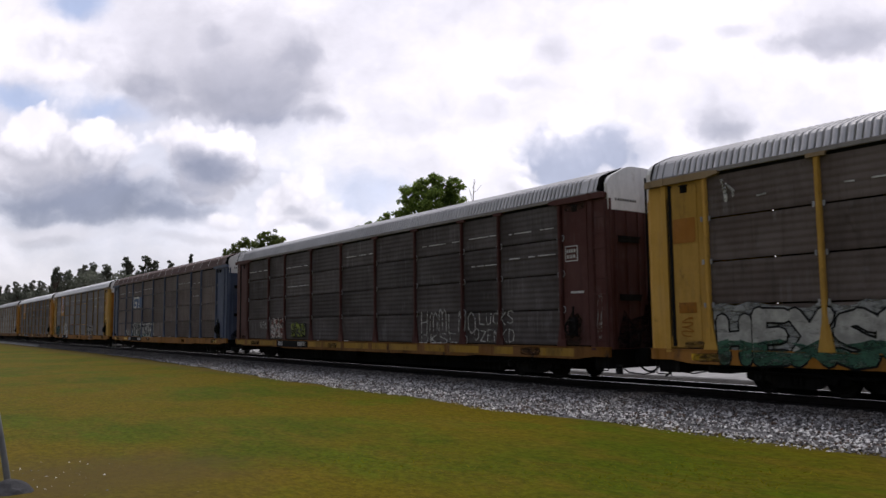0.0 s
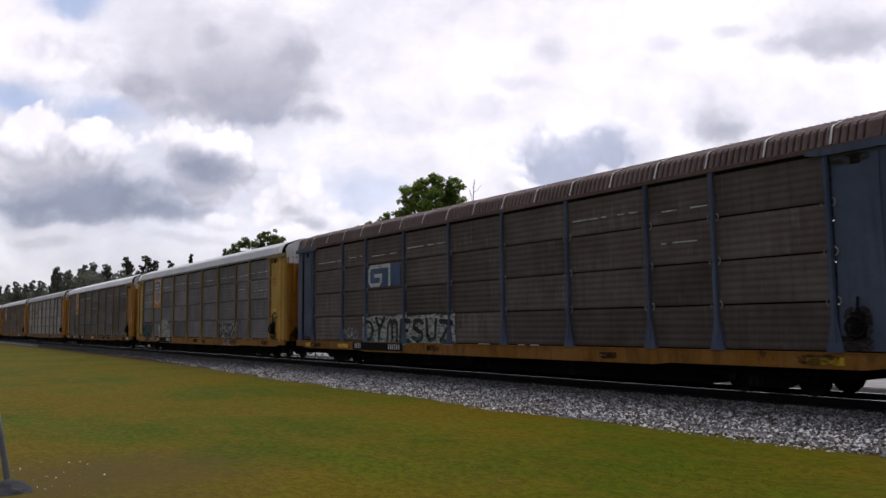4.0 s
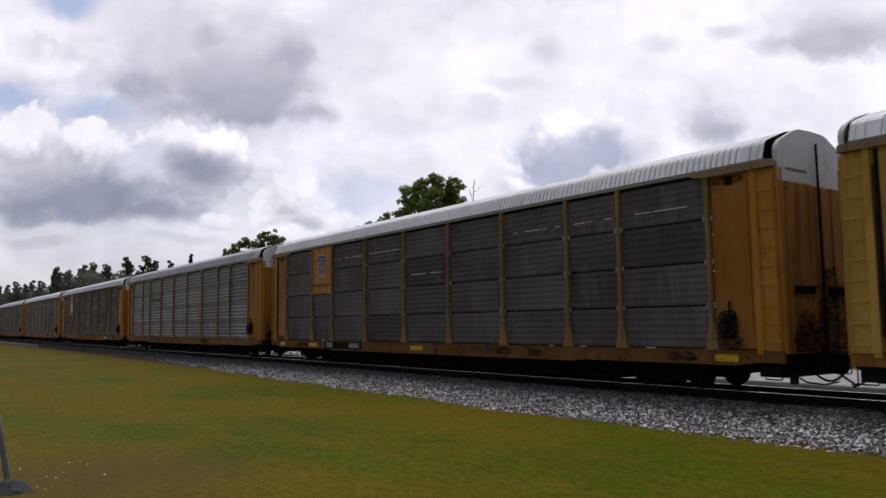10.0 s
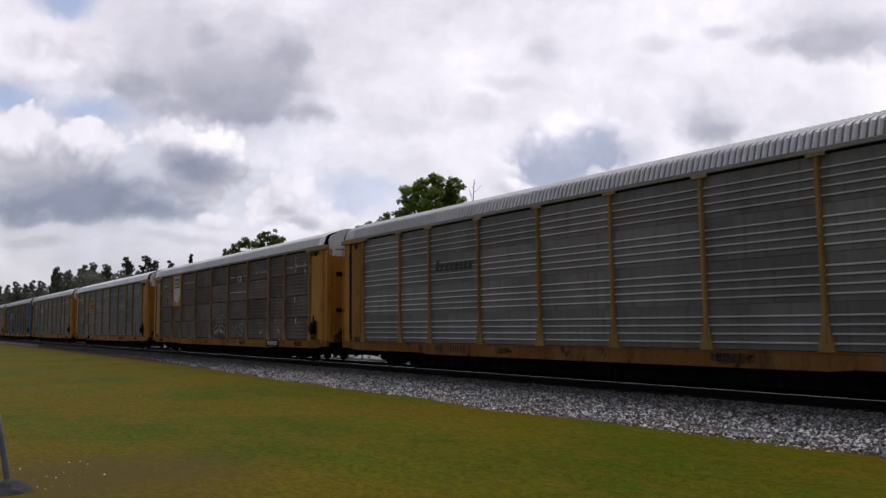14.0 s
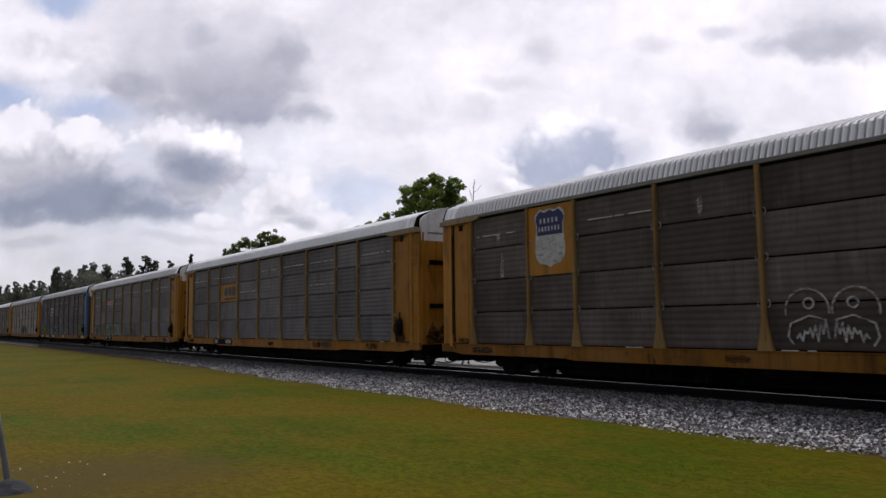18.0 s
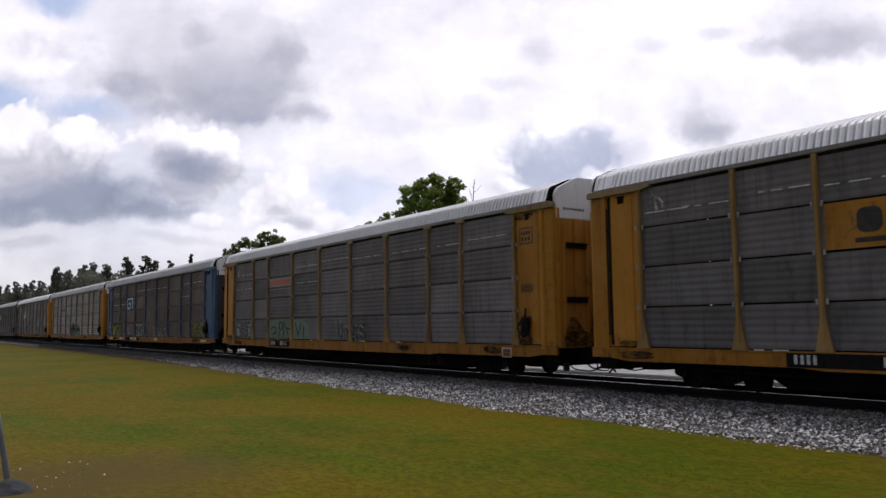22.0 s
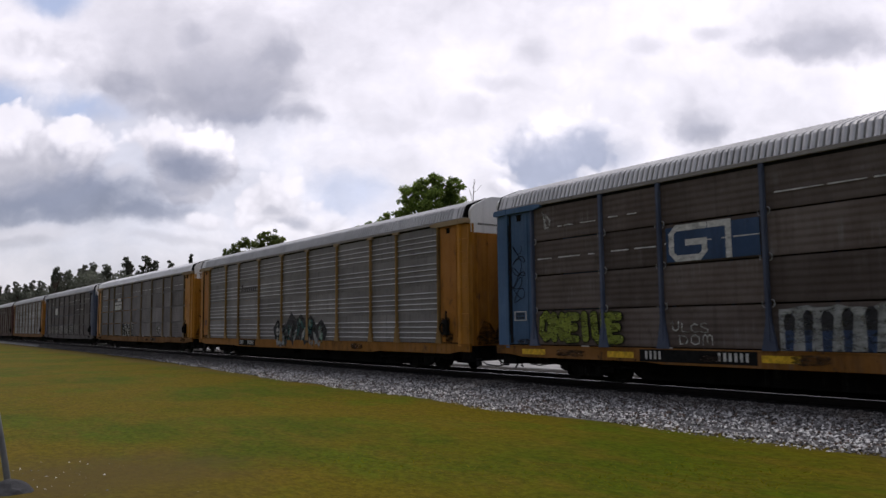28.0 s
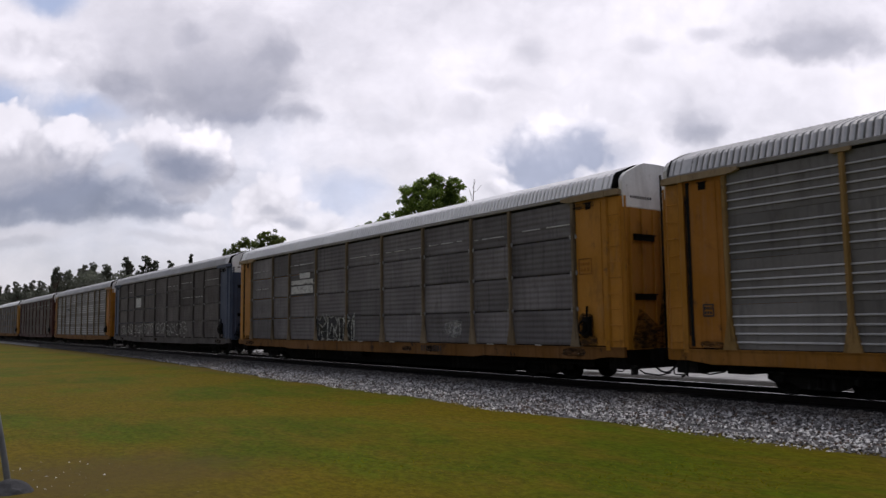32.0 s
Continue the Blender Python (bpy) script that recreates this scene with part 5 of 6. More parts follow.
        for end in (1, -1):
            m = base @ (Matrix.Identity(4) if end > 0 else Matrix.Diagonal((-1, 1, 1, 1)))
            panel = link_mesh("end_panel", shared("end_panel", make_end_panel, spec.get("end", trim)), car, m=m)
            link_mesh("hatch", shared("hatch", make_hatch, IRON), panel, "dark square hole with a hood")
            link_mesh("corner_post", shared("corner_post", make_corner_post, trim), car, m=m)
            link_mesh("corner_sheet", shared("corner_sheet", make_corner_sheet, trim), car, m=m)
            if end < 0:
                link_mesh("door_gap", shared("door_gap", make_door_gap, BLACK), car, m=m)
            link_mesh("header_rail", shared("header_rail", make_header, HEADER_TAN if trim in (YELLOW, ORANGE, YELLOW_PALE) else trim), car, m=m)
            link_mesh("step", shared("step", make_step, IRON), car, m=base @ pose(end * 13.3, 0.02, 0))
            if end < 0 and not spec.get("rear_ladder", False):
                continue
            ladder = link_mesh("ladder", shared("ladder", make_ladder_rail, trim), car, m=base @ pose(end * 13.58, -0.02, 0))
            for i in range(9):
                link_mesh("rung", shared("rung", make_rung, trim), ladder, m=pose(-0.21 * end, -0.02, 1.15 + 0.42 * i))
    link_mesh("hand_brake", shared("hand_brake", make_brake, IRON), car, m=pose(12.35, -FACE - 0.06, 1.5))
    for x in (10.06, -10.06):
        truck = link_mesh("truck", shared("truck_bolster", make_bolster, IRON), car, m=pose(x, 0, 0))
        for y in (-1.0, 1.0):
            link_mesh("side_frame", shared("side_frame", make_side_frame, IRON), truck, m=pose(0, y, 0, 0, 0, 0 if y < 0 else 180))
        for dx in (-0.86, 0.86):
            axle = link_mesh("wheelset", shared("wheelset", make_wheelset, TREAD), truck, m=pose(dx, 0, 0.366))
            WHEELSETS.append((axle, dx))
    for marks in spec.get("marks", ()):
        marks(car)
    return car


WHEELSETS = []

def wash(car, x0, x1, z0, z1, seed, mat=INK_WHITE, count=5, label=""):
    """Short broken pale dashes on the sheets."""
    rng = random.Random(seed)
    out = []
    for _ in range(count):
        x = rng.uniform(x0, x1)
        z = rng.uniform(z0, z1)
        w = rng.uniform(0.12, 0.8)
        out.append([(x, z), (x + w, z + rng.uniform(-0.01, 0.01)), (x + w, z + 0.015), (x, z + 0.022)])
    paint_shapes(car, "scuff", out, mat, FACE + 0.036, label)


SMEAR = plain("thin_pale_smear", (0.40, 0.395, 0.38), 0.7, vary=0.5, scale=5, worn=0.75, cover=0.75)


def smears(car, places, seed):
    """Pale runs of spilt paint."""
    rng = random.Random(seed)
    for x, z, w, h in places:
        for j in range(4):
            a = x + w * rng.uniform(-0.5, 0.3)
            b = a + w * rng.uniform(0.3, 0.7)
            top, low = z + h * rng.uniform(0.1, 0.5), z - h * rng.uniform(0.1, 0.5)
            pts = [(a, low + 0.1 * h * rng.random()), ((a + b) / 2, low), (b, low + 0.2 * h * rng.random()), (b + 0.02, (low + top) / 2), (b - 0.01, top), (a + 0.01, top - 0.1 * h), (a - 0.02, (low + top) / 2)]
            paint_shapes(car, "paint_run", [pts], SMEAR, FACE + 0.020 + 0.002 * j, "pale run of spilt paint")


PATCH_YELLOW = painted("patchy_yellow", (0.30, 0.17, 0.02), 0.6, 0.7, 0.3, 0.0, (0.05, 0.035, 0.02), 0.6)


def sill_patch(car, spans, mat=LAMP_YELLOW, z0=0.72, z1=0.88):
    for x0, x1 in spans:
        paint_shapes(car, "reflector", [rect(x0, x1, z0, z1)], mat, FACE + 0.048, "yellow reflective strip" if mat is LAMP_YELLOW else "worn patch of yellow paint")


def placard(car, x, z, w, h, mat, frame_mat=INK_WHITE):
    v, f = [], []
    add_ring(v, f, [(x - w / 2, z - h / 2), (x + w / 2, z - h / 2), (x + w / 2, z + h / 2), (x - w / 2, z + h / 2)], 0.05, FACE + 0.047)
    p = link_mesh("placard", mesh_of("placard", v, f, frame_mat), car, "small framed data panel")
    paint_shapes(p, "lettering", bars(x - w * 0.36, x + w * 0.38, z - h * 0.3, z - h * 0.08, 3, 5) + bars(x - w * 0.36, x + w * 0.38, z + h * 0.06, z + h * 0.28, 4, 6), mat, FACE + 0.046)


FIELD_BLUE = painted("field_blue", (0.032, 0.068, 0.145), 0.3, 0.6, 0.3)


FIELD_GREEN = painted("sprayed_pale_green", (0.135, 0.185, 0.135), 0.25, 0.75, 0.3, 0.0, (0.05, 0.06, 0.05), 0.4)
BOARD_GREY = painted("pale_board", (0.22, 0.22, 0.215), 0.2, 0.6, 0.3)


def block_logo(car, x0, x1, z0, z1):
    """A blue field with a pale open ring and a pale bar across a stem."""
    field = paint_shapes(car, "sign_board", [rect(x0, x1 + 0.35, z0, z1 - 0.05)], FIELD_BLUE, FACE + 0.038, "blue painted field")
    w = x1 - x0
    h = z1 - z0
    t = 0.17 * h
    a, b = x0 + 0.04 * w, x0 + 0.54 * w
    mid = (z0 + z1) / 2
    outer = [(b, z1), (a + 0.2, z1), (a, z1 - 0.2), (a, z0 + 0.2), (a + 0.2, z0), (b - 0.2, z0), (b, z0 + 0.2), (b, mid + t / 2), (b - 0.28 * w, mid + t / 2), (b - 0.28 * w, mid - t / 2), (b - t, mid - t / 2), (b - t, z0 + t + 0.06), (b - t - 0.08, z0 + t), (a + t + 0.08, z0 + t), (a + t, z0 + t + 0.08), (a + t, z1 - t - 0.08), (a + t + 0.08, z1 - t), (b, z1 - t)]
    paint_shapes(field, "device", [outer[::-1]], INK_WHITE, FACE + 0.043, "pale open ring")
    c = x0 + 0.8 * w
    paint_shapes(field, "device", [[(b + 0.02, z1), (b + 0.02, z1 - t), (c - t / 2, z1 - t), (c - t / 2, z0), (c + t / 2, z0), (c + t / 2, z1)]], INK_WHITE, FACE + 0.043, "pale angled bar")


def script_bar(car):
    """A dark line of slanting script, as bars."""
    out = []
    for i in range(8):
        x = -6.75 + 0.27 * i
        h = 0.4 if i == 0 else 0.24
        out.append([(x, 3.5), (x + 0.17, 3.5), (x + 0.17 + 0.08, 3.5 + h), (x + 0.08, 3.5 + h)])
    paint_shapes(car, "lettering", out, INK_DARK, FACE + 0.04, "dark slanting line of writing")


def yellow_sign(car):
    brd = paint_shapes(car, "sign_board", [rect(-7.0, -4.42, DECK + 2 * ROW + 0.03, DECK + 3 * ROW - 0.03)], YELLOW, FACE + 0.038, "yellow sign board")
    z = DECK + 2 * ROW
    forms = [rounded(-6.1, z + 0.58, 0.5, 0.5, 0.16), rounded(-5.5, z + 0.58, 0.5, 0.5, 0.16), rounded(-4.9, z + 0.58, 0.5, 0.5, 0.06), rect(-6.4, -4.62, z + 0.13, z + 0.23)]
    for shape in forms:
        paint_shapes(brd, "device", [shape], INK_DARK, FACE + 0.043, "dark plain block")


def red_stripes(car):
    z = DECK + 2 * ROW
    out = []
    for i in range(9):
        x = -6.9 + 0.26 * i
        out.append([(x, z + 0.62), (x + 0.2, z + 0.62), (x + 0.27, z + 0.86), (x + 0.07, z + 0.86)])
    board = paint_shapes(car, "sign_board", [rect(-7.0, -4.42, z + 0.40, z + 0.97)], BOARD_GREY, FACE + 0.034, "pale grey board")
    paint_shapes(board, "stripe", [rect(-7.0, -4.42, z + 0.45, z + 0.54)], INK_DARK, FACE + 0.039, "black line")
    paint_shapes(board, "lettering", out, INK_RED, FACE + 0.039, "orange-red slanting writing")


def green_field(car):
    """A flat pale green sprayed field over two bays, with dark letter-like forms."""
    out = FACE + 0.036
    z = DECK
    back = paint_shapes(car, "graffiti", [[(-7.0, z + 0.04), (-4.42, z + 0.04), (-4.42, z + 0.98), (-6.3, z + 0.95), (-6.9, z + 0.8), (-7.02, z + 0.5)]], FIELD_GREEN, out, "flat pale green sprayed field")
    paint_shapes(car, "graffiti", [[(-4.15, z + 0.04), (-2.2, z + 0.04), (-2.5, z + 0.6), (-3.0, z + 0.9), (-4.15, z + 0.97)]], FIELD_GREEN, out, "flat pale green sprayed field")
    strokes = []
    for line in ([(-6.75, 0.5), (-6.4, 0.62), (-6.1, 0.5), (-6.2, 0.3), (-6.5, 0.25)], [(-5.75, 0.15), (-5.7, 0.8), (-5.45, 0.85), (-5.35, 0.55), (-5.6, 0.45)], [(-5.25, 0.1), (-5.2, 0.85)], [(-5.1, 0.75), (-4.8, 0.4), (-4.65, 0.05)], [(-4.9, 0.55), (-4.5, 0.5)], [(-3.9, 0.8), (-3.6, 0.2), (-3.3, 0.75)], [(-3.0, 0.15), (-3.0, 0.6)]):
        strokes += [capsule((a[0], z + a[1]), (b[0], z + b[1]), 0.03) for a, b in zip(line, line[1:])]
    paint_shapes(back, "stroke", strokes, SPRAY_BLACK, out + 0.006)


def roof_arcs(car):
    """Pale battens across a dark roof."""
    half = roof_profile()
    prof = [(-y, z) for y, z in half] + [(y, z) for y, z in reversed(half[:-1])]

    def make(v, f):
        k, m = len(v), len(prof)
        for dx in (-0.022, 0.022):
            for y, z in prof:
                v.append((dx, y * 1.04, 5.25 + (z - 5.25) * 1.06 + 0.015))
        for i in range(m - 1):
            f.append((k + i, k + i + 1, k + m + i + 1, k + m + i))

    for i in range(17):
        link_mesh("roof_batten", shared("roof_batten", make, WHITE), car, "pale batten", pose(-12.0 + 1.5 * i, 0, 0))


def common(seed):
    """Broken pale dashes along the upper sheets, and a few short dashes on the sill's lip."""
    def mark(car):
        rng = random.Random(seed)
        shapes = []
        for a, b in zip(STOPS, STOPS[1:]):
            for z, chance in ((DECK + 3 * ROW + rng.uniform(0.3, 0.42), 0.75), (DECK + 2 * ROW + rng.uniform(0.4, 0.6), 0.25)):
                if rng.random() > chance:
                    continue
                x = a + 0.15 + rng.uniform(0, 0.5)
                while x < b - 0.4:
                    w = rng.uniform(0.12, 1.1)
                    e = min(x + w, b - 0.12)
                    shapes.append([(x, z), (e, z + rng.uniform(-0.006, 0.006)), (e, z + 0.028), (x, z + 0.036)])
                    x = e + rng.uniform(0.04, 0.4)
        for _ in range(5):
            x = rng.uniform(-11, 11)
            shapes.append(rect(x, x + rng.uniform(0.15, 0.4), DECK - 0.015, DECK + 0.015))
        paint_shapes(car, "scuff", shapes, INK_WHITE, FACE + 0.036)
        stains(car, [(12.32, 1.55, 0.6, 0.75), (12.25, 1.15, 0.9, 0.35), (-12.3, 1.08, 0.7, 0.2), (rng.uniform(10, 12), 0.82, 1.0, 0.25), (rng.uniform(-12, -10), 0.8, 1.2, 0.22), (rng.uniform(-6, 6), 0.8, 0.9, 0.25), (rng.uniform(-6, 6), 0.78, 0.7, 0.2), (12.4, 4.9, 0.9, 0.2)], seed + 50)
        door_soot(car, seed + 70)
    return mark


NARROW = -8.125            # middle of the narrow bay near the rear
CARS = {}


def car_spec(k, **spec):
    spec["seed"] = 100 + k
    CARS[k] = spec


car_spec(-1, caps=True, trim=YELLOW_PALE, sheet=PANEL_BROWN, roof=ROOF_GREY, label="yellow car carrier with brown-grey side sheets and green graffiti",
         marks=[common(1), lambda c: fat_letters(c, (BARRED, COMB, CROSS, BEND, LOOP), -11.65, -7.2, 0.66, 1.95, 11, SPRAY_DIM, SPRAY_BONE, "fat sprayed letters, white above and green below", SPRAY_GREEN, thick=0.125, halo=0.12), splash, lambda c: scribble(c, -12.75, -12.2, 1.3, 1.75, 3, 14, ORANGE, 0.014), lambda c: paint_shapes(c, "notice", [rect(-12.7, -12.2, 1.85, 2.1)], ORANGE, FACE + 0.045, "orange-brown notice"), lambda c: paint_shapes(c, "notice", [rect(-12.8, -12.15, 3.55, 4.15)], ORANGE, FACE + 0.045, "orange-brown notice"), lambda c: sill_patch(c, [(-12.4, -11.6)])])
car_spec(0, caps=True, trim=OXIDE, hooks=True, sheet=PANEL_SOOT, roof=ROOF_GREY, sill=SILL_DIRT, door=OXIDE, label="oxide-red car carrier with sooty grey side sheets",
         marks=[common(2), lambda c: scrawl(c, (BARRED, ARCH, ARCH, HOOK, STEEP, LOOP), 4.6, 7.95, 1.36, 2.2, 21, SPRAY_WHITE, 0.018), lambda c: scrawl(c, (HOOK, CUP, OPEN, FORK, BEND), 8.0, 9.75, 1.6, 2.05, 26, SPRAY_WHITE, 0.017), lambda c: scrawl(c, (LOOP, FLASH, COMB, STEEP, FORK, BOW), 7.7, 9.8, 1.1, 1.52, 27, SPRAY_WHITE, 0.016), lambda c: scrawl(c, (BOW, FORK, BEND, HOOK, LOOP), 4.6, 7.5, 1.0, 1.4, 28, SPRAY_WHITE, 0.015), lambda c: graffiti(c, -8.75, -7.25, 1.08, 2.02, 3, 22, SPRAY_RED, SPRAY_WHITE, soft=True), lambda c: graffiti(c, -6.4, -4.8, 1.12, 1.8, 3, 29, SPRAY_LIME, SPRAY_BLACK, soft=True), lambda c: paint_shapes(c, "lettering", [rect(12.25, 12.75, 2.47, 2.53)], INK_WHITE, FACE + 0.05), lambda c: sill_patch(c, [(-13.4, -12.2), (-11.9, -10.4), (-10.2, -8.1), (-4.5, -3.2), (-3.05, -1.4), (-1.1, 0.9), (1.2, 2.3), (2.5, 4.4), (4.9, 6.1), (6.4, 8.0), (8.8, 9.7), (10.9, 12.3)], PATCH_YELLOW, 0.70, 0.93), lambda c: number_plate(c, -8.0, -4.6), lambda c: placard(c, 12.3, 3.6, 0.5, 0.45, INK_WHITE), lambda c: outline_tag(c, 13.2, 13.4, 1.0, 2.4, 1, 23, SPRAY_WHITE, 0.03), lambda c: outline_tag(c, -10.2, -9.3, 1.5, 1.9, 3, 24, SPRAY_WHITE, 0.03)])
car_spec(1, trim=BLUE_GREY, hooks=True, sheet=PANEL_BROWN, roof=ROOF_BROWN, sill=SILL_YELLOW, post=BLUE_GREY, eave=ROOF_BROWN, roof_label="rusty brown roof with pale battens", label="blue-grey car carrier with rusty brown side sheets",
         marks=[common(3), roof_arcs, lambda c: block_logo(c, -7.0, -4.9, DECK + 2 * ROW + 0.1, DECK + 3 * ROW - 0.05), lambda c: fat_letters(c, (BOW, BRANCH, ARCH, COMB, BEND, CUP, FLASH), -7.3, -1.2, 0.98, 1.95, 31, SPRAY_FADED, SPRAY_BLACK, "black sprayed letters on a pale field", SPRAY_TEAL, SPRAY_WHITE, 0.085, 0.1, 0.2), lambda c: scrawl(c, (CUP, LOOP, BEND, HOOK), -9.0, -7.5, 1.05, 1.45, 33, SPRAY_DIM, 0.014), lambda c: outline_tag(c, -9.0, -7.9, 1.05, 1.6, 3, 32, SPRAY_WHITE), lambda c: number_plate(c, -8.2, -4.4), lambda c: sill_patch(c, [(-12.6, -11.7), (-9.5, -8.6), (11.2, 12.0)])])
car_spec(2, rear_ladder=True, trim=YELLOW_PALE, sheet=PANEL_GREY, roof=ROOF_WHITE, post=POST_YELLOW, ribbed=True, slots=(), door=ORANGE, label="faded yellow car carrier with grey sheets and a shield badge",
         marks=[common(4), lambda c: shield(c, NARROW, 4.15, 1.45, 1.75, True, YELLOW, (1.85, 2.05, 4.08)), lambda c: graffiti(c, 4.6, 7.3, 1.0, 1.95, 4, 41, SPRAY_BLACK, SPRAY_WHITE), lambda c: graffiti(c, -11.8, -9.2, 0.85, 2.0, 2, 42, SPRAY_TEAL, SPRAY_BLACK), lambda c: block_piece(c, -10.0, -9.15, 0.75, 1.95, 45, SPRAY_WHITE, SPRAY_BLACK, "two off-white sprayed blocks"), lambda c: white_block(c, -7.85, -4.95, 0.98, 2.25, 43), lambda c: number_plate(c, -8.1, -4.75, 0.66, 0.97), lambda c: placard(c, 12.4, 3.9, 0.5, 0.5, ORANGE, ORANGE), lambda c: paint_shapes(c, "sticker", [rect(12.25, 12.65, 2.36, 2.52)], LAMP_YELLOW, FACE + 0.045, "yellow sticker"), lambda c: scribble(c, 12.05, 12.8, 1.8, 2.35, 4, 46, BLACK, 0.013, "black scribble"), lambda c: scrawl(c, (HOOK, BARRED, CROSS), 5.3, 6.4, 0.66, 0.94, 47, SPRAY_WHITE, 0.026, out=FACE + 0.05), lambda c: placard(c, 11.37, 0.86, 0.3, 0.2, SPRAY_BLACK), lambda c: number_plate(c, 5.3, 7.4, plate=None)])
car_spec(3, rear_ladder=True, trim=YELLOW, sill=SILL_DIRT, slots=(2.3,), end=ORANGE, door=ORANGE, sheet=PANEL_DARK, roof=ROOF_WHITE, label="yellow car carrier with dark grey sheets and a small shield badge",
         marks=[common(5), lambda c: shield(c, NARROW - 0.05, 4.3, 0.85, 1.05, True, YELLOW, (1.85, 2.05, 4.08)), lambda c: paint_shapes(c, "lettering", bars(-9.0, -7.3, 3.38, 3.5, 14, 5), INK_DARK, FACE + 0.05), lambda c: number_plate(c, -7.8, -4.6), lambda c: sill_patch(c, [(-12.5, -12.0), (-9.4, -8.6), (-1.0, -0.2), (11.9, 12.5)]), lambda c: number_plate(c, 2.4, 4.0, plate=None)])
car_spec(4, rear_ladder=True, caps=True, trim=YELLOW, sill=SILL_DIRT, slots=(), end=ORANGE, door=ORANGE, sheet=PANEL_SILVER, roof=ROOF_GREY, clips=False, label="orange-yellow car carrier with bare silver side sheets",
         marks=[script_bar, lambda c: door_soot(c, 4), lambda c: stains(c, [(12.32, 1.55, 0.6, 0.75), (-12.3, 1.08, 0.7, 0.2), (5.0, 0.8, 1.1, 0.25), (-3.0, 0.8, 0.8, 0.2)], 44), lambda c: number_plate(c, -7.0, -4.9, plate=None), lambda c: number_plate(c, 4.2, 5.4, plate=None)])
car_spec(5, trim=YELLOW, hooks=True, sheet=PANEL_BROWN, roof=ROOF_WHITE, label="yellow car carrier with brown sheets, shield badge and paint runs",
         marks=[common(6), lambda c: shield(c, NARROW, 4.15, 1.35, 1.75, False, YELLOW, (1.85, 2.05, 4.08)), lambda c: smears(c, [(10.2, 4.6, 0.3, 0.9), (11.3, 4.2, 0.2, 1.6), (10.2, 2.9, 0.2, 0.5), (10.3, 1.9, 0.25, 0.6), (5.6, 4.2, 0.2, 0.5), (3.0, 4.3, 0.5, 0.7), (2.9, 3.0, 0.2, 0.4), (8.2, 3.1, 0.3, 0.4), (-10.4, 3.5, 0.25, 0.9), (-10.5, 4.4, 0.2, 0.4), (8.3, 1.4, 0.3, 0.4), (-3.0, 4.4, 0.2, 0.6)], 61), lambda c: scrawl(c, (POLE, STEEP, BEND), 1.9, 3.8, 1.15, 1.9, 62, SPRAY_DIM, 0.035), lambda c: wash(c, 5.0, 7.2, 1.75, 2.05, 63, SPRAY_DIM, 16), lambda c: smears(c, [(6.2, 1.35, 0.5, 0.4), (7.9, 1.9, 0.5, 0.3)], 64), lambda c: twin_domes(c, 0.05, 1.85, 0.92), lambda c: number_plate(c, 6.9, 8.5)])
car_spec(6, trim=YELLOW, sheet=PANEL_GREY, roof=ROOF_WHITE, label="yellow car carrier with grey sheets and a yellow sign board",
         marks=[common(7), splash, yellow_sign, lambda c: number_plate(c, -8.0, -5.0), lambda c: number_plate(c, 5.6, 7.0, plate=None)])
car_spec(7, caps=True, trim=YELLOW, sheet=PANEL_GREY, roof=ROOF_WHITE, label="yellow car carrier with grey sheets and orange-red writing",
         marks=[common(8), red_stripes, green_field, lambda c: paint_shapes(c, "graffiti", [ragged(-11.5, -9.25, 1.03, 1.95, random.Random(82))], SPRAY_HAZE, FACE + 0.03, "thin pale green sprayed haze"), lambda c: paint_shapes(c, "graffiti", [[(-11.3, 1.1), (-11.0, 1.12), (-10.9, 1.75), (-11.35, 1.8)], [(-9.75, 1.15), (-9.45, 1.1), (-9.4, 1.8), (-9.8, 1.7)]], SPRAY_DIM, FACE + 0.036, "pale sprayed patches"), lambda c: scrawl(c, (CUP, ARCH, CROSS, BEND), 0.1, 2.6, 1.05, 1.85, 83, SPRAY_DIM, 0.03), lambda c: scrawl(c, (CUP, BRANCH, FORK, BEND), 0.3, 2.8, 1.1, 1.7, 84, SPRAY_BLACK, 0.02), splash, lambda c: number_plate(c, -6.9, -4.6), lambda c: placard(c, 12.4, 4.3, 0.6, 0.5, INK_DARK, INK_DARK), lambda c: placard(c, 12.4, 2.7, 0.5, 0.22, INK_DARK, INK_DARK), lambda c: number_plate(c, 4.9, 6.2, plate=None), lambda c: placard(c, 11.4, 0.75, 0.45, 0.3, INK_DARK)])
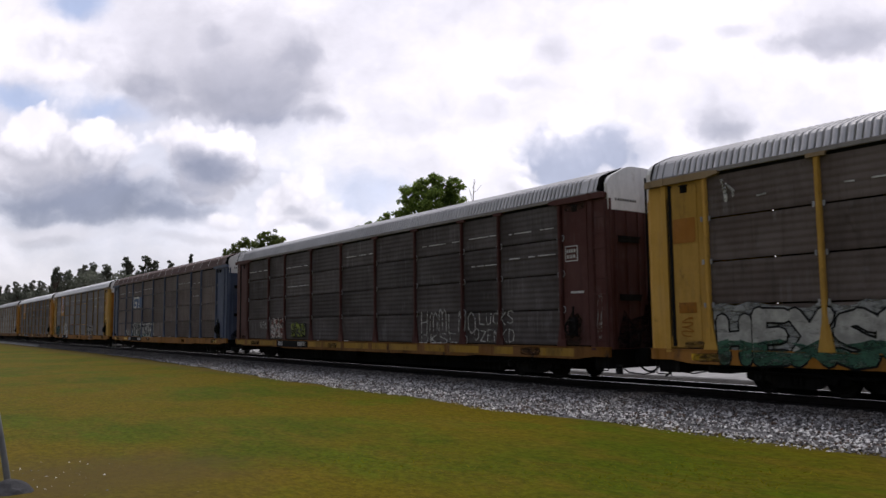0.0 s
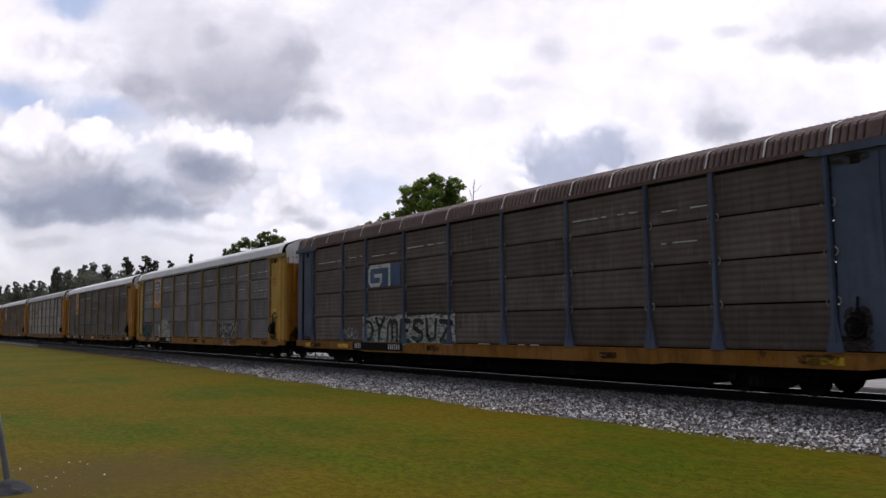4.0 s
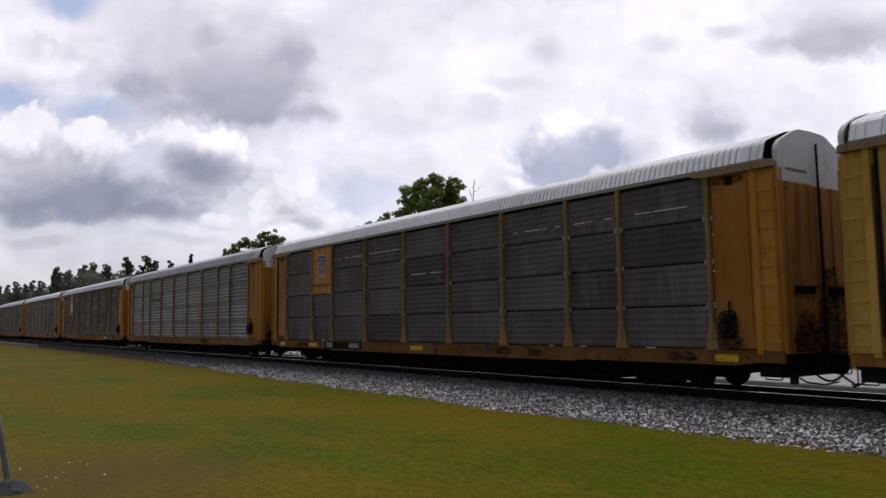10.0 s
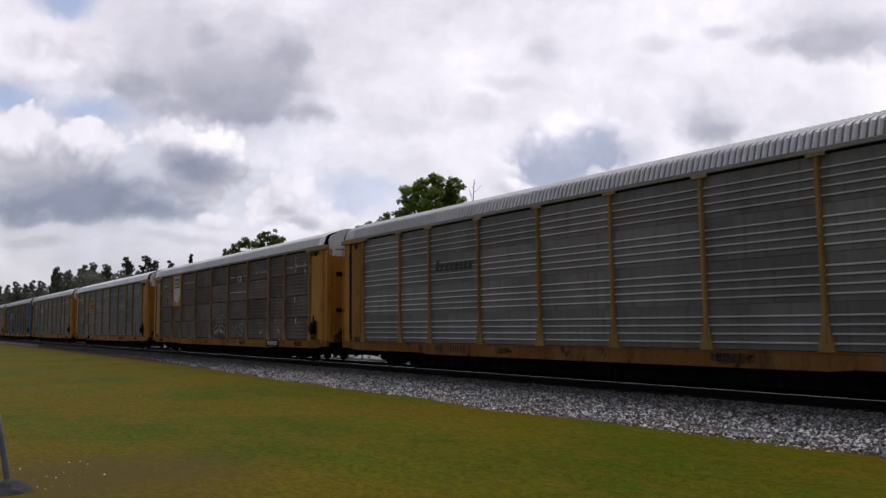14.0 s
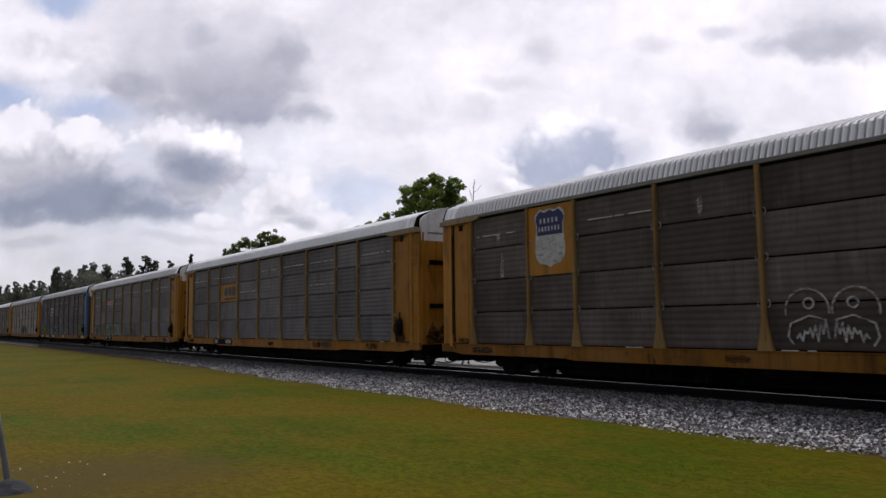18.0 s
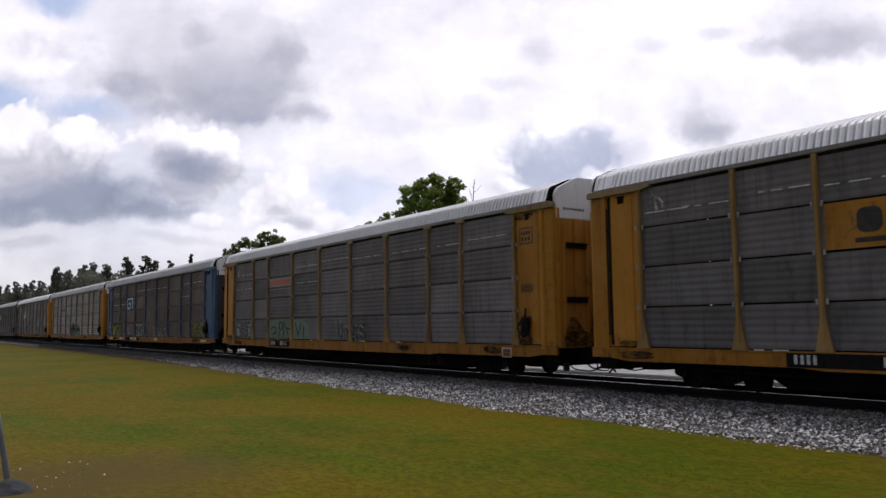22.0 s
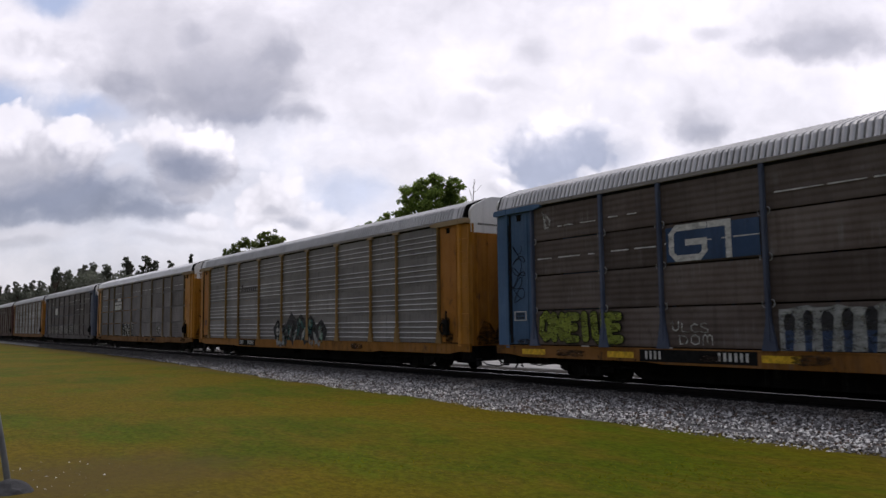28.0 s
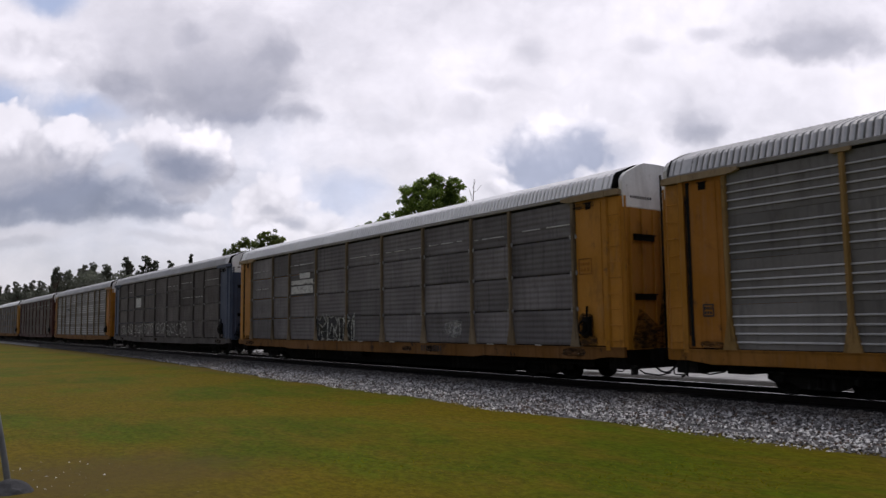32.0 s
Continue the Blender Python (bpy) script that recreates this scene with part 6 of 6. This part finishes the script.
car_spec(8, trim=BLUE, hooks=True, post=BLUE_GREY, sheet=PANEL_BROWN, roof=ROOF_GREY, sill=SILL_DIRT, door=PANEL_SOOT, label="blue car carrier with sooty brown sheets and graffiti",
         marks=[common(9), lambda c: block_logo(c, -6.95, -4.75, DECK + 2 * ROW + 0.06, DECK + 3 * ROW - 0.06), lambda c: fat_letters(c, (LOOP, STEEP, COMB, POLE, CUP, COMB), -11.6, -8.45, 1.08, 2.0, 91, None, SPRAY_LIME, "fat lime green sprayed letters with dark rims", thick=0.12, edge_width=0.03), lambda c: striped_piece(c, -4.05, -0.6, 0.98, 1.98, 92), lambda c: scrawl(c, (BOW, LOOP, CUP, FORK, BEND), 0.6, 4.0, 1.02, 1.7, 96, SPRAY_DIM, 0.04), lambda c: scribble(c, -12.85, -12.2, 2.3, 3.95, 6, 97, BLACK, 0.010, "black scribble"), lambda c: placard(c, -12.45, 1.87, 0.55, 0.28, SPRAY_BLACK), lambda c: scrawl(c, (CUP, HOOK, OPEN, BEND), -6.9, -5.8, 1.4, 1.65, 93, SPRAY_WHITE, 0.013), lambda c: scrawl(c, (BOW, LOOP, ARCH), -6.7, -5.7, 1.1, 1.35, 99, SPRAY_WHITE, 0.013), splash, lambda c: number_plate(c, -7.9, -4.6), lambda c: sill_patch(c, [(-12.4, -11.4), (-9.0, -8.1), (-4.5, -3.6), (1.0, 1.9), (11.2, 12.2)]), lambda c: scrawl(c, (BARRED, ARCH, BARRED, COMB, ARCH, BARRED), 9.3, 11.75, 1.1, 2.1, 94, SPRAY_LIME, 0.028), lambda c: outline_tag(c, 12.1, 12.8, 1.8, 3.6, 1, 95, BLUE_GREY, 0.03)])
car_spec(9, rear_ladder=True, caps=True, slots=(), trim=YELLOW, end=ORANGE, door=ORANGE, sheet=PANEL_SILVER, roof=ROOF_GREY, clips=False, label="orange-yellow car carrier, silver sheets, dark green graffiti",
         marks=[script_bar, lambda c: door_soot(c, 9), lambda c: stains(c, [(12.32, 1.55, 0.6, 0.75), (12.5, 1.2, 0.5, 0.4), (-12.3, 1.08, 0.7, 0.2), (6.0, 0.8, 1.1, 0.25)], 49), lambda c: shard_piece(c, -2.4, 3.4, 0.62, 2.3, 101, (SPRAY_DIM, SPRAY_TEAL, SPRAY_TEAL, SPRAY_PALE, SPRAY_FADED, SPRAY_BLACK), "jagged dark teal and white sprayed graffiti"), lambda c: number_plate(c, -7.0, -4.7), lambda c: placard(c, -12.4, 1.9, 0.3, 0.3, INK_DARK, INK_DARK)])
car_spec(10, trim=YELLOW, post=POST_DIRT, sill=SILL_DIRT, sheet=PANEL_GREY, roof=ROOF_WHITE, label="yellow car carrier with grey sheets and a small white notice",
         marks=[common(10), lambda c: paint_shapes(c, "notice", [rect(-6.9, -4.6, 3.15, 3.5), rect(-6.9, -4.6, 3.6, 3.78), rect(-6.0, -4.9, 3.85, 4.1)], INK_WHITE, FACE + 0.04, "white notice in three lines"), lambda c: graffiti(c, -4.2, -0.9, 1.0, 2.1, 3, 111, SPRAY_BLACK, SPRAY_WHITE), lambda c: smears(c, [(6.0, 1.5, 1.2, 0.9)], 112), lambda c: number_plate(c, 4.0, 5.6, plate=None), lambda c: placard(c, 12.3, 3.2, 0.5, 0.45, ORANGE, ORANGE)])
car_spec(11, trim=BLUE_GREY, post=PANEL_DARK, sheet=PANEL_DARK, roof=ROOF_GREY, sill=PANEL_DARK, label="blue-grey car carrier with sooty sheets and pale graffiti",
         marks=[common(11), lambda c: paint_shapes(c, "notice", [rect(-6.6, -5.2, 3.2, 3.9)], INK_WHITE, FACE + 0.04, "small white notice"), lambda c: outline_tag(c, -11.0, 6.0, 1.1, 2.0, 14, 121, SPRAY_WHITE, 0.07)])
car_spec(12, trim=ORANGE, post=POST_DIRT, sill=SILL_DIRT, sheet=PANEL_SILVER, roof=ROOF_GREY, clips=False, label="orange-yellow car carrier with bare silver side sheets", marks=[script_bar])
car_spec(13, trim=OXIDE, sheet=PANEL_BROWN, roof=ROOF_GREY, label="oxide-red car carrier with brown side sheets", marks=[common(13)])
car_spec(14, trim=YELLOW, post=POST_DIRT, sill=SILL_DIRT, sheet=PANEL_GREY, roof=ROOF_WHITE, label="yellow car carrier with grey side sheets", marks=[common(14)])
car_spec(15, trim=YELLOW, post=POST_DIRT, sill=SILL_DIRT, sheet=PANEL_SILVER, roof=ROOF_WHITE, clips=False, label="yellow car carrier with silver side sheets", marks=[])
car_spec(16, trim=ORANGE, sheet=PANEL_GREY, roof=ROOF_WHITE, label="orange-yellow car carrier with grey side sheets", marks=[])

TRAIN = {k: autorack(spec) for k, spec in CARS.items()}

# ---- beyond the track ----
CONCRETE = plain("pale_concrete", (0.33, 0.325, 0.31), 0.8, 0, 1.5, 0.25)


def road():
    v, f = [], []
    xs = [-900, -300, -120] + [-60 + 6 * i for i in range(20)] + [120, 400]
    for x in xs:
        v += [(x, 24.6, GRASS_Z - 0.1), (x, 24.7, GRASS_Z + 0.07), (x, 32.9, GRASS_Z + 0.06), (x, 33.0, GRASS_Z - 0.1)]
    for i in range(len(xs) - 1):
        for j in range(3):
            f.append((i * 4 + j, i * 4 + 4 + j, i * 4 + 5 + j, i * 4 + 1 + j))
    r = link_mesh("road", mesh_of("road", v, f, CONCRETE))
    tagged(r, "pale concrete lane running beside the railway", "road", kind="structure")


road()

BARK = painted("bark", (0.11, 0.085, 0.065), 0.2, 0.9, 0.3)


def leaf_material(name, low, high):
    mat, n, bsdf = material(name)
    chance = n.add("ShaderNodeNewGeometry").outputs["Random Per Island"]
    co = n.add("ShaderNodeTexCoord").outputs["Object"]
    patch = n.noise(co, 0.5, 3, 0.5)
    col = n.mix(n.math("MULTIPLY_ADD", chance, 0.6, n.math("MULTIPLY", patch, 0.5)), low, high)
    n.link(col, bsdf.inputs["Base Color"])
    bsdf.inputs["Roughness"].default_value = 0.6
    through_leaf = n.add("ShaderNodeBsdfTranslucent")
    n.link(n.vec("SCALE", col, scale=1.5), through_leaf.inputs["Color"])
    both = n.add("ShaderNodeMixShader")
    both.inputs[0].default_value = 0.5
    n.link(bsdf.outputs[0], both.inputs[1])
    n.link(through_leaf.outputs[0], both.inputs[2])
    n.link(both.outputs[0], mat.node_tree.nodes["Material Output"].inputs["Surface"])
    return mat


LEAF = leaf_material("broad_leaf", (0.058, 0.105, 0.017), (0.20, 0.27, 0.048))
LEAF_DARK = leaf_material("dark_leaf", (0.06, 0.09, 0.02), (0.16, 0.19, 0.05))
NEEDLE = leaf_material("pine_needle", (0.08, 0.09, 0.07), (0.16, 0.17, 0.125))


def leaves(name, clumps, per, size, mat, seed):
    """Small leaves in clumps (x, y, z, radius), denser towards each clump's skin."""
    rng = np.random.default_rng(seed)
    pts = []
    for x, y, z, r in clumps:
        c = max(12, int(per * r * r))
        d = rng.normal(size=(c, 3))
        d /= np.linalg.norm(d, axis=1)[:, None]
        d *= (r * rng.random(c) ** 0.45)[:, None] * np.array([1, 1, 0.75])
        pts.append(d + (x, y, z))
    pts = np.concatenate(pts)
    c = len(pts)
    a = rng.normal(size=(c, 3))
    a /= np.linalg.norm(a, axis=1)[:, None]
    b = np.cross(a, rng.normal(size=(c, 3)))
    b /= np.linalg.norm(b, axis=1)[:, None]
    s = size * rng.uniform(0.6, 1.3, (c, 1))
    quad = np.stack([pts - a * s, pts + b * s * 0.5, pts + a * s, pts - b * s * 0.5], 1).reshape(-1, 3)
    mesh = bpy.data.meshes.new(name)
    mesh.from_pydata(quad.tolist(), [], np.arange(4 * c).reshape(-1, 4).tolist())
    mesh.materials.append(mat)
    return mesh


RIGHT = Vector((0.586, 0.810, 0.0))
AHEAD = Vector((-0.810, 0.586, 0.0))


def lobed_tree(name, base, height, lobes, seed, per, size, mat, label, cluster=0.42):
    """A tapered trunk with limbs into lobes (across, along, height, radius), each lobe a bunch of ragged clumps."""
    rng = random.Random(seed)
    tree = new(name)
    tree.matrix_world = pose(*base)
    tagged(tree, label, "tree", "trees beyond the track")
    v, f = [], []
    add_tube(v, f, [(0, 0, -0.2), (0.12, 0.05, height * 0.22), (-0.1, 0.1, height * 0.45), (0.1, 0, height * 0.8)], [0.03 * height, 0.023 * height, 0.016 * height, 0.005 * height], 9)
    clumps = []
    for across, along, z, r in lobes:
        c = RIGHT * across + AHEAD * along
        start = min(height * rng.uniform(0.25, 0.6), z - 0.3)
        add_tube(v, f, [(0, 0.05, start), (c.x * 0.5, c.y * 0.5, (start + z) / 2 + 0.2), (c.x, c.y, z)], [0.010 * height, 0.007 * height, 0.002 * height], 6)
        for _ in range(15):
            d = Vector((rng.gauss(0, 1), rng.gauss(0, 1), rng.gauss(0, 1))).normalized() * r * rng.uniform(0.35, 0.95)
            q = (c.x + d.x, c.y + d.y, z + d.z)
            clumps.append((*q, r * cluster * rng.uniform(0.5, 1.0)))
            if rng.random() < 0.4:
                add_tube(v, f, [(c.x, c.y, z), q], [0.003 * height, 0.0008 * height], 4)
    link_mesh("trunk", mesh_of("trunk", v, f, BARK, True), tree)
    link_mesh("crown", leaves("crown", clumps, per, size, mat, seed), tree, "ragged leafy crown with gaps")
    return tree


lobed_tree("tree", (-50.45, 36.05, GRASS_Z), 14.6, [(-0.3, 0.2, 13.9, 0.75), (0.6, 0, 13.4, 1.0), (-1.2, 0.2, 13.3, 0.9), (-2.6, 0, 12.0, 0.8), (-1.7, 0, 12.6, 1.5), (0.0, 0.4, 13.0, 1.65), (-0.7, -0.6, 11.4, 2.0), (1.35, 0.2, 13.2, 0.95), (-2.4, 0.3, 11.2, 1.5), (0.9, 0.8, 11.8, 1.6), (0.3, 0, 8.5, 2.4), (-1.6, 0.5, 8.0, 2.2), (1.6, 0, 7.4, 1.8)], 7, 640, 0.11, LEAF, "leafy green tree rising behind the railway")
lobed_tree("tree", (-53.2, 32.0, GRASS_Z), 11.0, [(0.9, 0, 10.6, 0.75), (0.2, 0.2, 10.2, 0.6), (-0.6, 0, 10.2, 0.45), (0.3, 0, 8.8, 1.3), (-0.7, 0.4, 8.2, 1.2), (1.6, 0.1, 10.9, 0.7), (-1.3, 0, 9.95, 0.5), (0.9, 0.2, 9.9, 0.9), (1.9, 0, 10.2, 0.9)], 8, 520, 0.11, LEAF, "small green tree beside a larger one")
lobed_tree("tree", (-106.3, 43.5, GRASS_Z), 16.0, [(2.6, 0, 14.6, 1.5), (0.6, 0.5, 14.9, 1.4), (-1.4, 0, 14.1, 1.6), (-3.2, 0.6, 13.5, 1.3), (-4.6, 0, 12.7, 1.0), (1.8, 1, 12.6, 2.2), (-1.2, -1, 11.8, 2.4), (0, 0, 9.0, 3.0)], 9, 200, 0.2, LEAF_DARK, "broad dark green tree far along the railway")
lobed_tree("tree", (-18.6, 41.4, GRASS_Z), 12.8, [(-0.6, 0, 11.6, 0.9), (0.8, 0.3, 12.0, 0.8), (2.0, 0, 11.2, 1.2), (0.4, 0, 10.0, 1.4), (2.6, 0.5, 9.2, 1.5), (-1.0, 0, 8.6, 1.3)], 10, 90, 0.11, LEAF_DARK, "sparse dark green tree behind the railway")


def bare_sprig():
    v, f = [], []
    rng = random.Random(3)
    add_tube(v, f, [(0, 0, -0.2), (0.05, 0, 6.0), (0.1, 0.1, 11.0), (0.2, 0.25, 13.9)], [0.09, 0.07, 0.05, 0.018], 6)
    for i in range(8):
        z = 10.6 + 0.34 * i + rng.uniform(-0.2, 0.2)
        side = RIGHT * (rng.uniform(0.15, 0.75) * rng.choice((1, 1, -1))) + AHEAD * rng.uniform(-0.5, 0.5)
        add_tube(v, f, [(0.12, 0.14, z), (0.12 + side.x * 0.6, 0.14 + side.y * 0.6, z + 0.3), (0.12 + side.x, 0.14 + side.y, z + rng.uniform(0.45, 0.9))], [0.024, 0.017, 0.008], 5)
    sprig = new("dead_tree")
    sprig.matrix_world = pose(-48.85, 38.1, GRASS_Z)
    link_mesh("trunk", mesh_of("trunk", v, f, BARK, True), sprig)
    tagged(sprig, "slender bare dead tree beside a leafy one", "tree", "trees beyond the track")


bare_sprig()


def pine(name, base, height, width, seed):
    """A tall pine: uneven tiers of dark tufts."""
    rng = random.Random(seed)
    lobes = []
    for i in range(24):
        t = (i + rng.random()) / 24
        reach = width * 0.5 * (1 - t * 0.82) * rng.uniform(0.1, 1.0)
        w = rng.uniform(0, 2 * math.pi)
        lobes.append((reach * math.cos(w), reach * math.sin(w), height * (0.42 + 0.56 * t) - 0.2, width * rng.uniform(0.11, 0.2) * (1.15 - 0.55 * t)))
    return lobed_tree(name, base, height, lobes, seed, 170, 0.17, NEEDLE, "tall dark pine with an irregular crown", 0.5)


def tree_line():
    """The wood that runs along the railway into the distance."""
    pine("pine_tree", (-142.9, 45.4, GRASS_Z), 16.3, 3.4, 20)
    pine("pine_tree", (-150.0, 43.6, GRASS_Z), 15.2, 4.2, 21)
    first = [pine("pine_tree", (-165.0, 43.3, GRASS_Z), 17.4, 6.5, 31), pine("pine_tree", (-172.8, 41.3, GRASS_Z), 17.8, 6.0, 32), pine("pine_tree", (-167.9, 26.9, GRASS_Z), 14.6, 5.0, 33), pine("pine_tree", (-180.0, 38.4, GRASS_Z), 16.2, 6.5, 34)]
    rng = random.Random(4)
    spots = [(-164, 44.4, 0.95), (-172, 41.5, 0.94), (-178, 38.8, 0.9), (-182, 36.2, 0.96), (-184, 34.6, 0.9), (-188, 35.6, 0.94), (-190, 33.0, 0.86), (-196, 34.0, 0.9), (-186, 31.0, 0.8), (-178, 29.0, 0.8), (-200, 31.5, 0.84),
             (-205, 32.5, 0.86), (-214, 31.0, 0.84), (-222, 30.0, 0.8), (-226, 29.0, 0.82), (-232, 28.0, 0.82), (-240, 28.6, 0.83), (-250, 27.5, 0.84), (-258, 26.5, 0.84), (-268, 27.0, 0.86), (-280, 26.0, 0.88), (-295, 26.0, 0.9)]
    for i, (x, y, s) in enumerate(spots):
        t = copy_thing(first[i % 4], pose(x, y, GRASS_Z, 0, 0, rng.uniform(0, 360)))
        t.scale = (s, s, s * rng.uniform(1.03, 1.15) * (0.95 if i % 4 != 2 else 1.12))
    clumps = []
    for i in range(420):
        x = rng.uniform(-420, -155)
        y = rng.uniform(26, 60) * (1 if x > -250 else 0.9) + (4 if x > -200 else 0)
        clumps.append((x, y, rng.uniform(1.0, 11.0), rng.uniform(2.0, 3.4)))
    under = link_mesh("undergrowth", leaves("undergrowth", clumps, 40, 0.45, NEEDLE, 6))
    tagged(under, "dark undergrowth and young trees of the distant wood", "woods", kind="stuff")


tree_line()

# ---- by the camera ----
POST_WOOD = painted("grey_post", (0.17, 0.175, 0.175), 0.2, 0.7, 0.3)
ROCK = plain("grey_rock", (0.05, 0.05, 0.052), 0.85, 0, 6, 0.4)


def roadside():
    post = new("post")
    post.matrix_world = pose(-12.20, 1.455, GRASS_Z)
    tagged(post, "thin weathered grey post standing in worn earth", "post")
    v, f = [], []
    lean = [(0.03, 0.04, -0.25), (-0.03, -0.04, 0.3), (-0.12, -0.165, 1.04), (-0.17, -0.235, 1.45)]
    add_tube(v, f, lean, [0.045, 0.042, 0.038, 0.036], 12)
    link_mesh("shaft", mesh_of("shaft", v, f, POST_WOOD, True), post)
    v, f = [], []
    add_tube(v, f, [(-0.168, -0.232, 1.43), (-0.174, -0.24, 1.5)], [0.045, 0.04], 10)
    link_mesh("cap", mesh_of("cap", v, f, IRON, True), post, "dark cap")
    bm = bmesh.new()
    bmesh.ops.create_icosphere(bm, subdivisions=3, radius=0.3)
    for q in bm.verts:
        k = 1 + 0.35 * noise.noise(q.co * 3.1) + 0.1 * noise.noise(q.co * 9)
        q.co = Vector((q.co.x * k * 1.15, q.co.y * k, q.co.z * k * 0.95))
    mesh = bpy.data.meshes.new("rock")
    bm.to_mesh(mesh)
    bm.free()
    mesh.materials.append(ROCK)
    rock = link_mesh("rock", mesh, m=pose(-11.72, 1.42, GRASS_Z - 0.12))
    tagged(rock, "grey rounded rock at the foot of the post", "rock")
    rng = np.random.default_rng(9)
    c = 160
    places = np.stack([rng.normal(-11.7, 1.0, c), rng.normal(2.35, 0.55, c), np.full(c, GRASS_Z + 0.01)], -1)
    tagged(scattered("pebbles", STONE, places, 0.008, 0.022, 0.6, 3), "small pale pebbles on worn earth", "pebbles", kind="stuff")


roadside()


def grass_blades():
    """Short mown blades near the camera."""
    rng = np.random.default_rng(12)
    c = 26000
    d = 6.5 + 24 * rng.random(c) ** 1.4
    a = rng.uniform(radians(100), radians(188), c)
    x, y = d * np.cos(a), d * np.sin(a)
    keep = (y < 12.4 + 0.3 * np.sin(x * 0.9)) & (y > -1.5)
    x, y = x[keep], y[keep]
    c = len(x)
    h = rng.uniform(0.004, 0.014, c)
    w = rng.uniform(0.006, 0.014, c)
    t = rng.uniform(0, math.pi, c)
    lean = rng.normal(0, 0.07, (c, 2))
    base = np.stack([x, y, np.full(c, GRASS_Z - 0.02)], -1)
    side = np.stack([np.cos(t) * w, np.sin(t) * w, np.zeros(c)], -1)
    tip = base + np.concatenate([lean, (h + 0.02)[:, None]], 1)
    pts = np.stack([base - side, base + side, tip], 1).reshape(-1, 3)
    mesh = bpy.data.meshes.new("grass")
    mesh.from_pydata(pts.tolist(), [], np.arange(3 * c).reshape(-1, 3).tolist())
    mesh.materials.append(BLADE)
    g = link_mesh("grass", mesh)
    tagged(g, "short mown grass blades, green and straw", "grass", kind="stuff")


def blade_material():
    mat, n, bsdf = material("grass_blade")
    chance = n.add("ShaderNodeNewGeometry").outputs["Random Per Island"]
    co = n.add("ShaderNodeTexCoord").outputs["Object"]
    big = n.noise(co, 0.16, 5, 0.55)
    col = n.mix(chance, (0.135, 0.15, 0.005), (0.24, 0.195, 0.01))
    col = n.mix(n.smooth(big, 0.40, 0.66, 0, 0.7), col, (0.20, 0.16, 0.025))
    n.link(col, bsdf.inputs["Base Color"])
    bsdf.inputs["Roughness"].default_value = 0.8
    bsdf.inputs["Specular IOR Level"].default_value = 0.05
    shine = n.add("ShaderNodeBsdfTranslucent")
    n.link(col, shine.inputs["Color"])
    both = n.add("ShaderNodeMixShader")
    both.inputs[0].default_value = 0.5
    n.link(bsdf.outputs[0], both.inputs[1])
    n.link(shine.outputs[0], both.inputs[2])
    n.link(both.outputs[0], mat.node_tree.nodes["Material Output"].inputs["Surface"])
    return mat


BLADE = blade_material()
grass_blades()

# ---- what moves ----
# how far the train has rolled: the gap ahead of the car numbered 0
def rolled(t):
    """The train slows a little as it passes."""
    return -13.5 + 9.1306 * t - 0.005523 * t * t


def motions():
    for k, car in TRAIN.items():
        walk(car, [(t, pose(rolled(t) - PITCH * k - PITCH / 2, TRACK_Y, 0)) for t in range(0, 33, 4)])
    walk(SKY, [(0.0, pose(0, 0, 0, 0, 0, -0.85)), (32.0, pose(0, 0, 0, 0, 0, 0.85))])
    # every wheelset turns as the train rolls; those at the same place on their trucks share one action
    first = {}
    for axle, dx in WHEELSETS:
        if dx in first:
            lead = first[dx]
            axle.rotation_mode = "QUATERNION"
            axle.animation_data_create()
            axle.animation_data.action = lead.animation_data.action
            axle.animation_data.action_slot = lead.animation_data.action_slot
            continue
        first[dx] = axle
        rows = []
        for i in range(961):
            t = i / 30
            rows.append((t, pose(dx, 0, 0.366, 0, math.degrees(rolled(t) / 0.366) % 360, 0)))
        walk(axle, rows)


motions()
